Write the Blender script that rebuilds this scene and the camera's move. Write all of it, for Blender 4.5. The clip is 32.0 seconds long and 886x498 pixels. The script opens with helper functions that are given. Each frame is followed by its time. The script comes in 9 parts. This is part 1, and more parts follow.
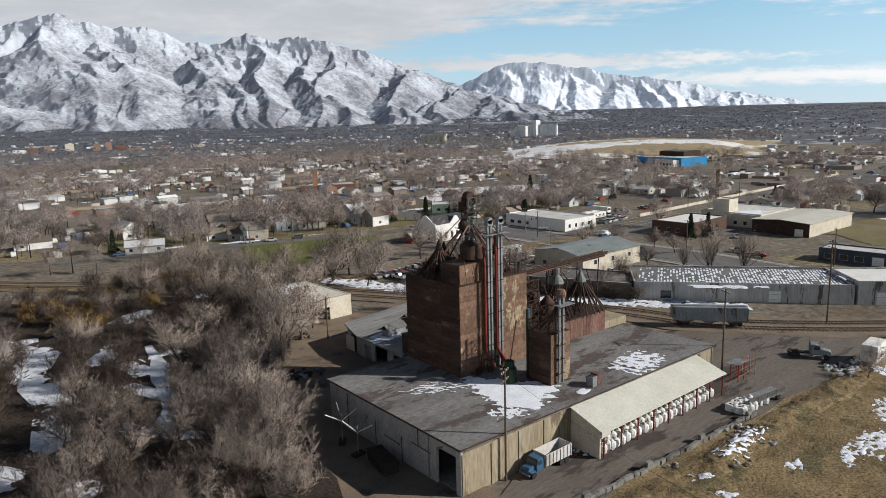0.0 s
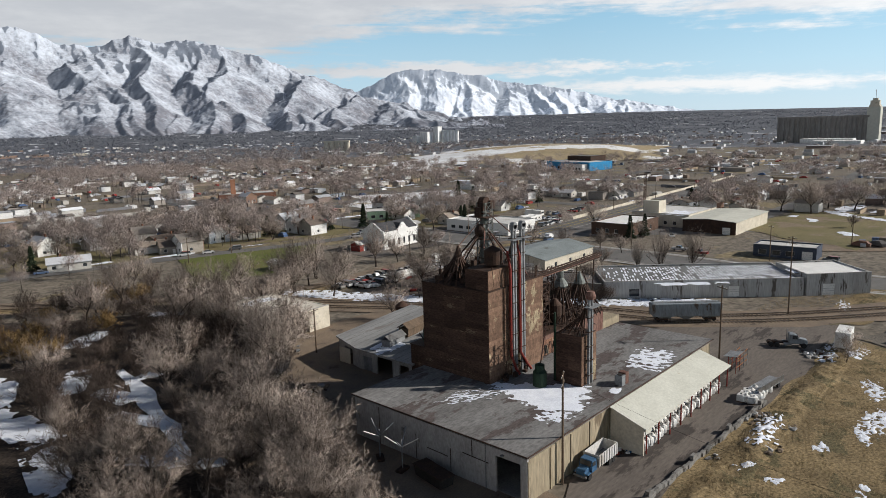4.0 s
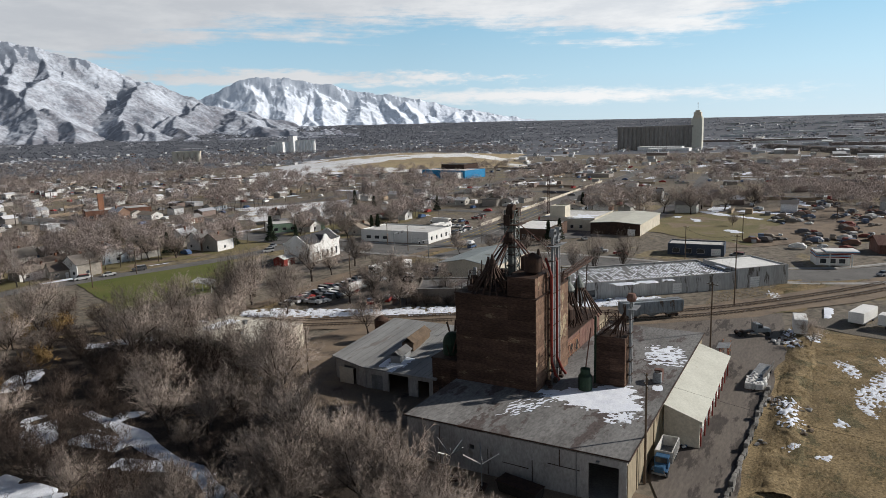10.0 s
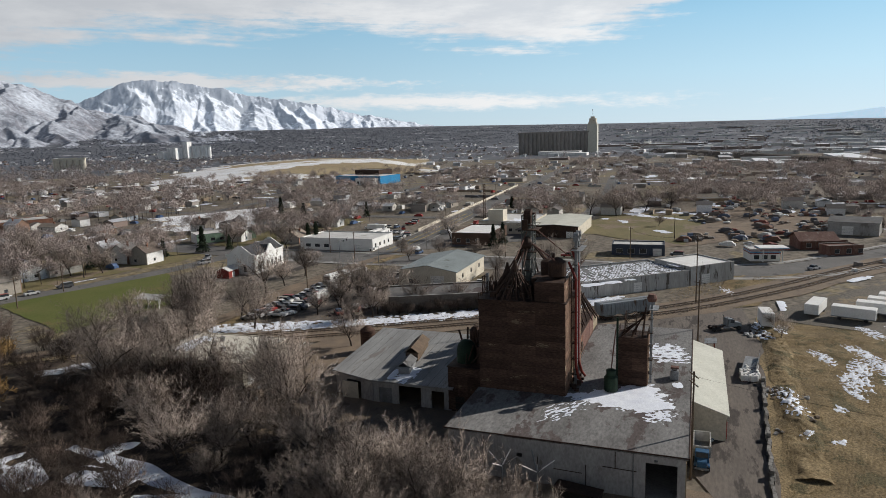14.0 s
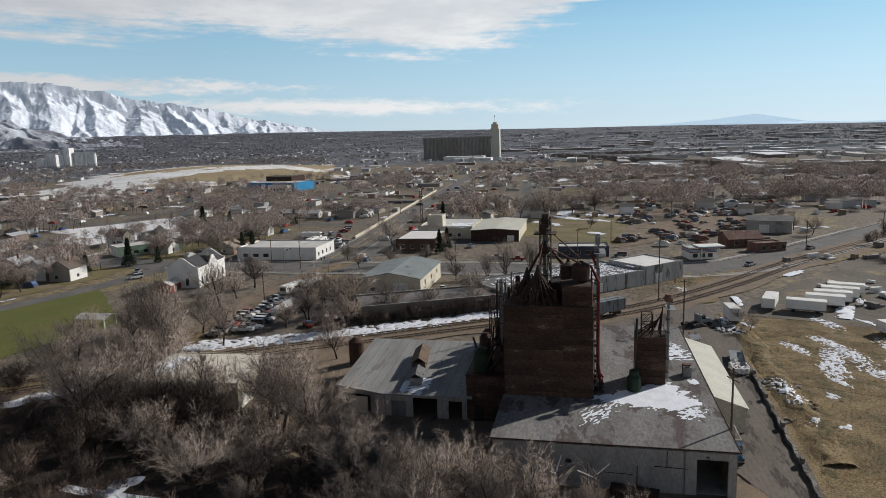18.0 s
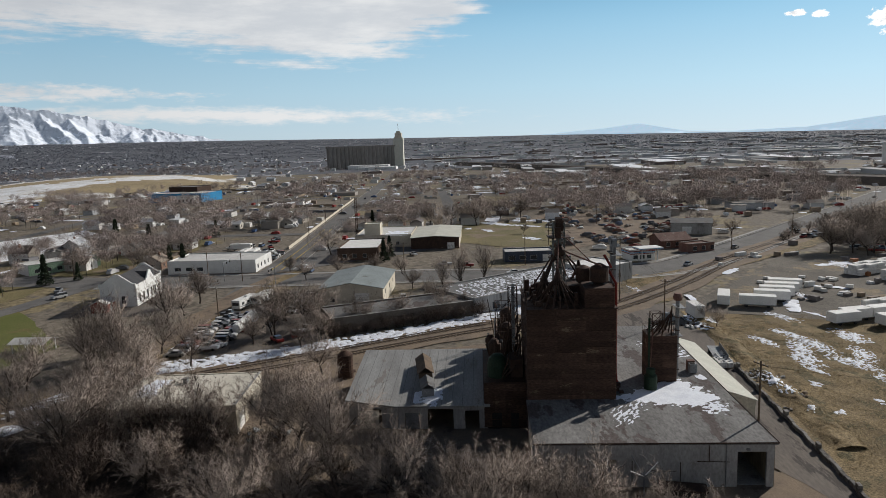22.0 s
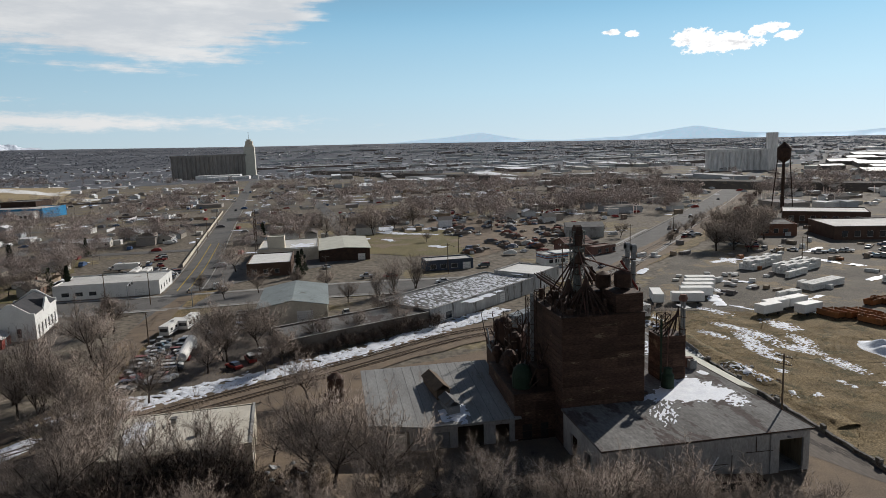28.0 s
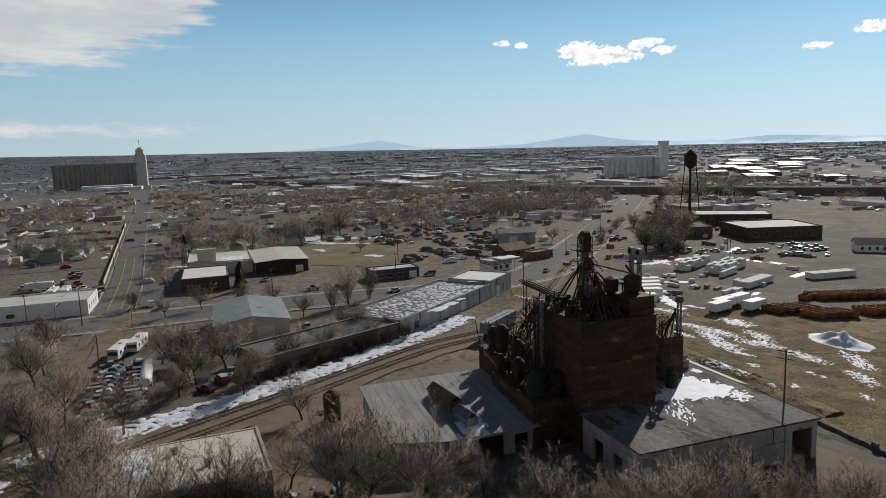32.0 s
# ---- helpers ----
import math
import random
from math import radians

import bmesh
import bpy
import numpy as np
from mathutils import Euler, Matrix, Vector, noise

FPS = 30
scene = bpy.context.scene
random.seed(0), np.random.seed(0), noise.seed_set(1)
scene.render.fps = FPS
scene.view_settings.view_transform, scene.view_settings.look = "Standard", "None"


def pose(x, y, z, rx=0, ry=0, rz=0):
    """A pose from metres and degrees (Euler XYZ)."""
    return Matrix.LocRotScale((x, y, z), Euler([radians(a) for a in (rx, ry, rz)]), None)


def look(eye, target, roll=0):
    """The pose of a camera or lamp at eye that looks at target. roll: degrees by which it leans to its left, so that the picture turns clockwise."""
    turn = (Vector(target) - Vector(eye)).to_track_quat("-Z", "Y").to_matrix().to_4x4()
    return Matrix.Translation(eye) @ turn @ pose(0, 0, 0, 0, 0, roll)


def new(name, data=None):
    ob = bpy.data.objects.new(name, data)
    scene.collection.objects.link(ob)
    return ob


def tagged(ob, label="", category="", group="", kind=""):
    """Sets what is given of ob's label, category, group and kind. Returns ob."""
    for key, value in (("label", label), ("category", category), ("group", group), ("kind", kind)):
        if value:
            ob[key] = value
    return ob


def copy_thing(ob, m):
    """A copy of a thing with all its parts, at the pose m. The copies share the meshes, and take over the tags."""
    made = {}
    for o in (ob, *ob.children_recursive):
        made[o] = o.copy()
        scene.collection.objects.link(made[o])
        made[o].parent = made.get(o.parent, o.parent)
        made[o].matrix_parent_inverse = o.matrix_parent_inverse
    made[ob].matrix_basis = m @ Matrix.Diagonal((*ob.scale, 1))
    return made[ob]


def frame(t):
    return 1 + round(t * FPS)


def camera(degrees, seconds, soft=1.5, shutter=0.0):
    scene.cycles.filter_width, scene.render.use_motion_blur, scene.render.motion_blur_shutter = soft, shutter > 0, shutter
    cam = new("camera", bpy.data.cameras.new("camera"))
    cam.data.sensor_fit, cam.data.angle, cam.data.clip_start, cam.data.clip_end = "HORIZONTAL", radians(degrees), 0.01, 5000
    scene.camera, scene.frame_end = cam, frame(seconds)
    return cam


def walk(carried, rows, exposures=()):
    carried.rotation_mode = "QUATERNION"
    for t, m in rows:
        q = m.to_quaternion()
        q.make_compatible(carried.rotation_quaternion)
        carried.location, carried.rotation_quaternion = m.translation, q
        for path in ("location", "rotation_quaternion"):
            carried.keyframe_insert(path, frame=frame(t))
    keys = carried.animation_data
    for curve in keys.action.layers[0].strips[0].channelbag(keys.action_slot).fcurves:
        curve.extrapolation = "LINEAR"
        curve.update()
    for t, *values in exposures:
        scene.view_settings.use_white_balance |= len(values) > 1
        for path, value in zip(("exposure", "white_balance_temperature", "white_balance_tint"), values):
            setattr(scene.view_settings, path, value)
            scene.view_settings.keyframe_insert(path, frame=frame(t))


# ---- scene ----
cam = camera(66.7, 32.0, 0.65)
METRES, EYE, TILT, LEAN, TURN = 144.8, 42.6, 0.0, 0.0, -39.1
ROWS = [
    (0.0, 0.0, 0.0, 0.0, -0.31, -10.55, 1.65),
    (0.5, -0.0156, 0.0011, 0.0005, -1.38, -10.54, 1.67),
    (1.0, -0.0313, 0.0023, 0.0012, -2.47, -10.49, 1.64),
    (1.5, -0.0468, 0.0049, 0.0019, -3.56, -10.46, 1.68),
    (2.0, -0.0624, 0.0075, 0.0018, -4.69, -10.46, 1.71),
    (2.5, -0.0778, 0.0101, 0.0019, -5.78, -10.4, 1.71),
    (3.0, -0.0932, 0.0131, 0.0019, -6.87, -10.37, 1.73),
    (3.5, -0.1087, 0.0162, 0.0019, -7.95, -10.32, 1.75),
    (5.5, -0.1696, 0.032, 0.003, -12.25, -10.18, 1.83),
    (6.0, -0.1845, 0.0368, 0.0029, -13.33, -10.16, 1.86),
    (6.5, -0.1994, 0.0419, 0.0032, -14.36, -10.11, 1.87),
    (7.0, -0.214, 0.0472, 0.0034, -15.43, -10.14, 1.9),
    (7.5, -0.2285, 0.0528, 0.0035, -16.46, -10.07, 1.88),
    (8.0, -0.243, 0.0587, 0.0043, -17.5, -10.04, 1.87),
    (8.5, -0.2576, 0.0649, 0.005, -18.56, -9.98, 1.86),
    (9.0, -0.2719, 0.0714, 0.0053, -19.63, -9.97, 1.84),
    (9.5, -0.2859, 0.0783, 0.0055, -20.67, -9.92, 1.83),
    (10.0, -0.2999, 0.0853, 0.0057, -21.72, -9.88, 1.8),
    (10.5, -0.3138, 0.0927, 0.0058, -22.8, -9.88, 1.79),
    (11.0, -0.3272, 0.1006, 0.0062, -23.89, -9.85, 1.81),
    (11.5, -0.3409, 0.1086, 0.0062, -24.96, -9.84, 1.79),
    (12.0, -0.3543, 0.1168, 0.0068, -26.04, -9.82, 1.78),
    (12.5, -0.3678, 0.1257, 0.0076, -27.17, -9.82, 1.8),
    (13.0, -0.381, 0.1346, 0.0075, -28.25, -9.79, 1.79),
    (13.5, -0.394, 0.1435, 0.0081, -29.32, -9.73, 1.79),
    (14.0, -0.4067, 0.1528, 0.0089, -30.42, -9.7, 1.81),
    (14.5, -0.4194, 0.1622, 0.0105, -31.49, -9.7, 1.81),
    (16.5, -0.4668, 0.2037, 0.0134, -35.85, -9.6, 1.82),
    (17.0, -0.4785, 0.2143, 0.013, -36.93, -9.58, 1.82),
    (17.5, -0.4898, 0.2252, 0.0125, -38.0, -9.54, 1.83),
    (18.0, -0.5009, 0.2365, 0.012, -39.08, -9.52, 1.84),
    (18.5, -0.5118, 0.248, 0.012, -40.19, -9.46, 1.84),
    (19.0, -0.5222, 0.2596, 0.0119, -41.31, -9.43, 1.87),
    (19.5, -0.5324, 0.2714, 0.0116, -42.42, -9.41, 1.86),
    (20.0, -0.5423, 0.2832, 0.01, -43.53, -9.35, 1.9),
    (20.5, -0.5515, 0.2946, 0.0094, -44.54, -9.28, 1.88),
    (21.0, -0.5612, 0.3069, 0.0082, -45.65, -9.24, 1.91),
    (21.5, -0.5703, 0.3195, 0.0081, -46.75, -9.13, 1.91),
    (22.0, -0.5794, 0.332, 0.0105, -47.82, -9.05, 1.9),
    (22.5, -0.5881, 0.3445, 0.0139, -48.87, -9.02, 1.9),
    (23.0, -0.5966, 0.3575, 0.0162, -49.99, -9.0, 1.91),
    (23.5, -0.6049, 0.3707, 0.0173, -51.07, -8.97, 1.89),
    (24.0, -0.6129, 0.384, 0.0176, -52.16, -8.95, 1.89),
    (24.5, -0.6208, 0.3974, 0.0175, -53.25, -8.88, 1.88),
    (25.0, -0.6286, 0.4108, 0.0174, -54.35, -8.87, 1.89),
    (25.5, -0.6364, 0.4246, 0.0175, -55.47, -8.84, 1.89),
    (27.5, -0.6635, 0.4808, 0.0184, -59.86, -8.82, 1.95),
    (28.0, -0.6694, 0.4948, 0.0174, -60.92, -8.78, 1.95),
    (28.5, -0.6752, 0.5089, 0.0159, -62.0, -8.78, 1.97),
    (29.0, -0.6807, 0.5232, 0.0148, -63.08, -8.69, 1.97),
    (29.5, -0.6859, 0.5375, 0.014, -64.18, -8.68, 1.98),
    (30.0, -0.6908, 0.5519, 0.0131, -65.29, -8.58, 2.0),
    (30.5, -0.6953, 0.5665, 0.0139, -66.39, -8.52, 2.01),
    (31.0, -0.6995, 0.5809, 0.0162, -67.47, -8.47, 2.0),
    (31.5, -0.7035, 0.5954, 0.0188, -68.57, -8.43, 2.02),
    (32.0, -0.7074, 0.6099, 0.0208, -69.65, -8.41, 2.01),
]
walk(cam, [(t, pose(0, 0, EYE, TILT, LEAN, TURN) @ pose(METRES * x, METRES * y, METRES * z, 90 + pitch, roll, yaw)) for t, x, y, z, yaw, pitch, roll in ROWS],
     exposures=((0.0, 0.2), (8.0, 0.15), (14.0, 0.05), (20.0, -0.05), (26.0, -0.12), (29.5, -0.1), (31.0, -0.26), (32.0, -0.28)))

# ---- sky and sun ----
SUN_DIR = Vector((0.69, -0.73, 0.0)).normalized()
SUN_ELEV = radians(28)
sun_data = bpy.data.lights.new("sun", "SUN")
sun_data.energy, sun_data.angle, sun_data.color = 4.6, radians(0.55), (1.0, 0.95, 0.885)
sun = new("sun", sun_data)
sun.matrix_world = look(SUN_DIR * 400 + Vector((0, 0, 400 * math.tan(SUN_ELEV))), (0, 0, 0))

world = bpy.data.worlds.new("winter_sky")
scene.world = world
world.use_nodes = True
wn, wl = world.node_tree.nodes, world.node_tree.links
wn.clear()


def wnode(kind, **values):
    n = wn.new(kind)
    for k, v in values.items():
        n.inputs[k].default_value = v
    return n


def wmath(op, a, b=None, c=None):
    n = wn.new("ShaderNodeMath")
    n.operation = op
    for i, v in enumerate((a, b, c)):
        if v is None:
            continue
        if isinstance(v, (int, float)):
            n.inputs[i].default_value = v
        else:
            wl.new(v, n.inputs[i])
    return n.outputs[0]


def wsmooth(v, lo, hi):
    n = wn.new("ShaderNodeMapRange")
    n.interpolation_type = "SMOOTHSTEP"
    n.inputs["From Min"].default_value, n.inputs["From Max"].default_value = lo, hi
    wl.new(v, n.inputs["Value"])
    return n.outputs[0]


sky = wn.new("ShaderNodeTexSky")
sky.sky_type = "NISHITA"
sky.sun_disc = False
sky.sun_elevation = SUN_ELEV
sky.sun_rotation = math.atan2(SUN_DIR.x, SUN_DIR.y)
sky.altitude, sky.air_density, sky.dust_density, sky.ozone_density = 1300, 1.0, 0.1, 3.0
coord = wn.new("ShaderNodeTexCoord")
sep = wn.new("ShaderNodeSeparateXYZ")
wl.new(coord.outputs["Generated"], sep.inputs[0])
az = wmath("MULTIPLY", wmath("ARCTAN2", sep.outputs[0], sep.outputs[1]), 180 / math.pi)
el = wmath("MULTIPLY", wmath("ARCSINE", sep.outputs[2]), 180 / math.pi)
streak = wn.new("ShaderNodeCombineXYZ")
wl.new(wmath("MULTIPLY", az, 0.16), streak.inputs[0])
wl.new(wmath("MULTIPLY", el, 0.62), streak.inputs[1])


def wnoise(scale, detail, rough=0.55, shift=0.0):
    n = wnode("ShaderNodeTexNoise", Scale=scale, Detail=detail, Roughness=rough)
    if shift:
        v = wn.new("ShaderNodeVectorMath")
        v.operation = "ADD"
        v.inputs[1].default_value = (shift, shift * 1.7, shift * 0.3)
        wl.new(streak.outputs[0], v.inputs[0])
        wl.new(v.outputs[0], n.inputs["Vector"])
    else:
        wl.new(streak.outputs[0], n.inputs["Vector"])
    return n.outputs["Fac"]


n_big, n_fine = wnoise(0.9, 6, 0.6), wnoise(3.2, 8, 0.62, 7.3)
wob = wmath("ADD", wmath("MULTIPLY", wmath("SUBTRACT", n_big, 0.5), 1.5), wmath("MULTIPLY", wmath("SUBTRACT", n_fine, 0.5), 1.9))


def cloud(a0, e0, wa, we, soft=0.5, tilt=0.0, torn=1.0):
    """One bank of cloud round a heading and height, with ragged edges."""
    da = wmath("DIVIDE", wmath("SUBTRACT", az, a0), wa)
    de = wmath("DIVIDE", wmath("SUBTRACT", wmath("SUBTRACT", el, e0), wmath("MULTIPLY", wmath("SUBTRACT", az, a0), tilt)), we)
    rr = wmath("SQRT", wmath("ADD", wmath("MULTIPLY", da, da), wmath("MULTIPLY", de, de)))
    return wsmooth(wmath("SUBTRACT", wmath("ADD", 1.0, wmath("MULTIPLY", wob, torn)), rr), 0.0, soft)


# the grey bank over the mountains: the height of its ragged lower edge by heading
edge = wn.new("ShaderNodeValToRGB")
BANK = ((-60, 5.0), (0, 5.6), (10, 6.2), (19, 5.6), (29, 5.3), (35, 5.4), (40, 6.5), (44, 7.7), (53, 7.6), (58, 8.5), (63, 8.4), (71, 7.0), (77, 6.4), (83, 7.1), (88, 8.6), (91, 11.0), (97, 16.0), (105, 20.0))
for k, (a, e) in enumerate(BANK):
    el_stop = edge.color_ramp.elements[k] if k < 2 else edge.color_ramp.elements.new((a + 60) / 170)
    el_stop.position, el_stop.color = (a + 60) / 170, (e / 20, e / 20, e / 20, 1)
wl.new(wmath("DIVIDE", wmath("ADD", az, 60.0), 170.0), edge.inputs[0])
rim = wmath("SUBTRACT", el, wmath("MULTIPLY", edge.outputs[0], 20.0))
rim = wmath("ADD", rim, wmath("ADD", wmath("MULTIPLY", wmath("SUBTRACT", n_big, 0.5), 2.6), wmath("MULTIPLY", wmath("SUBTRACT", n_fine, 0.5), 3.0)))
veil = wn.new("ShaderNodeCombineXYZ")
wl.new(wmath("MULTIPLY", az, 0.07), veil.inputs[0])
wl.new(wmath("ADD", wmath("MULTIPLY", el, 1.35), wmath("MULTIPLY", az, 0.05)), veil.inputs[1])
streaks = wnode("ShaderNodeTexNoise", Scale=1.0, Detail=7, Roughness=0.6)
wl.new(veil.outputs[0], streaks.inputs["Vector"])
thin = wmath("MULTIPLY", wmath("SUBTRACT", streaks.outputs["Fac"], 0.5), 5.5)
bank = wmath("MULTIPLY", wsmooth(wmath("ADD", rim, thin), -0.5, 1.7), wsmooth(el, 30.0, 19.0))
banks = [bank, cloud(49, 4.6, 23, 0.8, 0.7, -0.02), cloud(36, 4.7, 7, 0.5, 0.9),
         cloud(70, 2.6, 22, 0.8, 1.0, -0.03), cloud(137, 0.9, 3.0, 0.18, 0.6)]
cover = banks[0]
for b in banks[1:]:
    cover = wmath("MAXIMUM", cover, b)
cover = wmath("MULTIPLY", cover, wsmooth(el, 0.1, 1.2))

# small bright fair-weather clouds: lobes joined into one ragged, curdled mass each
curd = wn.new("ShaderNodeCombineXYZ")
wl.new(wmath("MULTIPLY", az, 1.0), curd.inputs[0])
wl.new(wmath("MULTIPLY", el, 1.5), curd.inputs[1])
lumps = wnode("ShaderNodeTexNoise", Scale=1.3, Detail=7, Roughness=0.66)
wl.new(curd.outputs[0], lumps.inputs["Vector"])
lump = wmath("MULTIPLY", wmath("SUBTRACT", lumps.outputs["Fac"], 0.5), 2.3)


def lobe(a0, e0, wa, we):
    da, de = wmath("DIVIDE", wmath("SUBTRACT", az, a0), wa), wmath("DIVIDE", wmath("SUBTRACT", el, e0), we)
    return wmath("SUBTRACT", 1.0, wmath("SQRT", wmath("ADD", wmath("MULTIPLY", da, da), wmath("MULTIPLY", de, de))))


lobes = [lobe(*v) for v in ((121.6, 7.0, 2.9, 0.85), (120.0, 7.5, 1.7, 0.8), (123.2, 6.8, 1.9, 0.55), (124.6, 7.55, 0.8, 0.45), (125.5, 7.75, 1.1, 0.4), (126.6, 7.1, 0.9, 0.4), (113.9, 8.36, 0.8, 0.25), (115.4, 8.15, 0.6, 0.3), (137.2, 6.5, 1.0, 0.3), (141.0, 7.4, 1.7, 0.5))]
puff = lobes[0]
for b in lobes[1:]:
    puff = wmath("MAXIMUM", puff, b)
puff = wsmooth(wmath("ADD", puff, lump), 0.02, 0.3)


def tones(dark, light):
    n = wn.new("ShaderNodeMixRGB")
    n.inputs[1].default_value, n.inputs[2].default_value = (*dark, 1), (*light, 1)
    wl.new(wsmooth(wmath("SUBTRACT", wmath("ADD", wmath("MULTIPLY", n_big, 0.7), wmath("MULTIPLY", n_fine, 0.22)), wmath("MULTIPLY", rim, 0.02)), 0.3, 0.6), n.inputs[0])
    return n.outputs[0]


shade = wn.new("ShaderNodeMixRGB")
wl.new(wsmooth(az, 32.0, 82.0), shade.inputs[0])
wl.new(tones((8.4, 8.6, 9.1), (10.2, 10.3, 10.6)), shade.inputs[1])
wl.new(tones((11.6, 12.0, 12.6), (15.2, 15.2, 15.2)), shade.inputs[2])
mixed = wn.new("ShaderNodeMixRGB")
wl.new(wmath("MULTIPLY", cover, 0.93), mixed.inputs[0])
clear = wn.new("ShaderNodeMixRGB")
clear.blend_type = "MULTIPLY"
clear.inputs[0].default_value, clear.inputs[2].default_value = 1.0, (0.78, 0.76, 0.72, 1)
wl.new(sky.outputs[0], clear.inputs[1])
# pale haze that brightens the sky towards the horizon, all round
haze = wn.new("ShaderNodeValToRGB")
for k, (pos, c) in enumerate(((0.0, (10.6, 12.9, 14.2)), (0.12, (8.4, 12.2, 14.6)), (0.3, (4.9, 9.6, 13.4)), (0.6, (2.9, 6.6, 10.4)))):
    e = haze.color_ramp.elements[k] if k < 2 else haze.color_ramp.elements.new(pos)
    e.position, e.color = pos, (*c, 1)
wl.new(wmath("DIVIDE", el, 35.0), haze.inputs[0])
hazed = wn.new("ShaderNodeMixRGB")
wl.new(wsmooth(el, 21.0, 8.0), hazed.inputs[0])
wl.new(clear.outputs[0], hazed.inputs[1])
wl.new(haze.outputs[0], hazed.inputs[2])
toward = wn.new("ShaderNodeMapRange")
for k, val in zip(("From Min", "From Max", "To Min", "To Max"), (58.0, 140.0, 0.84, 1.28)):
    toward.inputs[k].default_value = val
wl.new(az, toward.inputs["Value"])
sunward = wn.new("ShaderNodeMixRGB")
sunward.blend_type = "MULTIPLY"
sunward.inputs[0].default_value = 1.0
wl.new(hazed.outputs[0], sunward.inputs[1])
wl.new(toward.outputs[0], sunward.inputs[2])
wl.new(sunward.outputs[0], mixed.inputs[1])
wl.new(shade.outputs[0], mixed.inputs[2])
grey = wn.new("ShaderNodeMixRGB")
grey.inputs[1].default_value, grey.inputs[2].default_value = (20.5, 20.5, 20.5, 1), (14.5, 14.6, 15.0, 1)
wl.new(wsmooth(wmath("SUBTRACT", n_fine, wmath("MULTIPLY", lump, 0.4)), 0.5, 0.72), grey.inputs[0])
bright = wn.new("ShaderNodeMixRGB")
wl.new(puff, bright.inputs[0])
wl.new(mixed.outputs[0], bright.inputs[1])
wl.new(grey.outputs[0], bright.inputs[2])
back = wnode("ShaderNodeBackground", Strength=0.058)
wl.new(bright.outputs[0], back.inputs["Color"])
wl.new(back.outputs[0], wn.new("ShaderNodeOutputWorld").inputs["Surface"])


# ---- materials ----
def mat(name, c1, c2, rough=0.85, metal=0.0, scale=0.6, fine=9.0, bump=0.25, c3=None, cover3=0.62, scale3=0.25, stretch=(1, 1, 1), vary=0.0, contrast=0.18, island=0.0, spec=0.16, local=False):
    """A surface of two colours mixed at a coarse scale, broken up by a fine grain, with an optional third colour in patches."""
    m = bpy.data.materials.new(name)
    m.use_nodes = True
    nodes, links = m.node_tree.nodes, m.node_tree.links
    bsdf = nodes["Principled BSDF"]
    bsdf.inputs["Roughness"].default_value, bsdf.inputs["Metallic"].default_value, bsdf.inputs["Specular IOR Level"].default_value = rough, metal, spec
    if local:
        src = nodes.new("ShaderNodeTexCoord").outputs["Object"]
    else:
        src = nodes.new("ShaderNodeNewGeometry").outputs["Position"]
    sc = nodes.new("ShaderNodeVectorMath")
    sc.operation = "MULTIPLY"
    sc.inputs[1].default_value = stretch
    links.new(src, sc.inputs[0])

    def tex(s, detail, r=0.6):
        n = nodes.new("ShaderNodeTexNoise")
        n.inputs["Scale"].default_value, n.inputs["Detail"].default_value, n.inputs["Roughness"].default_value = s, detail, r
        links.new(sc.outputs[0], n.inputs["Vector"])
        return n.outputs["Fac"]

    def ramp(v, lo, hi):
        n = nodes.new("ShaderNodeMapRange")
        n.inputs["From Min"].default_value, n.inputs["From Max"].default_value = lo, hi
        links.new(v, n.inputs["Value"])
        return n.outputs[0]

    def mix(f, a, b, mode="MIX"):
        n = nodes.new("ShaderNodeMixRGB")
        n.blend_type = mode
        for i, v in enumerate((f, a, b)):
            if isinstance(v, float):
                n.inputs[i].default_value = v
            elif isinstance(v, tuple):
                n.inputs[i].default_value = (*v, 1)
            else:
                links.new(v, n.inputs[i])
        return n.outputs[0]

    grain = tex(fine, 4)
    col = mix(ramp(tex(scale, 5), 0.36, 0.64), tuple(c1), tuple(c2))
    if c3:
        col = mix(ramp(tex(scale3, 6, 0.68), cover3, cover3 + 0.035), col, tuple(c3))
    bw = nodes.new("ShaderNodeMapRange")
    bw.inputs["From Min"].default_value, bw.inputs["From Max"].default_value = 0.3, 0.7
    bw.inputs["To Min"].default_value, bw.inputs["To Max"].default_value = 1 - contrast * 1.6, 1 + contrast
    links.new(grain, bw.inputs["Value"])
    col = mix(1.0, col, bw.outputs[0], "MULTIPLY")
    if vary or island:
        rnd = nodes.new("ShaderNodeObjectInfo").outputs["Random"] if vary else nodes.new("ShaderNodeNewGeometry").outputs["Random Per Island"]
        amount = vary or island
        vv = nodes.new("ShaderNodeMapRange")
        vv.inputs["To Min"].default_value, vv.inputs["To Max"].default_value = 1 - amount, 1 + amount * 0.8
        links.new(rnd, vv.inputs["Value"])
        col = mix(1.0, col, vv.outputs[0], "MULTIPLY")
    links.new(col, bsdf.inputs["Base Color"])
    if bump:
        bn = nodes.new("ShaderNodeBump")
        bn.inputs["Strength"].default_value, bn.inputs["Distance"].default_value = bump, 0.05
        links.new(grain, bn.inputs["Height"])
        links.new(bn.outputs[0], bsdf.inputs["Normal"])
    return m


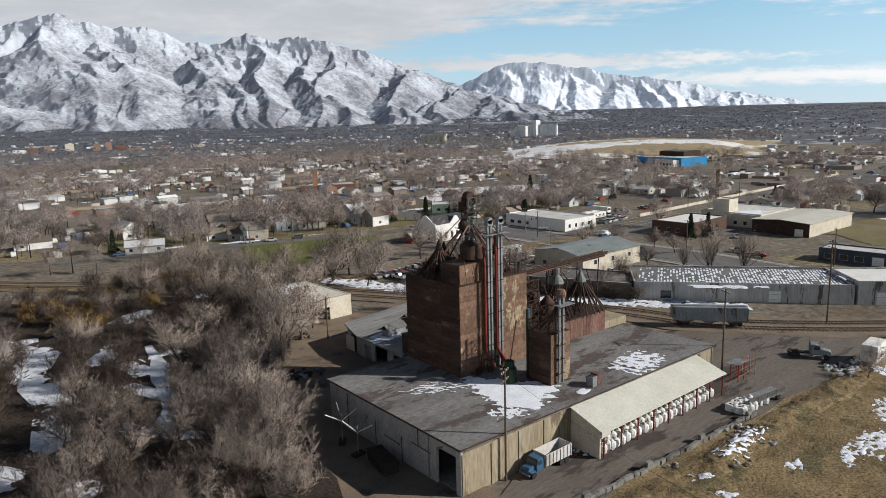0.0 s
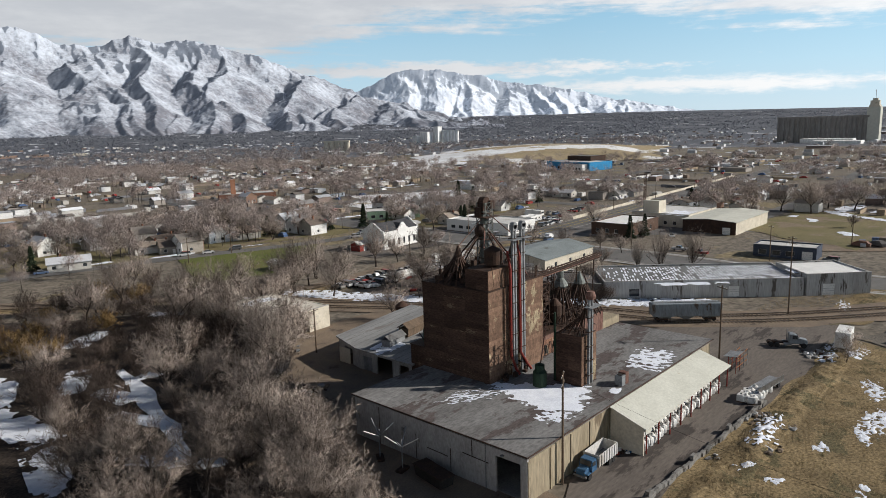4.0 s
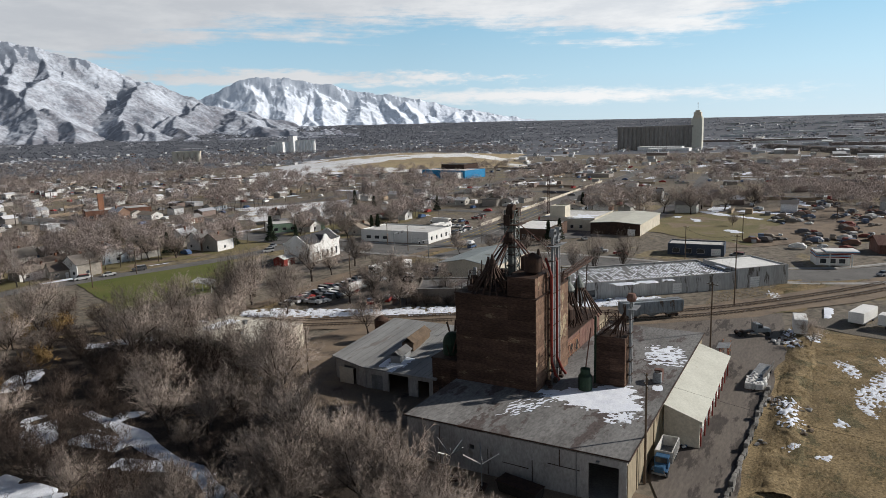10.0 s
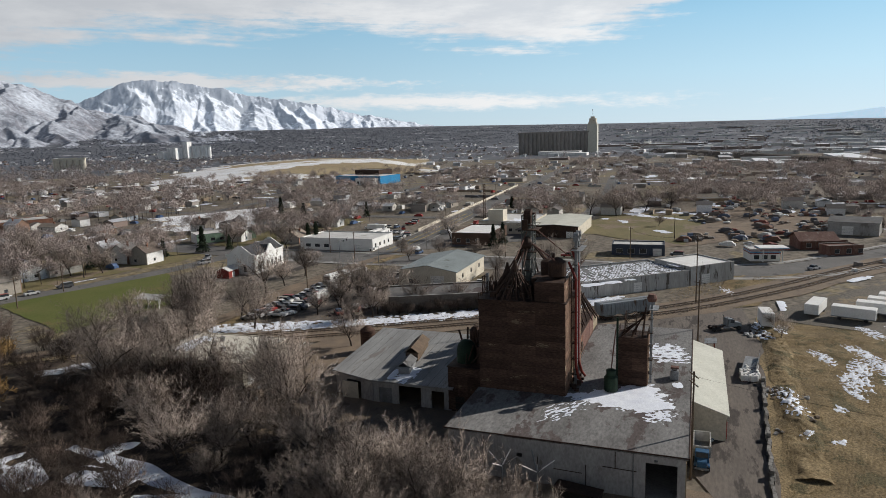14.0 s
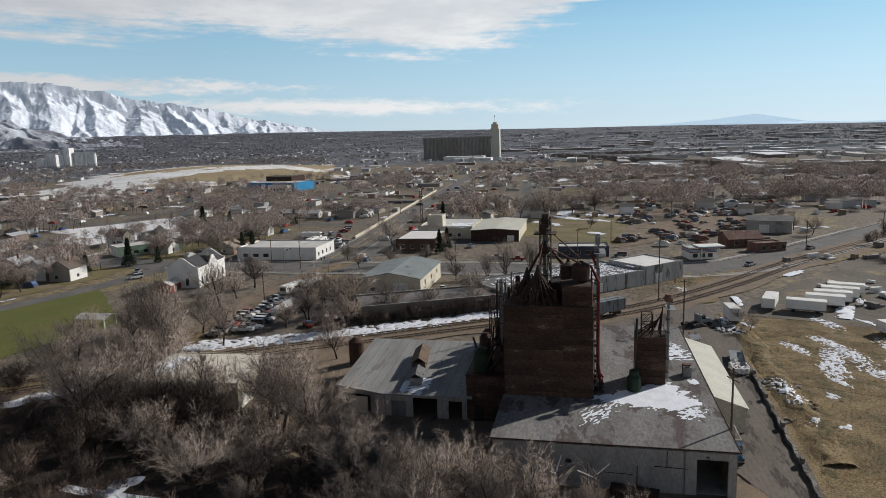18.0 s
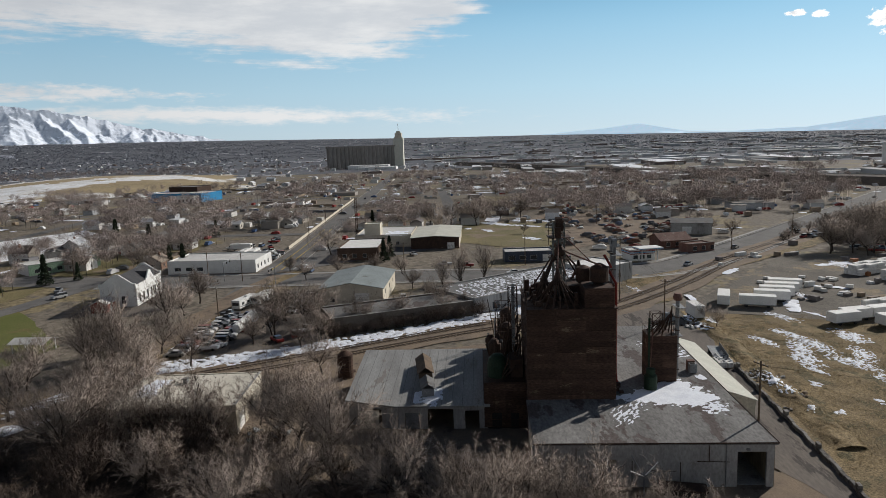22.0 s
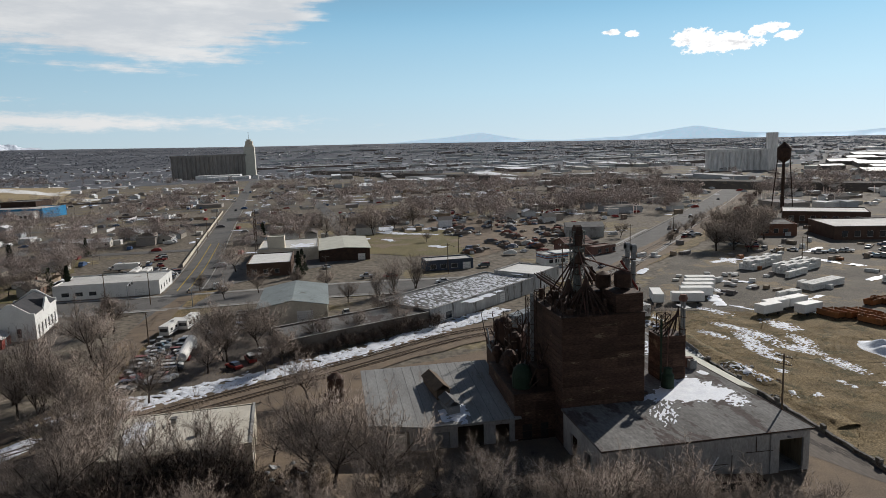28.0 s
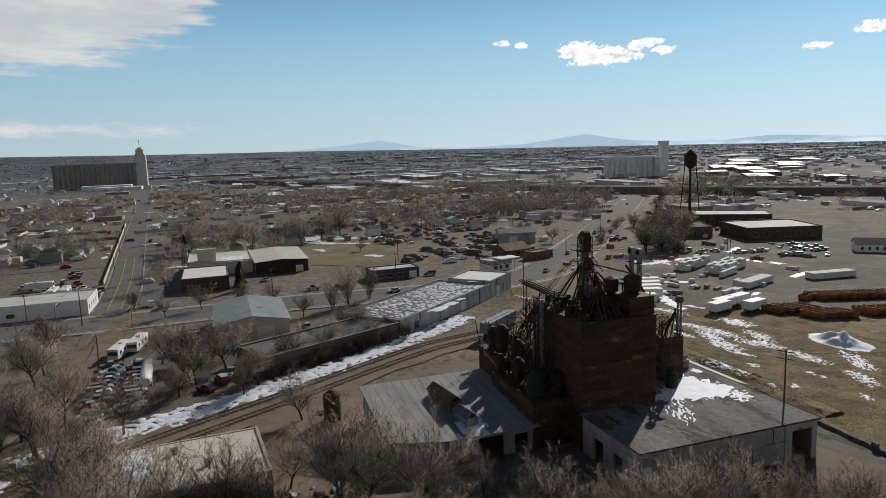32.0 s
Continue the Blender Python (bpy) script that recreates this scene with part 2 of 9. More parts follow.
def palette(name, colours, rough=0.6, by_island=True, metal=0.0, contrast=0.15, fine=3.0):
    """One of several plain colours, picked for each piece."""
    m = mat(name, (1, 1, 1), (0.9, 0.9, 0.9), rough, metal, 1.0, fine, 0.1, contrast=contrast)
    nodes, links = m.node_tree.nodes, m.node_tree.links
    ramp = nodes.new("ShaderNodeValToRGB")
    ramp.color_ramp.interpolation = "CONSTANT"
    while len(ramp.color_ramp.elements) < len(colours):
        ramp.color_ramp.elements.new(0.5)
    for i, c in enumerate(colours):
        ramp.color_ramp.elements[i].position = i / len(colours)
        ramp.color_ramp.elements[i].color = (*c, 1)
    rnd = nodes.new("ShaderNodeNewGeometry").outputs["Random Per Island"] if by_island else nodes.new("ShaderNodeObjectInfo").outputs["Random"]
    links.new(rnd, ramp.inputs[0])
    bsdf = nodes["Principled BSDF"]
    old = bsdf.inputs["Base Color"].links[0].from_socket
    mul = nodes.new("ShaderNodeMixRGB")
    mul.blend_type = "MULTIPLY"
    mul.inputs[0].default_value = 1.0
    links.new(ramp.outputs[0], mul.inputs[1])
    links.new(old, mul.inputs[2])
    links.new(mul.outputs[0], bsdf.inputs["Base Color"])
    return m


SNOW = (0.82, 0.85, 0.9)
M = {}
M["ground"] = mat("valley_ground", (0.2, 0.17, 0.133), (0.145, 0.126, 0.102), 0.95, 0, 0.02, 0.6, 0.2, (0.225, 0.183, 0.11), 0.55, 0.02, contrast=0.35)
# far valley floor greyed towards blue: aerial haze put into its colour
M["hazeground"] = mat("hazed_valley_ground", (0.13, 0.136, 0.153), (0.1, 0.106, 0.123), 0.95, 0, 0.006, 0.2, 0.0, (0.42, 0.425, 0.44), 0.61, 0.007, contrast=0.25)
M["asphalt"] = mat("worn_asphalt", (0.125, 0.12, 0.115), (0.165, 0.158, 0.15), 0.92, 0, 0.12, 6, 0.2, (0.085, 0.082, 0.08), 0.6, 0.18)
M["yard"] = mat("stained_yard_asphalt", (0.125, 0.107, 0.093), (0.165, 0.142, 0.122), 0.9, 0, 0.13, 2.0, 0.1, (0.068, 0.058, 0.052), 0.52, 0.11, (0.35, 1.3, 1), contrast=0.14)
M["dirt"] = mat("packed_dirt", (0.23, 0.175, 0.125), (0.165, 0.13, 0.1), 0.95, 0, 0.2, 5, 0.4, (0.11, 0.085, 0.065), 0.6, 0.2)
M["gravel"] = mat("grey_gravel_lot", (0.175, 0.155, 0.128), (0.12, 0.106, 0.088), 0.95, 0, 0.06, 3, 0.4, (0.24, 0.19, 0.125), 0.54, 0.045, contrast=0.35)
M["drygrass"] = mat("dry_grass", (0.28, 0.208, 0.112), (0.172, 0.128, 0.07), 0.95, 0, 0.16, 3, 0.7, (0.125, 0.105, 0.056), 0.54, 0.2, contrast=0.4)
# brown litter, darkened further to paint in the shade between the trees
M["brush"] = mat("shaded_leaf_litter", (0.06, 0.046, 0.036), (0.036, 0.029, 0.024), 0.95, 0, 0.15, 2.5, 0.6, (0.15, 0.11, 0.07), 0.6, 0.12, contrast=0.4)
M["olivegrass"] = mat("olive_winter_grass", (0.2, 0.165, 0.085), (0.15, 0.135, 0.065), 0.95, 0, 0.07, 2.5, 0.4, (0.22, 0.17, 0.12), 0.55, 0.05, contrast=0.3)
M["lawn"] = mat("green_lawn", (0.1, 0.118, 0.03), (0.13, 0.132, 0.043), 0.95, 0, 0.06, 3, 0.4, (0.15, 0.125, 0.05), 0.62, 0.06, contrast=0.25)
M["snow"] = mat("old_snow", SNOW, (0.7, 0.73, 0.8), 0.6, 0, 0.5, 6, 0.5, contrast=0.1)
M["thin_snow"] = mat("thin_snow_on_grass", (0.78, 0.79, 0.81), (0.62, 0.61, 0.6), 0.8, 0, 0.03, 1.2, 0.3, (0.36, 0.28, 0.16), 0.6, 0.035, contrast=0.2)
M["hill"] = mat("tan_hill_grass", (0.36, 0.285, 0.17), (0.27, 0.215, 0.13), 0.95, 0, 0.01, 0.4, 0.3, (0.72, 0.71, 0.69), 0.505, 0.005, (1, 1, 1), contrast=0.2)
M["roof"] = mat("patched_bitumen_roof", (0.14, 0.134, 0.129), (0.215, 0.21, 0.203), 0.95, 0, 0.13, 2.2, 0.15, (0.1, 0.082, 0.077), 0.53, 0.14, (0.55, 1.3, 1), contrast=0.22)
M["block"] = mat("painted_block_wall", (0.42, 0.41, 0.395), (0.31, 0.3, 0.29), 0.9, 0, 0.35, 3, 0.2, (0.25, 0.23, 0.21), 0.62, 0.5, (1, 1, 0.5), contrast=0.15)
M["dirtywall"] = mat("stained_white_block_wall", (0.46, 0.455, 0.44), (0.36, 0.35, 0.335), 0.9, 0, 0.3, 3, 0.15, (0.13, 0.115, 0.1), 0.57, 0.45, (1, 1, 0.14), contrast=0.15)
M["greywall"] = mat("grey_brown_block_wall", (0.2, 0.175, 0.15), (0.145, 0.127, 0.11), 0.95, 0, 0.2, 3, 0.2, (0.13, 0.115, 0.1), 0.6, 0.25)
M["tanwall"] = mat("stained_concrete_wall", (0.34, 0.285, 0.2), (0.26, 0.215, 0.148), 0.9, 0, 0.35, 3, 0.2, (0.18, 0.14, 0.095), 0.6, 0.4, (1, 1, 0.18), contrast=0.2)
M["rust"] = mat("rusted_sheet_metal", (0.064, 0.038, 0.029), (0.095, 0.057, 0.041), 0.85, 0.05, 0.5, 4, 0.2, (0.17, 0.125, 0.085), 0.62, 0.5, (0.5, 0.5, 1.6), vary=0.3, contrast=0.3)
M["darkrust"] = mat("dark_rusty_steel", (0.05, 0.034, 0.028), (0.085, 0.052, 0.038), 0.75, 0.4, 0.8, 6, 0.2, contrast=0.25)
M["maroon"] = mat("faded_maroon_cladding", (0.15, 0.075, 0.06), (0.2, 0.12, 0.095), 0.8, 0.1, 0.5, 4, 0.2, (0.26, 0.2, 0.17), 0.6, 0.4, (1, 1, 0.3), contrast=0.25, vary=0.15)
M["galv"] = mat("galvanised_steel", (0.29, 0.3, 0.305), (0.2, 0.205, 0.21), 0.6, 0.4, 0.6, 5, 0.1, (0.25, 0.19, 0.14), 0.64, 0.6)
M["redpaint"] = mat("faded_red_paint", (0.25, 0.045, 0.035), (0.18, 0.035, 0.028), 0.6, 0.1, 0.6, 5, 0.15, contrast=0.25)
M["greenpaint"] = mat("old_green_paint", (0.022, 0.042, 0.025), (0.017, 0.03, 0.02), 0.65, 0.1, 0.6, 5, 0.15)
M["cream"] = mat("cream_painted_metal", (0.56, 0.555, 0.485), (0.49, 0.485, 0.42), 0.95, 0.0, 0.25, 3, 0.1, (0.42, 0.36, 0.26), 0.66, 0.3, contrast=0.08)
M["creamwall"] = mat("cream_plaster_wall", (0.62, 0.57, 0.47), (0.5, 0.45, 0.36), 0.85, 0, 0.3, 3, 0.15, (0.34, 0.28, 0.21), 0.63, 0.3, contrast=0.12)
M["paleroof"] = mat("pale_cream_roofing", (0.62, 0.58, 0.5), (0.54, 0.5, 0.42), 0.85, 0, 0.2, 2, 0.1, (0.5, 0.45, 0.37), 0.63, 0.25, contrast=0.08)
M["white"] = mat("white_paint", (0.78, 0.77, 0.74), (0.68, 0.67, 0.64), 0.6, 0, 0.3, 4, 0.08, contrast=0.08)
M["offwhite"] = mat("weathered_white_roofing", (0.62, 0.61, 0.58), (0.5, 0.49, 0.47), 0.8, 0, 0.15, 2, 0.1, (0.38, 0.35, 0.31), 0.62, 0.2, contrast=0.12)
M["greyroof"] = mat("grey_sheet_roof", (0.17, 0.17, 0.168), (0.125, 0.125, 0.124), 0.85, 0.0, 0.2, 3, 0.1, (0.14, 0.12, 0.1), 0.6, 0.25, contrast=0.15)
M["sheetroof"] = mat("dull_galvanised_roof_sheets", (0.31, 0.31, 0.3), (0.235, 0.232, 0.225), 0.7, 0.1, 0.2, 3, 0.1, (0.22, 0.2, 0.185), 0.6, 0.22, (0.4, 1.4, 1), contrast=0.12)
M["greenroof"] = mat("grey_green_metal_roof", (0.28, 0.31, 0.305), (0.22, 0.245, 0.24), 0.55, 0.3, 0.2, 3, 0.1, (0.12, 0.12, 0.1), 0.62, 0.3)
M["shingle"] = palette("roof_shingles", [(0.12, 0.11, 0.105), (0.19, 0.17, 0.15), (0.26, 0.25, 0.24), (0.15, 0.12, 0.1), (0.55, 0.56, 0.58), (0.3, 0.25, 0.2)], 0.9, False)
M["siding"] = palette("house_siding", [(0.76, 0.76, 0.74), (0.5, 0.48, 0.44), (0.3, 0.27, 0.23), (0.24, 0.15, 0.11), (0.42, 0.46, 0.5), (0.68, 0.67, 0.64), (0.74, 0.73, 0.71), (0.34, 0.33, 0.3)], 0.8, False)
# distant town walls and roofs, dulled to blue-grey to stand for haze
M["hazewall"] = palette("hazed_building_walls", [(0.35, 0.36, 0.4), (0.27, 0.28, 0.31), (0.22, 0.23, 0.26), (0.5, 0.51, 0.54)], 0.9, True)
M["hazeroof"] = palette("hazed_building_roofs", [(0.2, 0.21, 0.24), (0.25, 0.26, 0.29), (0.55, 0.57, 0.6), (0.21, 0.22, 0.25), (0.24, 0.25, 0.28), (0.33, 0.34, 0.37)], 0.9, True)
M["farwall"] = palette("far_house_walls", [(0.72, 0.71, 0.69), (0.55, 0.54, 0.51), (0.33, 0.3, 0.27), (0.66, 0.66, 0.65), (0.24, 0.185, 0.16), (0.46, 0.48, 0.5), (0.7, 0.7, 0.7)], 0.8, True)
M["farroof"] = palette("far_house_roofs", [(0.13, 0.12, 0.11), (0.22, 0.2, 0.18), (0.66, 0.67, 0.69), (0.17, 0.15, 0.135), (0.4, 0.41, 0.43), (0.78, 0.79, 0.81), (0.15, 0.135, 0.13), (0.74, 0.75, 0.77), (0.22, 0.2, 0.185)], 0.85, True)
M["carpaint"] = palette("car_paint", [(0.7, 0.7, 0.7), (0.08, 0.08, 0.085), (0.35, 0.36, 0.38), (0.26, 0.04, 0.035), (0.75, 0.75, 0.74), (0.08, 0.12, 0.2), (0.24, 0.23, 0.21), (0.5, 0.5, 0.5), (0.16, 0.17, 0.18), (0.66, 0.65, 0.62), (0.42, 0.42, 0.43)], 0.3, False)
M["millbrick"] = mat("sunlit_mill_brick", (0.27, 0.145, 0.095), (0.19, 0.1, 0.07), 0.95, 0, 0.4, 5, 0.3, (0.33, 0.26, 0.19), 0.6, 0.5, contrast=0.3)
M["brick"] = mat("red_brown_brick", (0.24, 0.12, 0.08), (0.17, 0.09, 0.065), 0.9, 0, 0.4, 6, 0.3, contrast=0.25)
M["darkbrick"] = mat("dark_brown_brick", (0.12, 0.075, 0.055), (0.085, 0.055, 0.042), 0.9, 0, 0.4, 6, 0.3)
M["wood"] = mat("weathered_wood", (0.16, 0.115, 0.08), (0.1, 0.075, 0.055), 0.9, 0, 0.6, 8, 0.3, stretch=(1, 1, 0.2))
M["bark"] = mat("grey_brown_bark", (0.075, 0.058, 0.048), (0.042, 0.034, 0.028), 0.95, 0, 1.2, 9, 0.3, vary=0.25)
M["twig"] = mat("bare_twigs", (0.405, 0.337, 0.29), (0.25, 0.207, 0.178), 0.95, 0, 0.25, 2, 0, vary=0.42, contrast=0.2)
# darker copy of the twigs: brown brush plus the woods' shade in its colour
M["shadetwig"] = mat("shaded_brush_twigs", (0.14, 0.106, 0.088), (0.08, 0.062, 0.052), 0.95, 0, 0.25, 2, 0, vary=0.35, contrast=0.2)
M["fartwig"] = mat("far_bare_twigs", (0.395, 0.33, 0.302), (0.285, 0.237, 0.218), 0.95, 0, 0.015, 0.5, 0, contrast=0.1, island=0.06)
# valley twigs and distant woods are blued with distance, as painted haze
M["valleytwig"] = mat("hazed_valley_twigs", (0.31, 0.278, 0.27), (0.22, 0.2, 0.2), 0.95, 0, 0.008, 0.4, 0, contrast=0.1, island=0.06)
M["hazewood"] = mat("hazed_woodland", (0.118, 0.131, 0.16), (0.092, 0.104, 0.13), 0.95, 0, 0.004, 0.3, 0, contrast=0.1, island=0.06)
M["needle"] = mat("dark_conifer", (0.04, 0.055, 0.03), (0.028, 0.04, 0.022), 0.95, 0, 0.3, 2, 0, vary=0.2)
M["goldleaf"] = mat("dry_golden_leaves", (0.3, 0.2, 0.085), (0.2, 0.13, 0.06), 0.95, 0, 0.3, 2, 0)
M["steel"] = mat("bare_steel", (0.3, 0.3, 0.3), (0.2, 0.19, 0.18), 0.4, 0.8, 1, 8, 0.1)
M["rail"] = mat("worn_rail_steel", (0.22, 0.18, 0.15), (0.15, 0.12, 0.1), 0.5, 0.6, 1, 8, 0.1)
M["black"] = mat("black_rubber", (0.025, 0.025, 0.027), (0.04, 0.038, 0.036), 0.85, 0, 1, 8, 0.1)
# near-black: stands in for shade inside openings, also used on plain dark parts
M["dark"] = mat("dark_interior", (0.03, 0.028, 0.026), (0.045, 0.04, 0.036), 0.95, 0, 0.5, 4, 0.1)
M["glass"] = mat("dark_window_glass", (0.03, 0.035, 0.04), (0.05, 0.055, 0.06), 0.08, 0, 0.5, 1, 0, spec=0.6)
M["bluepaint"] = mat("blue_truck_paint", (0.06, 0.14, 0.24), (0.05, 0.11, 0.2), 0.35, 0.1, 0.5, 4, 0.05)
M["brightblue"] = mat("bright_blue_cladding", (0.04, 0.26, 0.5), (0.035, 0.21, 0.42), 0.5, 0.1, 0.1, 2, 0.05)
M["navy"] = mat("dark_blue_grey_siding", (0.07, 0.085, 0.115), (0.05, 0.06, 0.085), 0.7, 0, 0.4, 3, 0.1, contrast=0.2)
M["orange"] = mat("rusty_orange_paint", (0.32, 0.13, 0.045), (0.21, 0.09, 0.04), 0.7, 0.1, 0.5, 5, 0.15)
M["bag"] = mat("white_woven_bag", (0.74, 0.73, 0.7), (0.62, 0.61, 0.58), 0.8, 0, 1.5, 6, 0.3, contrast=0.12)
M["hopper"] = mat("grey_rail_car_paint", (0.27, 0.3, 0.32), (0.21, 0.23, 0.245), 0.6, 0.2, 0.5, 4, 0.15, (0.11, 0.08, 0.06), 0.6, 0.5, (1, 1, 0.3))
M["concrete"] = mat("grey_concrete", (0.4, 0.39, 0.37), (0.3, 0.29, 0.275), 0.9, 0, 0.3, 4, 0.2, (0.2, 0.185, 0.17), 0.62, 0.3)
M["silo"] = mat("aged_silo_concrete", (0.27, 0.25, 0.23), (0.2, 0.187, 0.17), 0.9, 0, 0.03, 0.4, 0.1, stretch=(1, 1, 0.2))
M["whitesilo"] = mat("white_silo_concrete", (0.8, 0.79, 0.77), (0.7, 0.69, 0.67), 0.9, 0, 0.03, 0.4, 0.1, stretch=(1, 1, 0.2))
M["yellow"] = mat("yellow_road_paint", (0.5, 0.36, 0.06), (0.42, 0.31, 0.07), 0.8, 0, 0.6, 4, 0)


def mountain(name, scrub, rock, snowline, fade=0.0, haze=(0.45, 0.55, 0.7), glow=0.06, snow_at=1.34, firs_and_shade=0.0, snow=(0.8, 0.83, 0.88)):
    """Snowy slopes: scrub shows through low down and on the steep and sheltered ribs."""
    m = mat(name, scrub, rock, 0.95, 0, 0.01, 0.03, 0.0, contrast=0.35)
    nodes, links = m.node_tree.nodes, m.node_tree.links
    bsdf = nodes["Principled BSDF"]
    old = bsdf.inputs["Base Color"].links[0].from_socket
    geo = nodes.new("ShaderNodeNewGeometry")
    sepz, sepn = nodes.new("ShaderNodeSeparateXYZ"), nodes.new("ShaderNodeSeparateXYZ")
    links.new(geo.outputs["Position"], sepz.inputs[0])
    links.new(geo.outputs["Normal"], sepn.inputs[0])

    def op(kind, a, b):
        n = nodes.new("ShaderNodeMath")
        n.operation = kind
        for i, v in enumerate((a, b)):
            if isinstance(v, (int, float)):
                n.inputs[i].default_value = v
            else:
                links.new(v, n.inputs[i])
        return n.outputs[0]

    n1, n2 = nodes.new("ShaderNodeTexNoise"), nodes.new("ShaderNodeTexNoise")
    n1.inputs["Scale"].default_value, n1.inputs["Detail"].default_value, n1.inputs["Roughness"].default_value = 0.004, 9, 0.66
    n2.inputs["Scale"].default_value, n2.inputs["Detail"].default_value, n2.inputs["Roughness"].default_value = 0.05, 7, 0.78
    links.new(geo.outputs["Position"], n1.inputs["Vector"])
    links.new(geo.outputs["Position"], n2.inputs["Vector"])
    high = op("MULTIPLY", op("SUBTRACT", sepz.outputs[2], snowline), 0.0006)
    v = op("ADD", op("ADD", op("MULTIPLY", n1.outputs["Fac"], 1.45), op("MULTIPLY", n2.outputs["Fac"], 1.25)), high)
    v = op("ADD", v, op("MULTIPLY", sepn.outputs[2], 0.35))
    r = nodes.new("ShaderNodeMapRange")
    r.inputs["From Min"].default_value, r.inputs["From Max"].default_value = snow_at + 0.16, snow_at + 0.6
    links.new(v, r.inputs["Value"])
    mx = nodes.new("ShaderNodeMixRGB")
    links.new(r.outputs[0], mx.inputs[0])
    links.new(old, mx.inputs[1])
    mx.inputs[2].default_value = (*snow, 1)
    # dark patches on -x slopes: firs nearby, painted blue shadows on the white range
    if firs_and_shade:
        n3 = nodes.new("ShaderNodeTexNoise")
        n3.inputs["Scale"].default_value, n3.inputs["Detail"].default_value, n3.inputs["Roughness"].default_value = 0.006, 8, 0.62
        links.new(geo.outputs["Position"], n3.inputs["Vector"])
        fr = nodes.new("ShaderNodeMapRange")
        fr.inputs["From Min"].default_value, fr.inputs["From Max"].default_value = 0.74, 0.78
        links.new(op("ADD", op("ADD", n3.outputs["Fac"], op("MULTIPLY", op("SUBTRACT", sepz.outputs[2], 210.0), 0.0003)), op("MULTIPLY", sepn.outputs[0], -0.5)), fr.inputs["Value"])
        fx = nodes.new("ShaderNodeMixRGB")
        links.new(op("MULTIPLY", fr.outputs[0], firs_and_shade), fx.inputs[0])
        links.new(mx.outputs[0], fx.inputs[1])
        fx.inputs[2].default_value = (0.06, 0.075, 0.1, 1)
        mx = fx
    # aerial haze mixed into the slope colour, then added again as a faint glow
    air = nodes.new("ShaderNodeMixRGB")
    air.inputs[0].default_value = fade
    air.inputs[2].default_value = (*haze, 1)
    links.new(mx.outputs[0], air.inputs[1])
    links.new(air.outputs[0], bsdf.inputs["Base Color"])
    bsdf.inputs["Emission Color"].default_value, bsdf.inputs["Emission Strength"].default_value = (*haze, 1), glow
    return m


# snow darkened: the cloud's shade over the near range is put into it
M["mountain"] = mountain("snowy_scrub_mountain", (0.15, 0.135, 0.14), (0.1, 0.1, 0.115), 230, 0.18, (0.36, 0.41, 0.5), 0.07, snow_at=1.3, firs_and_shade=0.8, snow=(0.55, 0.585, 0.64))
# blue scrub and dark patches put the white range's shadows into its colour
M["whitemountain"] = mountain("white_snow_mountain", (0.16, 0.2, 0.28), (0.12, 0.16, 0.24), -60, 0.12, glow=0.16, snow_at=1.18, firs_and_shade=0.5)
# far range: painted haze and glow give most of its pale blue
M["bluemountain"] = mountain("haze_blue_mountain", (0.5, 0.58, 0.66), (0.45, 0.54, 0.64), 60, 0.6, (0.56, 0.74, 0.88), 0.7)


# ---- building blocks ----
def part(name, bm, material, parent=None, label=""):
    me = bpy.data.meshes.new(name)
    bm.to_mesh(me)
    bm.free()
    me.materials.append(material)
    ob = new(name, me)
    if parent:
        ob.parent = parent
    return tagged(ob, label)


def share(name, mesh, parent, m):
    ob = new(name, mesh)
    ob.parent = parent
    ob.matrix_basis = m
    return ob


def thing(name, m, label, category, group="", kind=""):
    ob = new(name)
    ob.empty_display_size = 0.5
    ob.matrix_basis = m
    return tagged(ob, label, category, group, kind)


def box(bm, x0, y0, z0, x1, y1, z1, m=None):
    v = [bm.verts.new((m @ Vector(p)) if m else p) for p in ((x0, y0, z0), (x1, y0, z0), (x1, y1, z0), (x0, y1, z0), (x0, y0, z1), (x1, y0, z1), (x1, y1, z1), (x0, y1, z1))]
    for f in ((0, 3, 2, 1), (4, 5, 6, 7), (0, 1, 5, 4), (1, 2, 6, 5), (2, 3, 7, 6), (3, 0, 4, 7)):
        bm.faces.new([v[i] for i in f])
    return bm


def boxm(x0, y0, z0, x1, y1, z1, bevel=0.0):
    bm = box(bmesh.new(), x0, y0, z0, x1, y1, z1)
    if bevel:
        bmesh.ops.bevel(bm, geom=bm.edges[:], offset=bevel, segments=2, affect="EDGES", profile=0.6)
    return bm


def tube(bm, p0, p1, r0, r1=None, n=8, caps=True):
    p0, p1 = Vector(p0), Vector(p1)
    r1 = r0 if r1 is None else r1
    d = (p1 - p0).normalized()
    a = d.orthogonal().normalized()
    b = d.cross(a)
    ring = lambda p, r: [bm.verts.new(p + (a * math.cos(2 * math.pi * i / n) + b * math.sin(2 * math.pi * i / n)) * r) for i in range(n)]
    u, v = ring(p0, r0), ring(p1, r1)
    for i in range(n):
        bm.faces.new((u[i], u[(i + 1) % n], v[(i + 1) % n], v[i]))
    if caps:
        bm.faces.new(u[::-1])
        bm.faces.new(v)
    return bm


def lathe(bm, profile, n=16, cx=0, cy=0):
    rings = [[bm.verts.new((cx + r * math.cos(2 * math.pi * i / n), cy + r * math.sin(2 * math.pi * i / n), z)) for i in range(n)] for r, z in profile]
    for u, v in zip(rings, rings[1:]):
        for i in range(n):
            bm.faces.new((u[i], u[(i + 1) % n], v[(i + 1) % n], v[i]))
    bm.faces.new(rings[0][::-1])
    bm.faces.new(rings[-1])
    return bm


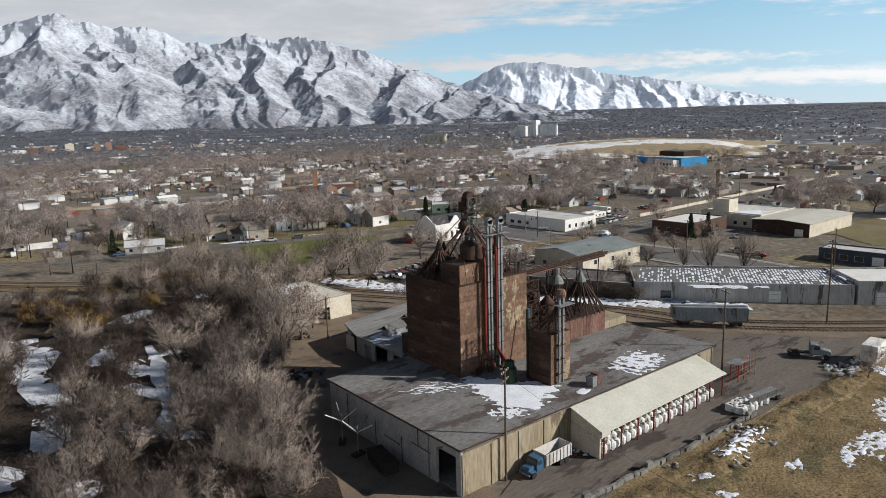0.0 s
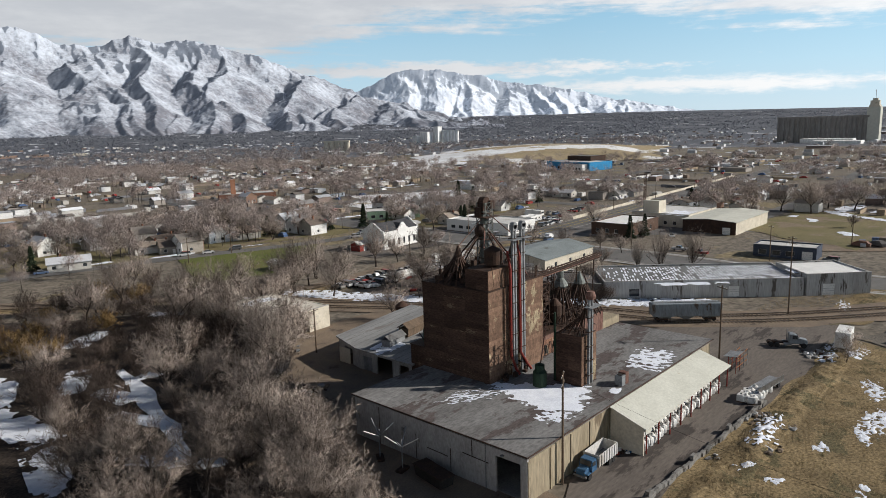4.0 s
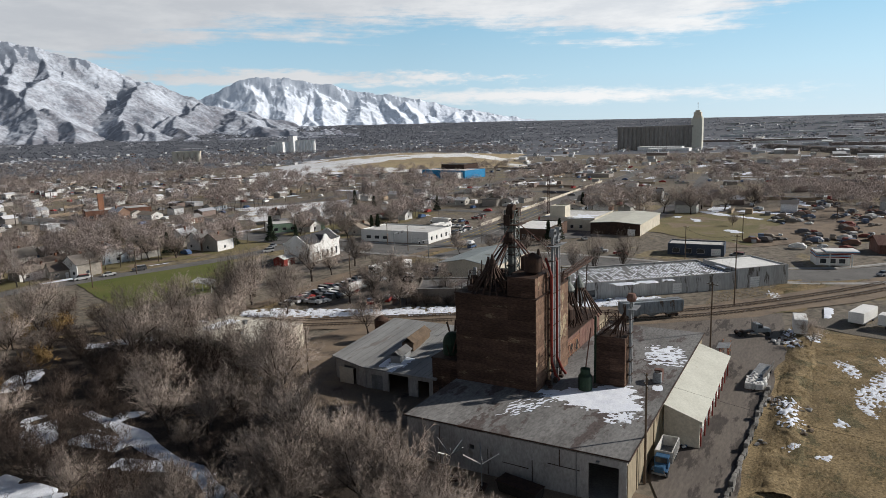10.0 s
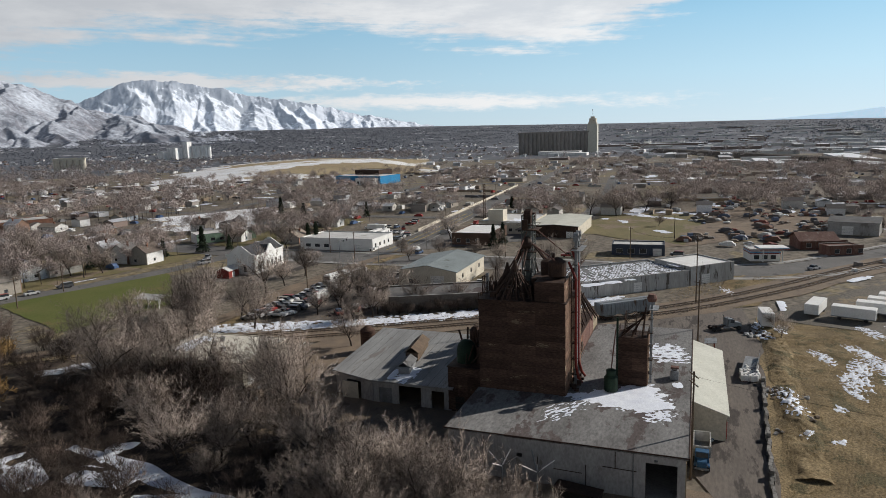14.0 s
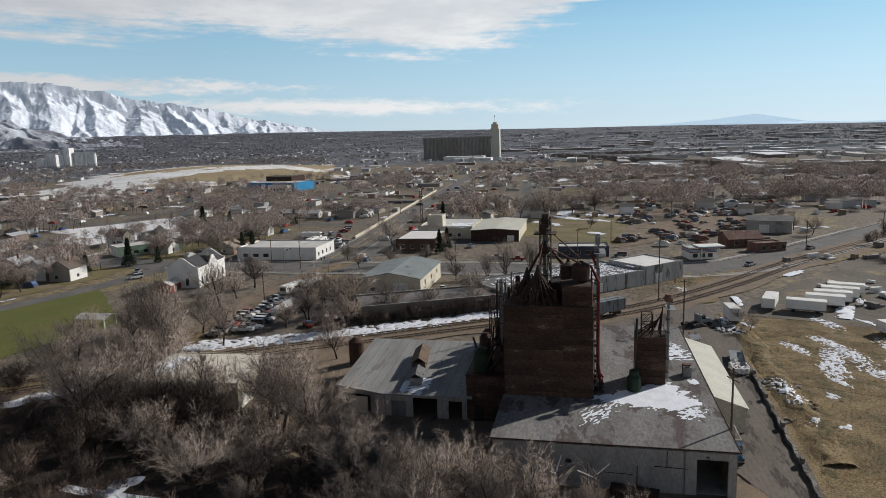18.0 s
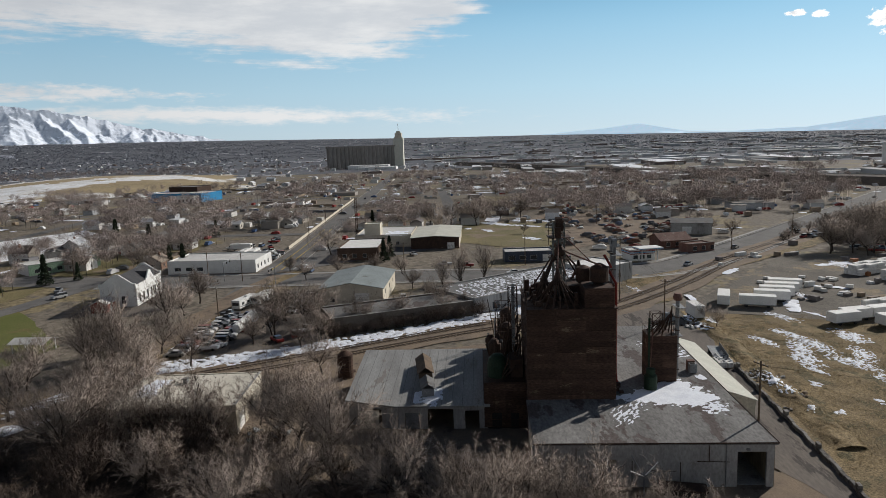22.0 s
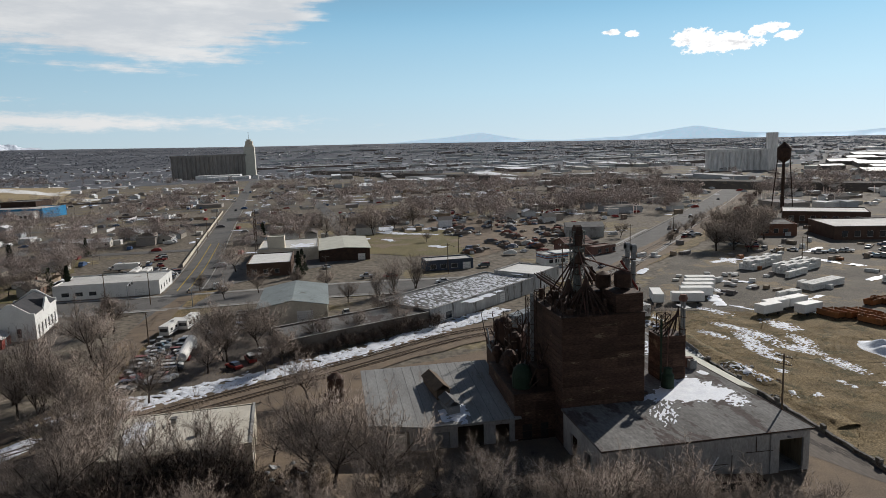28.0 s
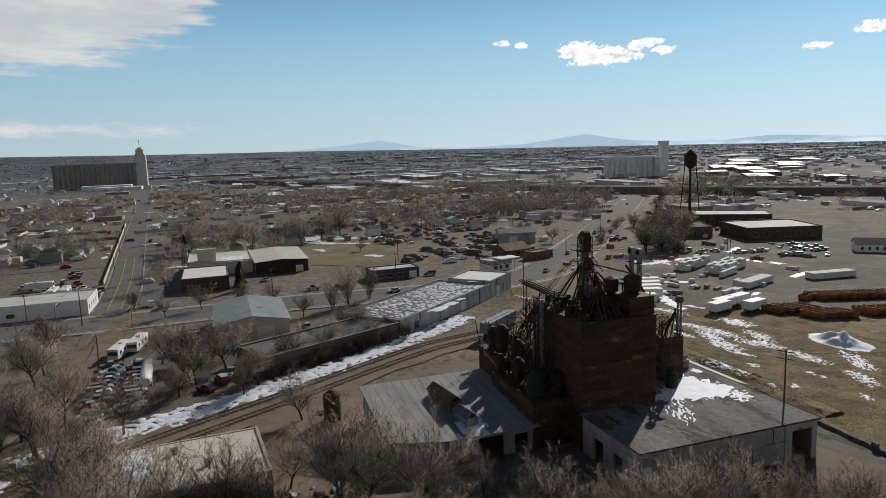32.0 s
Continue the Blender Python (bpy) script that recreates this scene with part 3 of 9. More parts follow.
def slab(bm, quad, t):
    """A plate of thickness t below four corners."""
    top = [bm.verts.new(p) for p in quad]
    low = [bm.verts.new((p[0], p[1], p[2] - t)) for p in quad]
    bm.faces.new(top)
    bm.faces.new(low[::-1])
    for i in range(4):
        bm.faces.new((top[i], low[i], low[(i + 1) % 4], top[(i + 1) % 4]))
    return bm


def wall(bm, p, q, z0, z1, t, holes=()):
    """A wall from p to q in plan, thick to its left, with openings (u0, u1, z0, z1) right through it."""
    p, q = Vector((*p, 0)), Vector((*q, 0))
    d = (q - p).normalized()
    m = Matrix.Translation(p) @ Matrix(((d.x, -d.y, 0, 0), (d.y, d.x, 0, 0), (0, 0, 1, 0), (0, 0, 0, 1)))
    length = (q - p).length
    us = sorted({0, length, *[h[0] for h in holes], *[h[1] for h in holes]})
    zs = sorted({z0, z1, *[h[2] for h in holes], *[h[3] for h in holes]})
    nu, nz, made = len(us) - 1, len(zs) - 1, {}

    def solid(i, k):
        if not (0 <= i < nu and 0 <= k < nz):
            return False
        u, z = (us[i] + us[i + 1]) / 2, (zs[k] + zs[k + 1]) / 2
        return not any(h[0] < u < h[1] and h[2] < z < h[3] for h in holes)

    def vert(i, k, back):
        if (i, k, back) not in made:
            made[i, k, back] = bm.verts.new(m @ Vector((us[i], t if back else 0, zs[k])))
        return made[i, k, back]

    for i in range(nu):
        for k in range(nz):
            if not solid(i, k):
                continue
            bm.faces.new((vert(i, k, 0), vert(i + 1, k, 0), vert(i + 1, k + 1, 0), vert(i, k + 1, 0)))
            bm.faces.new((vert(i, k, 1), vert(i, k + 1, 1), vert(i + 1, k + 1, 1), vert(i + 1, k, 1)))
            for di, dk, e in ((0, -1, ((i, k), (i + 1, k))), (1, 0, ((i + 1, k), (i + 1, k + 1))), (0, 1, ((i + 1, k + 1), (i, k + 1))), (-1, 0, ((i, k + 1), (i, k)))):
                if not solid(i + di, k + dk):
                    (a, b), (c, d2) = e
                    bm.faces.new((vert(a, b, 0), vert(a, b, 1), vert(c, d2, 1), vert(c, d2, 0)))
    bmesh.ops.recalc_face_normals(bm, faces=bm.faces[:])
    return bm


def soft(me, normals):
    """Give every point of a crown the direction out of the crown, so that light rolls round it."""
    me.shade_smooth()
    me.attributes.new("custom_normal", "FLOAT_VECTOR", "POINT").data.foreach_set("vector", np.asarray(normals, np.float32).ravel())
    me.update()


def face_out(tris, out):
    """Turn each loose triangle so that its front looks along its given direction."""
    n = np.cross(tris[:, 1] - tris[:, 0], tris[:, 2] - tris[:, 0])
    back = (n * out).sum(1) < 0
    tris[back] = tris[back][:, (1, 0, 2)]
    return tris


def soup(name, verts, tris, material, parent=None, label="", category="", kind="", group=""):
    me = bpy.data.meshes.new(name)
    verts, tris = np.asarray(verts, np.float32), np.asarray(tris, np.int32)
    me.vertices.add(len(verts))
    me.vertices.foreach_set("co", verts.ravel())
    k = tris.shape[1]
    me.loops.add(tris.size)
    me.loops.foreach_set("vertex_index", tris.ravel())
    me.polygons.add(len(tris))
    me.polygons.foreach_set("loop_start", np.arange(0, tris.size, k, dtype=np.int32))
    me.update(calc_edges=True)
    me.shade_flat()
    me.materials.append(material)
    ob = new(name, me)
    if parent:
        ob.parent = parent
    return tagged(ob, label, category, group, kind)


# ---- the valley floor ----
HORIZON = ((-180, 0.6), (0, 1.4), (10, 1.35), (30, 1.1), (58, 0.82), (70, 0.66), (85, 0.4), (95, 0.3), (110, 0.0), (128, -0.28), (141, -0.5), (180, -0.3))


def ground_z(x, y):
    d = math.hypot(x - 70, y - 65)
    z = -0.0062 * min(max(0.0, d - 60), 1340)
    if d > 1700:
        a = np.interp(math.degrees(math.atan2(x, y)), [h[0] for h in HORIZON], [h[1] for h in HORIZON])
        z += min(1.0, (d - 1700) / 2900) ** 1.35 * (51 + 4600 * math.tan(radians(a)))
    return z


rings = [0, 15, 30, 45, 60, 80, 100, 130, 160, 200, 250, 310, 380, 460, 560, 680, 820, 980, 1180, 1400, 1560, 1700, 1900, 2150, 2400, 2700, 3000, 3300, 3600, 3900, 4200, 4450, 4600, 4950]
NA = 144
gv, gf = [(70, 65, 0)], []
for r in rings[1:]:
    for i in range(NA):
        x, y = 70 + r * math.sin(2 * math.pi * i / NA), 65 + r * math.cos(2 * math.pi * i / NA)
        gv.append((x, y, ground_z(x, y) - 0.1))
gf = [(1 + (i + 1) % NA, 1 + i, 0, 0) for i in range(NA)]
for k in range(len(rings) - 2):
    for i in range(NA):
        a, b = 1 + k * NA, 1 + (k + 1) * NA
        gf.append((a + i, a + (i + 1) % NA, b + (i + 1) % NA, b + i))
bm = bmesh.new()
vs = [bm.verts.new(p) for p in gv]
for f in gf:
    bm.faces.new([vs[i] for i in dict.fromkeys(f)])
bmesh.ops.recalc_face_normals(bm, faces=bm.faces[:])
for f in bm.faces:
    # faces beyond 1200 m take the haze-tinted ground
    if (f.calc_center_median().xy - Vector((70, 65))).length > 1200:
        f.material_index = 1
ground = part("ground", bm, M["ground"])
ground.data.materials.append(M["hazeground"])
tagged(ground, "brown winter valley floor of dry grass and bare soil", "ground", kind="structure")


def patch(name, quad, lift, material, label, n=14, ragged=0.0, category="ground", hump=0.0):
    """A piece of ground between four corners, lying on the valley floor, with an uneven rim."""
    bm = bmesh.new()
    a, b, c, d = [Vector(p) for p in quad]
    grid = []
    for i in range(n + 1):
        row = []
        for j in range(n + 1):
            u, v = i / n, j / n
            p = (a * (1 - u) + b * u) * (1 - v) + (d * (1 - u) + c * u) * v
            k = 0.11 if ragged < 4 else 0.4 / ragged
            w = noise.noise((p.x * k, p.y * k, 3.1)) * ragged, noise.noise((p.x * k, p.y * k, 9.7)) * ragged
            row.append(bm.verts.new((p.x + w[0], p.y + w[1], ground_z(p.x, p.y) + lift + hump * math.sin(math.pi * u) * math.sin(math.pi * v))))
        grid.append(row)
    for i in range(n):
        for j in range(n):
            bm.faces.new((grid[i][j], grid[i + 1][j], grid[i + 1][j + 1], grid[i][j + 1]))
    bmesh.ops.recalc_face_normals(bm, faces=bm.faces[:])
    if sum(f.normal.z for f in bm.faces) < 0:
        bmesh.ops.reverse_faces(bm, faces=bm.faces[:])
    return tagged(part(name, bm, material), label, category, kind="structure")


def resample(pts, step):
    out, pts = [], [Vector(p) for p in pts]
    n = len(pts)
    for i in range(n - 1):
        p0, p1, p2, p3 = pts[max(i - 1, 0)], pts[i], pts[i + 1], pts[min(i + 2, n - 1)]
        k = max(1, int((p2 - p1).length / step))
        for j in range(k):
            t = j / k
            out.append(0.5 * ((2 * p1) + (p2 - p0) * t + (2 * p0 - 5 * p1 + 4 * p2 - p3) * t * t + (3 * p1 - p0 - 3 * p2 + p3) * t ** 3))
    return out + [pts[-1]]


def strip(name, pts, width, lift, material, label, step=8, side=0.0, ragged=0.0, category="road", thick=0.0):
    """A ribbon along a line in plan: a road, a verge, a painted line."""
    line = resample(pts, step)
    bm, rows = bmesh.new(), []
    for i, p in enumerate(line):
        d = (line[min(i + 1, len(line) - 1)] - line[max(i - 1, 0)]).normalized()
        s = Vector((-d.y, d.x))
        row = []
        for k in (-0.5, -0.17, 0.17, 0.5):
            q = p + s * (k * width + side)
            if ragged and abs(k) == 0.5:
                q += s * noise.noise((q.x * 0.13, q.y * 0.13, k * 9)) * ragged
            row.append(bm.verts.new((q.x, q.y, ground_z(q.x, q.y) + lift + (thick if abs(k) < 0.3 else 0))))
        rows.append(row)
    for u, v in zip(rows, rows[1:]):
        for i in range(3):
            bm.faces.new((u[i], v[i], v[i + 1], u[i + 1]))
    bmesh.ops.recalc_face_normals(bm, faces=bm.faces[:])
    if sum(f.normal.z for f in bm.faces) < 0:
        bmesh.ops.reverse_faces(bm, faces=bm.faces[:])
    return tagged(part(name, bm, material), label, category, kind="structure")


STREET_A = [(150, 163), (178, 165), (259, 169), (410, 181), (700, 203), (1100, 235), (1400, 255)]
STREET_B = [(212, 520), (200, 300), (190, 220), (187, 165), (188, 110), (184, 66), (192, 30), (217, 3), (282, -52), (400, -148), (520, -243), (760, -430), (1500, -1000)]
SIDE_STREETS = [[(310, 176), (318, 300), (326, 430)], [(430, 40), (440, 186), (452, 420)], [(560, 60), (566, 200), (580, 330)], [(197, 258), (320, 268), (450, 280), (640, 300)], [(300, 108), (430, 112), (640, 130)], [(250, 340), (330, 352), (480, 372)]]
STREET_C = [(40, 262), (103, 245), (152, 229), (198, 226)]
TRACK = [(-60, 330), (20, 232), (70, 172), (85, 149), (101, 121), (119, 90), (126, 69.5), (141, 51), (168, 28), (205, 0), (275, -62), (400, -168), (540, -290)]
strip("road_street", STREET_A, 11, 0.04, M["asphalt"], "two-lane asphalt street with yellow lines", 12)
strip("road_cross_street", STREET_B, 17, 0.08, M["asphalt"], "wide grey asphalt road curving past the mill", 12)
strip("road_side_street", STREET_C, 8, 0.045, M["asphalt"], "narrow residential asphalt street", 10)
for pts in SIDE_STREETS:
    strip("road_side_street", pts, 8.5, 0.05, M["asphalt"], "straight residential street between the houses", 12)
for s in (-1.9, 1.9):
    strip("road_line", [(205, 166.2), (259, 169), (330, 174.6)], 0.35, 0.14, M["yellow"], "faded yellow road line", 8, s)
strip("trim_rail_bed", TRACK, 13, 0.09, M["dirt"], "brown ballast and dirt under the railway tracks", 6, 2.0, 2.5, "rail bed")
SPUR = [(203, 162), (177, 165), (140, 167), (118, 166), (102, 165), (80, 176), (50, 205), (0, 262)]
strip("trim_rail_bed", SPUR, 5, 0.1, M["dirt"], "brown bed of the disused rail spur", 6, 0, 1.2, "rail bed")
strip("trim_verge", SPUR, 4, 0.096, M["drygrass"], "dry grass along the disused spur", 6, 5.2, 1.6, "verge")
strip("trim_verge", [(176, 44), (205, 6), (262, -52), (400, -160), (520, -256)], 9, 0.082, M["drygrass"], "tan grass verge between road and railway", 8, -5.5, 1.5, "verge")
patch("ground_yard", ((34, 45.2), (112, 41.6), (150, 44), (112, 78)), 0.05, M["yard"], "dark stained asphalt yard round the warehouse", 20, 1.5, "yard")
patch("ground_lane", ((30, 42), (47, 42), (80, 150), (52, 128)), 0.03, M["dirt"], "brown dirt lane beside the trees", 16, 2.5, "lane")
patch("ground_mill_yard", ((44, 84), (112, 78), (96, 130), (60, 132)), 0.06, M["dirt"], "dirt yard between mill and railway", 14, 1.5, "yard")
patch("ground_field", ((20, 46.4), (134, 41), (90, -80), (10, -80)), 0.045, M["drygrass"], "dry golden grass field", 24, 1.0, "field")
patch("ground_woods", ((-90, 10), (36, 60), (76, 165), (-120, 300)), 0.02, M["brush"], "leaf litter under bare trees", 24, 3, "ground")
patch("ground_lawn", ((99, 242), (82, 197), (113, 190), (152, 228)), 0.035, M["lawn"], "green mown lawn beside the street", 10, 1.0, "lawn")
patch("ground_snow_park", ((232, 304), (267, 276), (362, 330), (299, 372)), 0.1, M["thin_snow"], "snow-covered park field", 12, 14, "snow field")
HILL = ((548, 640), (770, 372), (1330, 600), (1160, 1010))
hill_field = patch("ground_hill_field", HILL, 0.6, M["hill"], "bare tan hillside partly under thin snow", 60, 30, "field", 15.0)
hill_field.data.materials.append(M["thin_snow"])
for f in hill_field.data.polygons:
    x, y = f.center.x, f.center.y
    if 0.9 * noise.noise((x * 0.006, y * 0.006, 1.4)) + 0.5 * noise.noise((x * 0.025, y * 0.025, 4.1)) + (y - 0.35 * x - 330) / 330 > 0.1:
        f.material_index = 1
patch("ground_storage_lot", ((135, 40), (215, -20), (215, -150), (92, -60)), 0.056, M["gravel"], "grey gravel storage lot", 20, 2, "lot")
patch("ground_factory_lot", ((215, -40), (330, -130), (320, -260), (200, -150)), 0.04, M["gravel"], "grey gravel factory lot", 14, 3, "lot")
patch("ground_car_lot", ((100, 150), (112, 126), (168, 126), (165, 160)), 0.062, M["yard"], "dark lot of the car yard", 12, 1, "lot")
patch("ground_parking", ((200, 166), (232, 125), (262, 95), (262, 160)), 0.045, M["asphalt"], "wide asphalt parking lot", 12, 1, "parking lot")
patch("ground_car_lot", ((122, 156), (115, 141), (167, 137), (168, 151)), 0.053, M["asphalt"], "dark asphalt of the used-car lot", 12, 1.0, "parking lot")
strip("ground_earth_bank", [(97, 164.5), (112, 163.6), (130, 163.2), (152, 163.0), (176, 163.2)], 3.4, 0.3, M["dirt"], "low brown earth bank beside the car lot", 3, 0, 1.0, "bank")
strip("trim_bank_grass", [(97, 161.6), (112, 161.0), (130, 160.6), (152, 160.4), (176, 160.6)], 2.0, 0.12, M["drygrass"], "dry golden grass along the earth bank", 3, 0, 1.0, "verge")
strip("road_far_avenue", [(540, -325), (750, -504), (1224, -909), (1700, -1325)], 15, 0.25, M["asphalt"], "straight grey avenue running to the horizon", 30)
patch("ground_junkyard", ((225, 70), (262, 88), (420, 40), (300, -20)), 0.04, M["dirt"], "brown dirt of the scrapyard", 16, 4, "lot")
patch("ground_church_lot", ((140, 182), (140, 205), (180, 215), (182, 180)), 0.035, M["yard"], "asphalt beside the church", 8, 0.6, "lot")


patch("ground_grass_lot", ((262, 104), (335, 104), (338, 48), (236, 58)), 0.068, M["olivegrass"], "olive winter grass lot with dirt and snow", 12, 5, "field")
patch("ground_grass_lot", ((134, 50), (178, 46), (205, 2), (165, 24)), 0.074, M["drygrass"], "dry weeds between railway and storage lot", 12, 3, "field")
patch("ground_garden", ((205, 215), (300, 225), (300, 262), (205, 252)), 0.04, M["olivegrass"], "winter grass gardens behind the church", 10, 5, "field")
patch("ground_garden", ((60, 262), (190, 236), (196, 330), (60, 340)), 0.025, M["olivegrass"], "winter grass gardens behind the lawn", 12, 5, "field")
CREEK = [(36, 140), (35, 132), (32.5, 119), (29, 106), (25, 95)]
strip("trim_creek_snow", CREEK, 2.0, 0.09, M["snow"], "snow-covered ditch winding through the trees", 1.5, 0, 1.6, "snow")
for off in (-6.3, 6.3):
    strip("trim_kerb", [(205, 166.2), (259, 169), (410, 181), (700, 203)], 0.5, 0.16, M["concrete"], "pale concrete kerb along the street", 10, off, 0, "kerb")
for off in (-9.2, 9.2):
    strip("trim_kerb", STREET_B[2:11], 0.6, 0.17, M["concrete"], "pale concrete kerb along the wide road", 10, off, 0, "kerb")
    strip("pavement_walk", STREET_B[2:9], 1.6, 0.13, M["concrete"], "concrete pavement beside the wide road", 10, off * 1.17, 0, "pavement")


# low rough bank of earth and weeds between the barrier wall and the field
bm, rows = bmesh.new(), []
for i in range(150):
    x = 56 + i * 0.48
    rows.append([bm.verts.new((x, 37.2 - (x - 56) * 0.02 + k * 0.42 + 0.5 * noise.noise((x * 0.2, k * 0.3, 1.0)), ground_z(x, 39) + 0.03 + math.sin(math.pi * k / 12) * max(0.05, 0.45 + 0.75 * noise.noise((x * 0.13, k * 0.1, 5.0)) + 0.35 * noise.noise((x * 0.9, k * 0.6, 2.0))))) for k in range(13)])
for u, v in zip(rows, rows[1:]):
    for k in range(12):
        bm.faces.new((u[k], v[k], v[k + 1], u[k + 1]))
for face in bm.faces:
    face.smooth = True
tagged(part("trim_bank", bm, M["drygrass"]), "rough bank of earth and dry weeds by the barrier wall", "bank", kind="structure")


# ---- mountains ----
def ridged(p, octaves=5):
    v, amp, f = 0.0, 0.5, 1.0
    for _ in range(octaves):
        v += amp * (1 - abs(noise.noise(p * f)) * 2)
        amp *= 0.52
        f *= 2.1
    return v


def range_of(name, crest, r0, r1, material, label, spacing=4.5, steep=0.8, seed=1, na=300, nr=46, base=1.0, rough=30.0, freq=1 / 260):
    """A range whose crest follows given headings and heights, with spurs that run down towards the valley and side ribs between them."""
    a0, a1 = crest[0][0], crest[-1][0]
    g = np.random.default_rng(seed)
    ca, ch = [c[0] for c in crest], [c[1] for c in crest]
    A, U = np.meshgrid(np.linspace(a0, a1, na + 1), np.linspace(0, 1, nr + 1), indexing="ij")
    Rr = r0 + (r1 - r0) * U
    X, Y = Rr * np.sin(np.radians(A)), Rr * np.cos(np.radians(A))
    foot = 20 + Rr * math.tan(radians(base)) * 0.3
    bend = np.array([[noise.noise((x / 420, y / 420, seed + 0.5)) for x, y in zip(rx, ry)] for rx, ry in zip(X, Y)])
    best = np.zeros_like(A)

    def ridge(sa, drift, f, reach, ph, steepness):
        c = sa + drift * (1 - U) + 0.1 * spacing * np.sin(U * 8 + ph) + 0.25 * spacing * bend
        e = 42 + r1 * np.tan(np.radians(np.interp(sa, ca, ch))) - foot
        h = e * f * np.minimum(U / reach, 1.0) ** 1.25 * reach ** 0.8
        return h - np.abs(A - c) * radians(1) * Rr * steepness * (0.8 + 0.2 * math.sin(ph * 7))

    a = a0 - spacing
    while a < a1 + spacing:
        drift = g.uniform(-0.9, 0.9) * spacing
        best = np.maximum(best, ridge(a, drift, g.uniform(0.88, 1.0), 1.0, g.uniform(0, 9), steep))
        for k in range(4):
            best = np.maximum(best, ridge(a + g.uniform(0.1, 0.9) * spacing, g.uniform(-1.1, 1.1) * spacing, g.uniform(0.4, 0.92), 1.0, g.uniform(0, 9), steep * g.uniform(0.8, 1.1)))
        a += spacing * g.uniform(0.6, 1.5)
    e = 42 + Rr * np.tan(np.radians(np.interp(A, ca, ch))) - foot
    best = np.maximum(best, np.maximum(e * (1 - (1 - U) * 2.2), 0.0))
    best = np.minimum(best, e * (0.12 + 0.88 * U) + 10)
    n = np.array([[ridged(Vector((x * freq, y * freq, seed * 1.7)), 6) for x, y in zip(rx, ry)] for rx, ry in zip(X, Y)]) - 0.55
    Z = foot + best + rough * n * np.minimum(1.0, U * 4)
    Z[:, 0] -= 30
    verts = np.stack((X, Y, Z), -1).reshape(-1, 3)
    idx = np.arange((na + 1) * (nr + 1)).reshape(na + 1, nr + 1)
    quads = np.stack((idx[:-1, :-1], idx[:-1, 1:], idx[1:, 1:], idx[1:, :-1]), -1).reshape(-1, 4)
    ob = soup(name, verts, quads, material, None, label, "mountain", "structure")
    ob.data.shade_smooth()
    return ob


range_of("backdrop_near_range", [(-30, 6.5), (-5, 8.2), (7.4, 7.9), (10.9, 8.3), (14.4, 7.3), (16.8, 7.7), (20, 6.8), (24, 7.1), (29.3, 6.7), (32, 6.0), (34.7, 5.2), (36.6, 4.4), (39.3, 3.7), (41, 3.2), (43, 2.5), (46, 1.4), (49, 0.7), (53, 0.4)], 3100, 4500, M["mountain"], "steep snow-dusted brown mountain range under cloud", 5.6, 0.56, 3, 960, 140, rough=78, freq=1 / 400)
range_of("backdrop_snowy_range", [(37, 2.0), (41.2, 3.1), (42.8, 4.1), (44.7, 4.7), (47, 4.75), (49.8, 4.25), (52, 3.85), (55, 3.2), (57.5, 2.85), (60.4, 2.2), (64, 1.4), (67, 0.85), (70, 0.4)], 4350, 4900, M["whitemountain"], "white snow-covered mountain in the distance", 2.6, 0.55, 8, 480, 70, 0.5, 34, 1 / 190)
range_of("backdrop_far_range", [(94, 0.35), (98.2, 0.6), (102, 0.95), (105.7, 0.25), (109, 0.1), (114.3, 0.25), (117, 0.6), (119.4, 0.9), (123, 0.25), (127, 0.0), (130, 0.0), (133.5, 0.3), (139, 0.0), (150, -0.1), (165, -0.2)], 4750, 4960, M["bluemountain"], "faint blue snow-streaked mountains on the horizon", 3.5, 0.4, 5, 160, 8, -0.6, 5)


# ---- the mill ----
M["weathered_galv"] = mat("weathered_galvanised_sheet", (0.2, 0.215, 0.2), (0.13, 0.14, 0.13), 0.7, 0.3, 0.7, 5, 0.1, (0.12, 0.08, 0.06), 0.6, 0.7)
M["palegreen"] = mat("pale_green_paint", (0.3, 0.42, 0.3), (0.25, 0.36, 0.26), 0.8, 0, 0.3, 3, 0.1)
M["orangebrick2"] = mat("chimney_brick", (0.42, 0.2, 0.12), (0.32, 0.16, 0.1), 0.9, 0, 0.4, 3, 0.2)
M["darkroof"] = mat("dark_shingle_roof", (0.055, 0.055, 0.06), (0.08, 0.078, 0.08), 0.9, 0, 0.4, 5, 0.2)


def plan(p, q):
    d = (Vector(q) - Vector(p)).normalized()
    return Matrix(((d.x, -d.y, 0, p[0]), (d.y, d.x, 0, p[1]), (0, 0, 1, ground_z(*p)), (0, 0, 0, 1)))


warehouse = thing("warehouse", pose(0, 0, 0), "long low block warehouse with flat patched roof", "warehouse")
part("wall", wall(bmesh.new(), (46, 84), (46, 54.5), -0.3, 5.75, 0.35, [(25.0, 28.6, -0.3, 4.7), (9.2, 10.0, 3.1, 3.7)]), M["block"], warehouse, "whitewashed block wall with a dark doorway")
part("wall", wall(bmesh.new(), (46.36, 54.5), (101, 54.5), -0.3, 5.3, 0.35, [(20 + 4.2 * i, 23.2 + 4.2 * i, -0.3, 3.3) for i in range(7)]), M["tanwall"], warehouse, "brown-stained concrete wall")
part("wall", wall(bmesh.new(), (101, 54.86), (101, 72), -0.3, 5.2, 0.35), M["block"], warehouse, "pale block end wall")
part("wall", wall(bmesh.new(), (60.5, 84), (46.36, 84), -0.3, 5.7, 0.35, [(3.0, 5.6, -0.3, 3.6), (8.2, 10.4, -0.3, 3.4)]), M["block"], warehouse, "grey block wall with two dark openings")
part("inner_wall", boxm(75, 71.2, -0.3, 100.6, 71.55, 5.1), M["block"], warehouse)
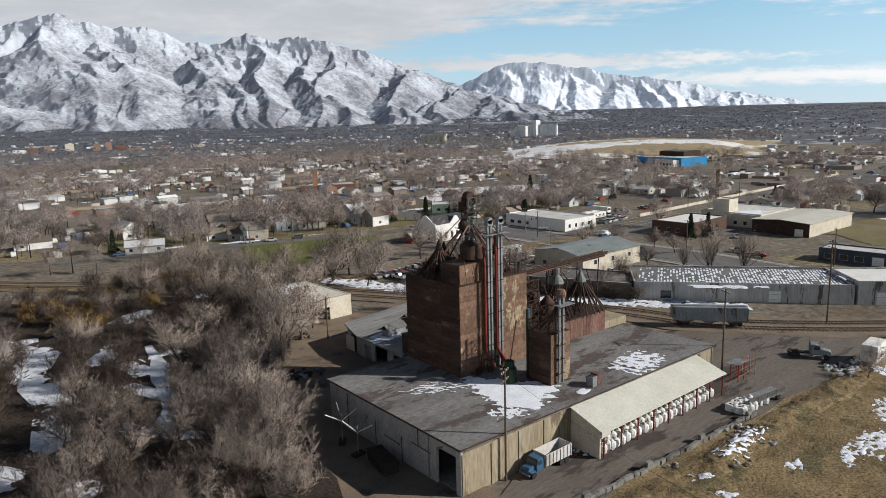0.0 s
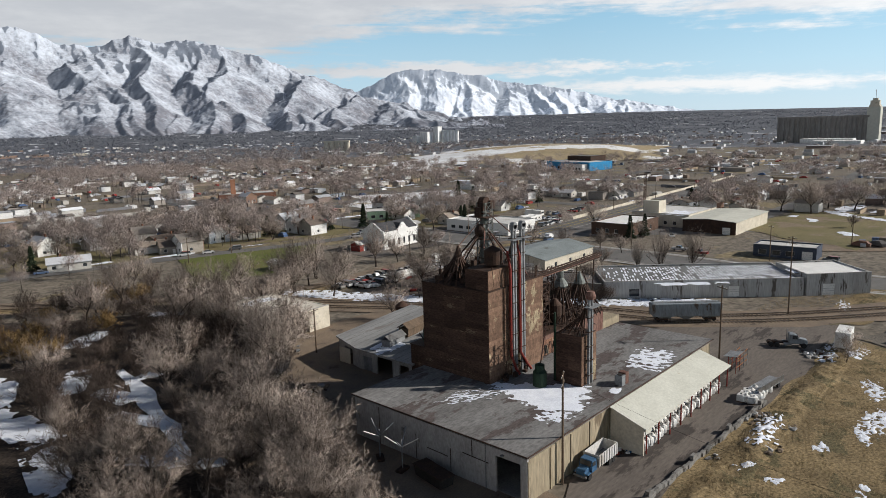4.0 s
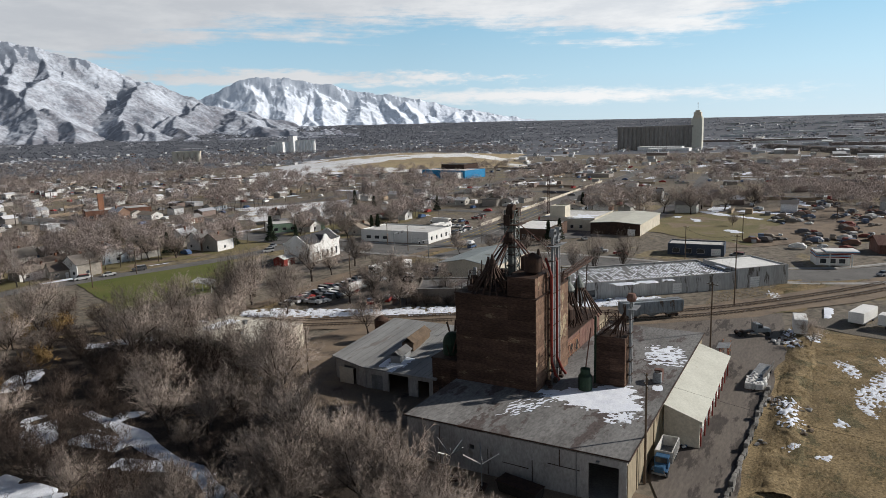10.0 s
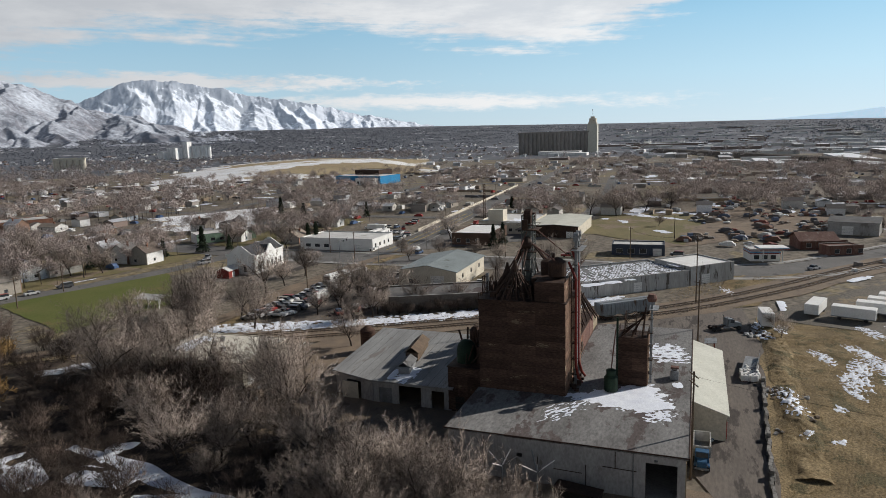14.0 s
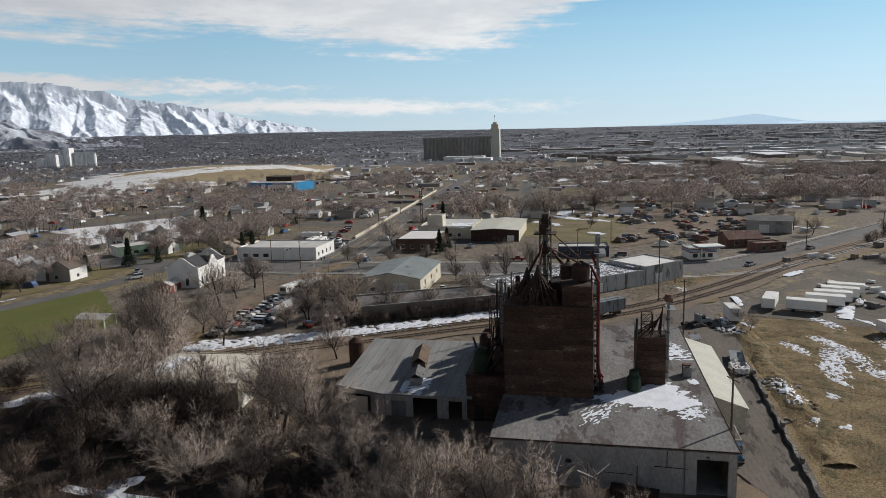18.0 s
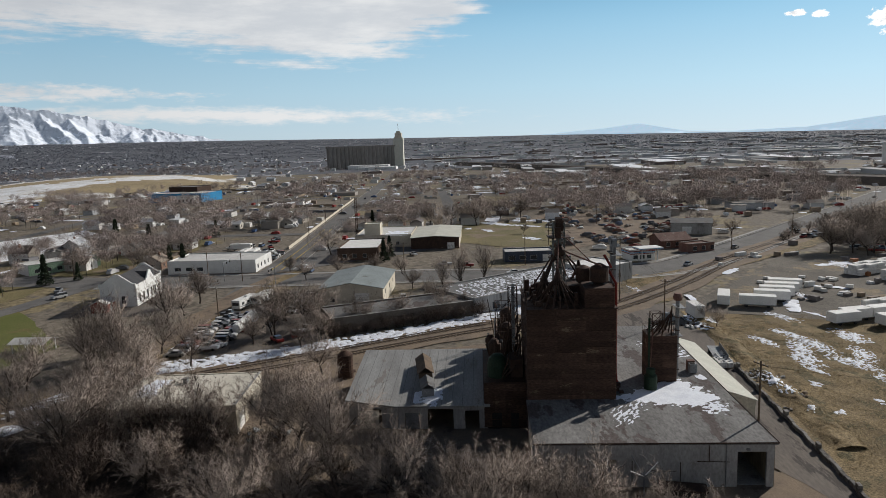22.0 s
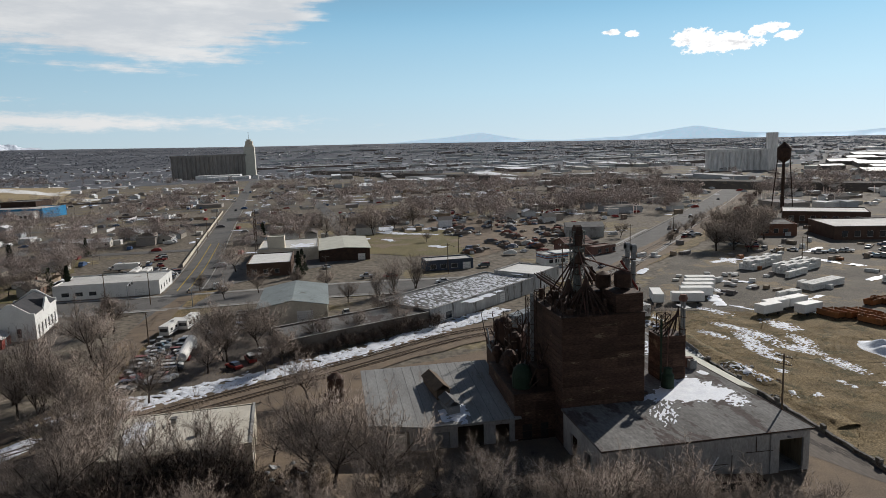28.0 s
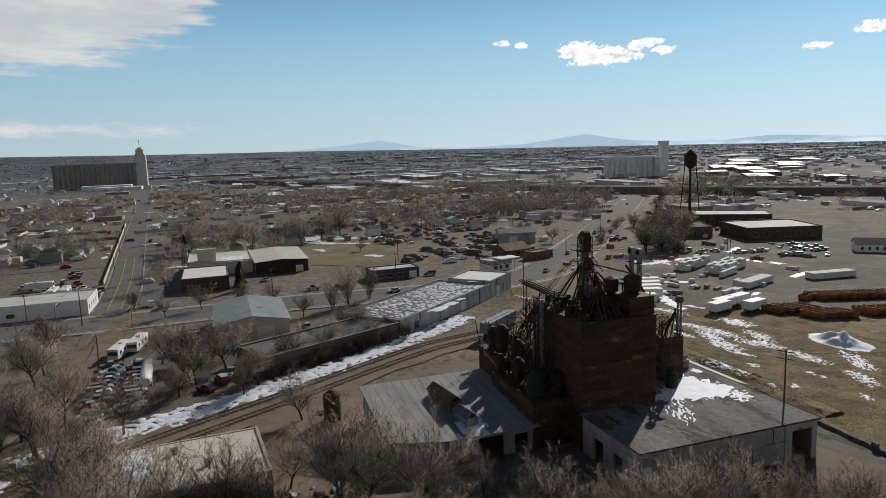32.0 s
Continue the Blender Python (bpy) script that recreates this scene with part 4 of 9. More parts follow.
part("floor_slab", boxm(46.4, 54.9, -0.25, 100.6, 83.6, 0.07), M["concrete"], warehouse)
for i in range(12):
    x = 46.15 + i * 4.6
    part("pilaster", boxm(x, 54.38, -0.3, x + 0.35, 54.5, 5.25 - i * 0.02), M["tanwall"], warehouse)
bm = slab(bmesh.new(), ((45.7, 54.2, 6.05), (101.3, 54.2, 5.45), (101.3, 72.1, 5.4), (45.7, 72.1, 6.1)), 0.3)
part("roof", bm, M["roof"], warehouse)
part("roof", slab(bmesh.new(), ((45.7, 72.1, 6.1), (60.6, 72.1, 6.0), (60.6, 84.3, 6.0), (45.7, 84.3, 6.1)), 0.3), M["roof"], warehouse)
for a, b in (((45.62, 54.1), (45.62, 84.4)), ((45.7, 54.12), (101.3, 54.12))):
    bm = tube(bmesh.new(), (*a, 6.04), (*b, 6.08 if a[0] == b[0] else 5.44), 0.09, n=6)
    part("roof_edge", bm, M["darkrust"], warehouse, "dark metal roof edging")
part("downpipe", tube(bmesh.new(), (45.9, 60.4, 0), (45.9, 60.4, 5.8), 0.07, n=6), M["galv"], warehouse)

bm = bmesh.new()
tower = thing("grain_elevator", pose(0, 0, 0), "tall rust-brown grain elevator clad in metal sheets", "grain elevator")
TX0, TX1, TY0, TY1, TZ = 60.6, 74.4, 71.2, 84.0, 19.6
part("core", boxm(TX0, TY0, -0.2, TX1, TY1, TZ), M["darkrust"], tower)
rng = random.Random(4)


# -y sides: tan-patched faded sheets, with sunlit brightness also put into the colour
M["sunlit_faded_rust"] = mat("sunlit_faded_brown_sheets", (0.2, 0.125, 0.085), (0.14, 0.085, 0.06), 0.9, 0.0, 0.45, 3, 0.2, (0.36, 0.29, 0.19), 0.57, 0.4, (1, 1, 0.6), vary=0.22, contrast=0.25)


def panel_mesh(w, h, material):
    bm = bmesh.new()
    box(bm, 0, -0.05, 0.05, w - 0.012, 0, h - 0.02)
    box(bm, 0, -0.11, -0.03, w - 0.005, 0, 0.06)
    me = bpy.data.meshes.new("cladding_panel")
    bm.to_mesh(me)
    bm.free()
    me.materials.append(material)
    return me


def clad(parent, x0, y0, x1, y1, z0, z1, rows, cols, name="cladding_panel"):
    """Sheets hung in rows round a box, one piece each."""
    for side, ((px, py), (qx, qy)) in enumerate((((x0, y0), (x1, y0)), ((x1, y0), (x1, y1)), ((x1, y1), (x0, y1)), ((x0, y1), (x0, y0)))):
        length = math.hypot(qx - px, qy - py)
        a = math.degrees(math.atan2(qy - py, qx - px))
        # side 0 looks towards the sun and gets the brighter sheets
        me = panel_mesh(length / cols, (z1 - z0) / rows, M["sunlit_faded_rust" if side == 0 else "rust"])
        for i in range(rows):
            for j in range(cols):
                u = length * j / cols
                share(name, me, parent, pose(px + (qx - px) * u / length, py + (qy - py) * u / length, z0 + (z1 - z0) * i / rows, rng.uniform(-0.3, 0.5), 0, a))


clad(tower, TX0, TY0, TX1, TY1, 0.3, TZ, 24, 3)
part("roof_deck", boxm(TX0 - 0.2, TY0 - 0.2, TZ, TX1 + 0.2, TY1 + 0.2, TZ + 0.14), M["darkrust"], tower)
part("cupola", boxm(60.9, 71.5, TZ, 66.0, 75.6, 22.6), M["darkrust"], tower, "rusty boxed cupola")
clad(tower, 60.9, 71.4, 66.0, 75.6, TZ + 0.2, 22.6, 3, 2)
part("surge_tank", lathe(bmesh.new(), [(0.5, 22.6), (1.3, 23.0), (1.35, 24.9), (1.25, 25.1), (0.2, 25.7)], 18, 64.2, 73.0), M["darkrust"], tower, "dark rusty round surge tank")
part("bin_top", boxm(66.2, 73.0, TZ, 71.5, 77.4, 21.9), M["darkrust"], tower)
part("surge_tank", lathe(bmesh.new(), [(0.5, 21.9), (1.15, 22.4), (1.2, 24.2), (1.1, 24.5), (0.15, 24.9)], 18, 67.2, 74.9), M["darkrust"], tower, "rust-red round surge drum")
for i in range(26):
    a, b = rng.uniform(61.2, 74.0), rng.uniform(76.2, 83.6)
    w, d, h = rng.uniform(0.25, 0.9), rng.uniform(0.25, 0.8), rng.uniform(0.5, 2.2)
    part("spout_box", boxm(a - w / 2, b - d / 2, TZ + 0.1, a + w / 2, b + d / 2, TZ + h, 0.03), M["darkrust" if i % 3 else "rust"], tower)
for i in range(22):
    a, b = rng.uniform(61.0, 74.2), rng.choice((71.4, 83.8, rng.uniform(72, 83)))
    part("vent_pipe", tube(bmesh.new(), (a, b, TZ), (a + rng.uniform(-0.5, 0.5), b, TZ + rng.uniform(1.2, 3.6)), rng.choice((0.05, 0.09, 0.14)), n=6), M["darkrust"], tower)
for x, y, h in ((72.2, 81.5, 1.6), (70.5, 82.6, 1.1), (66.5, 82.4, 1.4), (62.4, 82.2, 0.9), (73.0, 76.2, 1.3)):
    part("roof_hatch", boxm(x - 0.5, y - 0.4, TZ, x + 0.5, y + 0.4, TZ + h, 0.05), M["darkrust"], tower)
# railing round the tower's top
for (ax, ay), (bx, by) in (((TX0, TY1), (TX1, TY1)), ((TX1, TY0), (TX1, TY1)), ((TX0, TY1), (TX0, 76))):
    k = 7
    for z in (0.6, 1.1):
        part("rail", tube(bmesh.new(), (ax, ay, TZ + z), (bx, by, TZ + z), 0.03, n=5), M["darkrust"], tower)
    for i in range(k + 1):
        x, y = ax + (bx - ax) * i / k, ay + (by - ay) * i / k
        part("post", tube(bmesh.new(), (x, y, TZ), (x, y, TZ + 1.1), 0.03, n=5), M["darkrust"], tower)


def lattice(parent, cx, cy, z0, z1, w, bays, material, r=0.07):
    """A braced steel frame of four posts."""
    c = [(cx - w / 2, cy - w / 2), (cx + w / 2, cy - w / 2), (cx + w / 2, cy + w / 2), (cx - w / 2, cy + w / 2)]
    for x, y in c:
        part("frame_post", tube(bmesh.new(), (x, y, z0), (x, y, z1), r, n=6), material, parent)
    for i in range(bays):
        a, b = z0 + (z1 - z0) * i / bays, z0 + (z1 - z0) * (i + 1) / bays
        bm = bmesh.new()
        for (x0, y0), (x1, y1) in zip(c, c[1:] + c[:1]):
            tube(bm, (x0, y0, b), (x1, y1, b), r * 0.7, n=4)
            tube(bm, (x0, y0, a), (x1, y1, b), r * 0.55, n=4)
            tube(bm, (x1, y1, a), (x0, y0, b), r * 0.55, n=4)
        part("frame_brace", bm, material, parent)


HX, HY = 69.2, 78.4
lattice(tower, HX, HY, TZ, 31.2, 1.7, 8, M["weathered_galv"], 0.09)
part("head_leg", boxm(HX - 0.75, HY - 0.35, TZ, HX - 0.3, HY + 0.35, 31.2), M["weathered_galv"], tower)
part("motor_box", boxm(HX + 0.4, HY - 0.9, 30.2, HX + 1.5, HY + 0.3, 31.5, 0.06), M["darkrust"], tower)
part("drive_guard", boxm(HX - 1.6, HY - 0.2, 29.1, HX - 0.95, HY + 0.7, 30.6, 0.06), M["darkrust"], tower)
for k in range(6):
    z = TZ + 1.2 + k * 1.75
    part("leg_band", boxm(HX - 0.95, HY - 0.45, z, HX + 0.95, HY + 0.45, z + 0.12), M["darkrust"], tower)
part("head_leg", boxm(HX + 0.3, HY - 0.35, TZ, HX + 0.75, HY + 0.35, 31.2), M["galv"], tower, "galvanised elevator leg")
part("head_pulley", box(tube(bmesh.new(), (HX - 0.1, HY - 0.5, 31.3), (HX - 0.1, HY + 0.5, 31.3), 0.85, n=12), HX - 1.0, HY - 0.55, 30.0, HX + 0.9, HY + 0.55, 31.4), M["darkrust"], tower)
part("platform", boxm(HX - 1.7, HY - 1.7, 29.0, HX + 1.7, HY + 1.7, 29.12), M["darkrust"], tower)
part("platform", boxm(HX - 1.5, HY - 1.5, 25.6, HX + 1.5, HY + 1.5, 25.7), M["darkrust"], tower)
part("distributor", lathe(bmesh.new(), [(0.35, 26.0), (0.85, 26.5), (0.85, 27.2), (0.3, 28.0)], 12, HX - 1.2, HY), M["darkrust"], tower)
for (tx, ty, tz) in ((62.2, 73, 25.6), (64.0, 78.0, 24.2), (73.2, 73.4, TZ), (73.8, 77.5, TZ), (72.6, 82.8, TZ), (67.0, 82.6, TZ), (63.0, 82.8, TZ), (67.5, 73.5, 22.0), (74.0, 80.5, TZ), (61.5, 80, TZ), (70.6, 72.0, TZ)):
    part("spout", tube(bmesh.new(), (HX + (tx - HX) * 0.08, HY + (ty - HY) * 0.08, 27.0), (tx, ty, tz), 0.13, n=7), M["darkrust" if rng.random() < 0.7 else "maroon"], tower)
for z in (26.4, 29.8):
    bm = bmesh.new()
    for i in range(4):
        a, b = math.pi / 4 + i * math.pi / 2, math.pi / 4 + (i + 1) * math.pi / 2
        tube(bm, (HX + 2.3 * math.cos(a), HY + 2.3 * math.sin(a), z), (HX + 2.3 * math.cos(b), HY + 2.3 * math.sin(b), z), 0.03, n=4)
    part("guard_rail", bm, M["darkrust"], tower)


def spout_cone(parent, cx, cy, z, base_z, r, n, a0=0.0, a1=360.0, top="weathered_galv", material="darkrust", w=0.75):
    """A distributor head from which spouts fan out to the bins below."""
    part("distributor", lathe(bmesh.new(), [(w * 0.85, z - 1.5), (w, z - 1.2), (w * 0.8, z - 0.6), (0.22, z + 0.5), (0.16, z + 0.9)], 12, cx, cy), M[top], parent)
    for i in range(n):
        a = radians(a0 + (a1 - a0) * i / max(1, n - 1))
        part("spout", tube(bmesh.new(), (cx + 0.5 * math.cos(a), cy + 0.5 * math.sin(a), z - 0.8), (cx + r * math.cos(a) * (1 + 0.1 * (i % 3)), cy + r * math.sin(a), base_z), 0.13, n=6), M[material], parent)


spout_cone(tower, 63.6, 79.2, 24.3, TZ + 0.1, 3.4, 18, 0, 340, "darkrust")
spout_cone(tower, 66.0, 81.0, 23.4, TZ + 0.1, 2.3, 10, 20, 330, "darkrust")
spout_cone(tower, 71.6, 75.0, 24.0, TZ + 0.1, 2.2, 8, -120, 100, "darkrust", "maroon")
part("gusset", tube(bmesh.new(), (63.6, 79.2, 25.0), (HX, HY, 29.2), 0.08, n=5), M["maroon"], tower)
part("gusset", tube(bmesh.new(), (72.6, 73.0, 24.5), (HX, HY, 30.0), 0.09, n=5), M["maroon"], tower)

# bucket legs and red pipes on the sunny face
for k, x in enumerate((65.5, 67.6)):
    leg = part("bucket_leg", bmesh.new(), M["galv"], tower, "tall galvanised twin-tube elevator leg")
    bm = bmesh.new()
    for dx in (0, 0.62):
        box(bm, x + dx, 70.35, 6.0, x + dx + 0.3, 70.7, 28.0)
    box(bm, x - 0.05, 70.2, 27.9, x + 1.03, 70.9, 28.7)
    tube(bm, (x + 0.49, 70.2, 28.6), (x + 0.49, 70.9, 28.6), 0.5, n=12)
    bm.to_mesh(leg.data)
    bm.free()
    for i in range(9):
        z = 7.5 + i * 2.4
        part("leg_bracket", boxm(x - 0.08, 70.3, z, x + 1.06, 71.1, z + 0.09), M["darkrust"], leg)
    part("leg_platform", boxm(x - 0.9, 69.5, 26.6, x + 1.6, 71.1, 26.68), M["galv"], leg)
    for (ax, ay, bx, by) in ((x - 0.9, 69.5, x + 1.6, 69.5), (x + 1.6, 69.5, x + 1.6, 71.1), (x - 0.9, 69.5, x - 0.9, 71.1)):
        part("leg_rail", tube(bmesh.new(), (ax, ay, 27.6), (bx, by, 27.6), 0.03, n=5), M["galv"], leg)
for x, zt, bend in ((64.9, 22.5, 0.9), (67.2, 24.0, 1.5)):
    bm = tube(bmesh.new(), (x, 70.4, 9.2), (x, 70.4, zt), 0.2, n=10)
    tube(bm, (x, 70.4, 9.3), (x + bend, 70.1, 6.9), 0.21, n=10)
    tube(bm, (x + bend, 70.1, 7.0), (x + bend * 1.15, 69.6, 6.2), 0.2, n=10)
    tube(bm, (x, 70.4, zt - 0.1), (x + 0.9, 71.6, zt + 2.2), 0.19, n=10)
    part("red_pipe", bm, M["redpaint"], tower, "faded red grain pipe with elbows")
bm = bmesh.new()
for dx in (0, 0.45):
    tube(bm, (64.0 + dx, 70.95, 6.2), (64.0 + dx, 70.95, 22.6), 0.03, n=5)
for i in range(40):
    tube(bm, (64.0, 70.95, 6.4 + i * 0.4), (64.45, 70.95, 6.4 + i * 0.4), 0.018, n=4)
part("ladder", bm, M["darkrust"], tower)
for i in range(9):
    part("base_scrap", boxm(62.5 + i * 0.8, 69.6 + 0.5 * (i % 3), 6.05, 63.1 + i * 0.8, 70.2 + 0.5 * (i % 3), 6.45 + 0.3 * (i % 2), 0.06), M["darkrust"], tower)

# bin house behind, with its two spout cones
bins = thing("bin_house", pose(0, 0, 0), "faded maroon bin house with fanned grain spouts on top", "bin house")
part("body", boxm(75.0, 72.3, -0.2, 95.8, 80.5, 9.0), M["maroon"], bins)
for i in range(24):
    part("cladding_sheet", boxm(75.1 + i * 0.86, 72.22, 5.4, 75.92 + i * 0.86, 72.3, 9.05 if i > 9 else 8.2), M["maroon" if i > 9 else "millbrick"], bins)
# near-black plates on the wall stand in for the shade of openings
for x, z0, w, h in ((76.4, 5.9, 0.9, 1.5), (79.0, 6.6, 0.7, 0.9), (81.6, 5.8, 1.0, 1.7)):
    part("dark_opening", boxm(x, 72.14, z0, x + w, 72.21, z0 + h), M["dark"], bins)
for i in range(7):
    part("leaning_board", slab(bmesh.new(), ((75.6 + i * 1.1, 71.6, 5.95), (75.9 + i * 1.1, 71.6, 5.95), (76.0 + i * 1.1, 72.1, 7.2 + 0.3 * (i % 3)), (75.7 + i * 1.1, 72.1, 7.2 + 0.3 * (i % 3))), 0.06), M["wood" if i % 2 else "rust"], bins)
part("low_end", boxm(95.85, 72.3, -0.2, 102.0, 78.0, 6.7), M["tanwall"], bins, "stained low concrete end block")
part("roof_deck", boxm(74.9, 72.1, 9.0, 96.0, 80.7, 9.15), M["darkrust"], bins)
spout_cone(bins, 86.0, 75.2, 16.4, 9.2, 2.8, 18, w=1.35)
part("distributor_neck", lathe(bmesh.new(), [(0.55, 16.6), (0.6, 17.6), (0.2, 18.0)], 10, 86.0, 75.2), M["weathered_galv"], bins)
spout_cone(bins, 92.4, 75.2, 15.6, 9.2, 4.2, 22, w=1.05)
lattice(bins, 80.5, 76.0, 9.1, 16.5, 1.8, 4, M["darkrust"])
lattice(bins, 88.6, 78.4, 9.1, 17.6, 1.5, 4, M["darkrust"])
for x, y, zt in ((78.0, 75.0, 13.5), (82.6, 74.2, 12.6)):
    part("hopper_tank", lathe(bmesh.new(), [(0.25, 9.2), (1.2, 10.8), (1.2, zt), (0.3, zt + 1.1)], 14, x, y), M["darkrust"], bins, "dark rusty hopper tank")
bm = bmesh.new()
box(bm, 0, -0.4, 0, 25.0, 0.4, 0.35)
for i in range(12):
    tube(bm, (i * 2.1, -0.5, 0.3), (i * 2.1, -0.5, 1.25), 0.03, n=4)
    tube(bm, (i * 2.1, -0.5, 0.3), (i * 2.1 + 2.1, -0.5, 1.25), 0.025, n=4)
tube(bm, (0, -0.5, 1.25), (25.0, -0.5, 1.25), 0.035, n=4)
bridge = part("pipe_bridge", bm, M["darkrust"], bins, "long rusty pipe bridge on trestles")
bridge.matrix_basis = pose(73.8, 75.2, 17.6, 0, -0.8, 0)
for i in range(5):
    part("bridge_pipe", tube(bmesh.new(), (-0.5 + 0.3 * i, -0.75 + 0.36 * i, 0.55 - 0.5 * (i % 2)), (25.2 + 0.5 * (i % 3), -0.75 + 0.36 * i, 0.7 - 0.3 * (i % 2)), 0.12, n=7), M["maroon" if i % 2 else "darkrust"], bridge)
for x in (84, 91.5, 97.5):
    part("trestle", tube(bmesh.new(), (x, 75.6, 9.1), (x, 75.2, 17.9), 0.1, n=6), M["darkrust"], bins)
lattice(bins, 77.4, 74.4, 9.1, 17.4, 3.0, 5, M["darkrust"], 0.1)
lattice(bins, 81.8, 78.6, 9.1, 15.6, 2.4, 4, M["darkrust"], 0.09)
for x, y, z in ((76.6, 73.4, 11.2), (79.2, 74.0, 13.4), (83.4, 74.6, 11.0), (77.6, 77.6, 15.0)):
    part("feed_box", boxm(x - 0.7, y - 0.6, z, x + 0.7, y + 0.6, z + 1.5, 0.05), M["darkrust"], bins)
part("blue_motor_box", boxm(75.4, 72.6, 11.4, 76.6, 73.6, 13.0, 0.06), M["bluepaint"], bins, "blue painted motor housing")
for i in range(64):
    a = rng.uniform(75.2, 88 if i % 2 else 95)
    b = a + rng.uniform(-3, 3)
    part("pipe", tube(bmesh.new(), (a, rng.uniform(73, 79), 9.1), (b, rng.uniform(73, 79), rng.uniform(11, 16)), 0.1, n=6), M["darkrust"], bins)

# machinery house on the shaded side
north = thing("machinery_house", pose(0, 0, 0), "dark rusty processing shed crowded with pipes and tanks", "mill shed")
part("body", boxm(64.0, 84.1, -0.2, 80.0, 90.4, 7.4), M["darkrust"], north)
part("body", boxm(80.0, 84.1, -0.2, 92.0, 88.0, 8.6), M["darkrust"], north)
part("roof_deck", boxm(63.8, 84.1, 7.4, 80.2, 90.6, 7.55), M["darkrust"], north)
clad(north, 63.95, 84.0, 80.0, 90.45, 0.4, 7.3, 6, 4)
part("dome_tank", lathe(bmesh.new(), [(1.6, 7.5), (1.6, 9.4), (1.35, 10.4), (0.8, 11.0), (0.2, 11.2)], 18, 67.0, 88.3), M["greenpaint"], north, "old green domed steel tank")
part("cooler_box", boxm(66.0, 84.4, 7.55, 70.0, 86.3, 10.4), M["darkrust"], north)
lattice(north, 76.5, 87.0, 7.5, 17.0, 2.6, 4, M["darkrust"])
lattice(north, 70.6, 85.6, 7.5, 21.0, 1.4, 6, M["darkrust"])
part("leg", boxm(70.2, 85.3, 7.5, 70.6, 85.8, 21.5), M["galv"], north)
for x, y, zt, r in ((73.0, 88.6, 11.0, 1.1), (77.8, 86.4, 12.5, 1.2), (79.0, 89.2, 10.0, 0.9), (85.5, 86, 13.2, 1.3), (89.0, 86.2, 12.0, 1.1)):
    part("cyclone", lathe(bmesh.new(), [(0.2, 7.5), (r, 9.4), (r, zt), (r * 0.4, zt + 0.7)], 12, x, y), M["darkrust"], north, "cone-bottomed dust cyclone")
for i in range(48):
    p = Vector((rng.uniform(64.5, 90), rng.uniform(84.6, 89), 7.5))
    q = p + Vector((rng.uniform(-4, 4), rng.uniform(-3, 1.5), rng.uniform(1.5, 7)))
    part("pipe", tube(bmesh.new(), p, q, rng.choice((0.08, 0.12, 0.16)), n=6), M["darkrust" if rng.random() < 0.8 else "galv"], north)
for i, (x, w) in enumerate(((64.6, 1.2), (67.0, 2.2))):
    part("dark_door", boxm(63.86, 85.2 + i * 2.6, -0.1, 63.95, 86.4 + i * 2.9, 2.6), M["dark"], north)

# small bin with its own leg, standing on the roof
bin2 = thing("small_grain_bin", pose(0, 0, 0), "square rusty grain bin with galvanised elevator leg", "grain bin")
part("core", boxm(67.9, 60.4, -0.2, 72.0, 64.7, 13.2), M["darkrust"], bin2)
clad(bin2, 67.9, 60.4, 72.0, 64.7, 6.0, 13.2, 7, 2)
part("corner_post", boxm(67.68, 64.55, 5.9, 67.88, 64.85, 16.2), M["greenpaint"], bin2, "green painted corner post")
leg = part("bucket_leg", boxm(69.05, 59.8, 6.0, 69.32, 60.1, 18.6), M["galv"], bin2, "galvanised elevator leg")
part("leg_tube", boxm(69.85, 59.8, 6.0, 70.12, 60.1, 18.6), M["galv"], leg)
part("leg_head", lathe(bmesh.new(), [(0.6, 18.5), (0.75, 19.0), (0.5, 19.6)], 12, 69.58, 59.95), M["maroon"], leg, "round rust-red leg head")
part("leg_platform", boxm(68.4, 59.0, 17.4, 71.4, 60.3, 17.48), M["galv"], leg)
for i in range(5):
    part("leg_bracket", boxm(68.9, 59.7, 7.4 + i * 2.1, 70.26, 60.4, 7.48 + i * 2.1), M["darkrust"], leg)
for (ax, ay), (bx, by) in (((67.9, 60.4), (72, 60.4)), ((72, 60.4), (72, 64.7)), ((72, 64.7), (67.9, 64.7)), ((67.9, 64.7), (67.9, 60.4))):
    part("rail", tube(bmesh.new(), (ax, ay, 14.2), (bx, by, 14.2), 0.03, n=5), M["darkrust"], bin2)
    for i in range(4):
        x, y = ax + (bx - ax) * i / 4, ay + (by - ay) * i / 4
        part("post", tube(bmesh.new(), (x, y, 13.2), (x, y, 14.2), 0.03, n=5), M["darkrust"], bin2)
for i in range(9):
    part("spout", tube(bmesh.new(), (69.6, 60.8, 17.6 - 0.2 * i), (68.2 + (i % 3) * 1.7, 61.2 + (i // 3) * 1.5, 13.2), 0.1, n=6), M["darkrust"], bin2)
lattice(bin2, 70.4, 63.0, 13.2, 16.4, 1.6, 2, M["darkrust"])

tank = thing("roof_tank", pose(64.6, 65.2, 6.03), "dark round metal tank on the flat roof", "tank")
part("shell", lathe(bmesh.new(), [(1.0, 0), (1.0, 2.0), (0.7, 2.4), (0.7, 3.1), (0.2, 3.3)], 16), M["greenpaint"], tank)
part("vent_pipe", tube(bmesh.new(), (0.2, 0, 3.2), (0.9, -0.5, 9.0), 0.09, n=6), M["maroon"], tank)
unit = thing("rooftop_air_unit", pose(72.4, 56.6, 5.77), "grey and rust-red rooftop cooling unit", "roof unit")
part("cabinet", boxm(-0.7, -0.6, 0, 0.3, 0.6, 1.5, 0.04), M["galv"], unit)
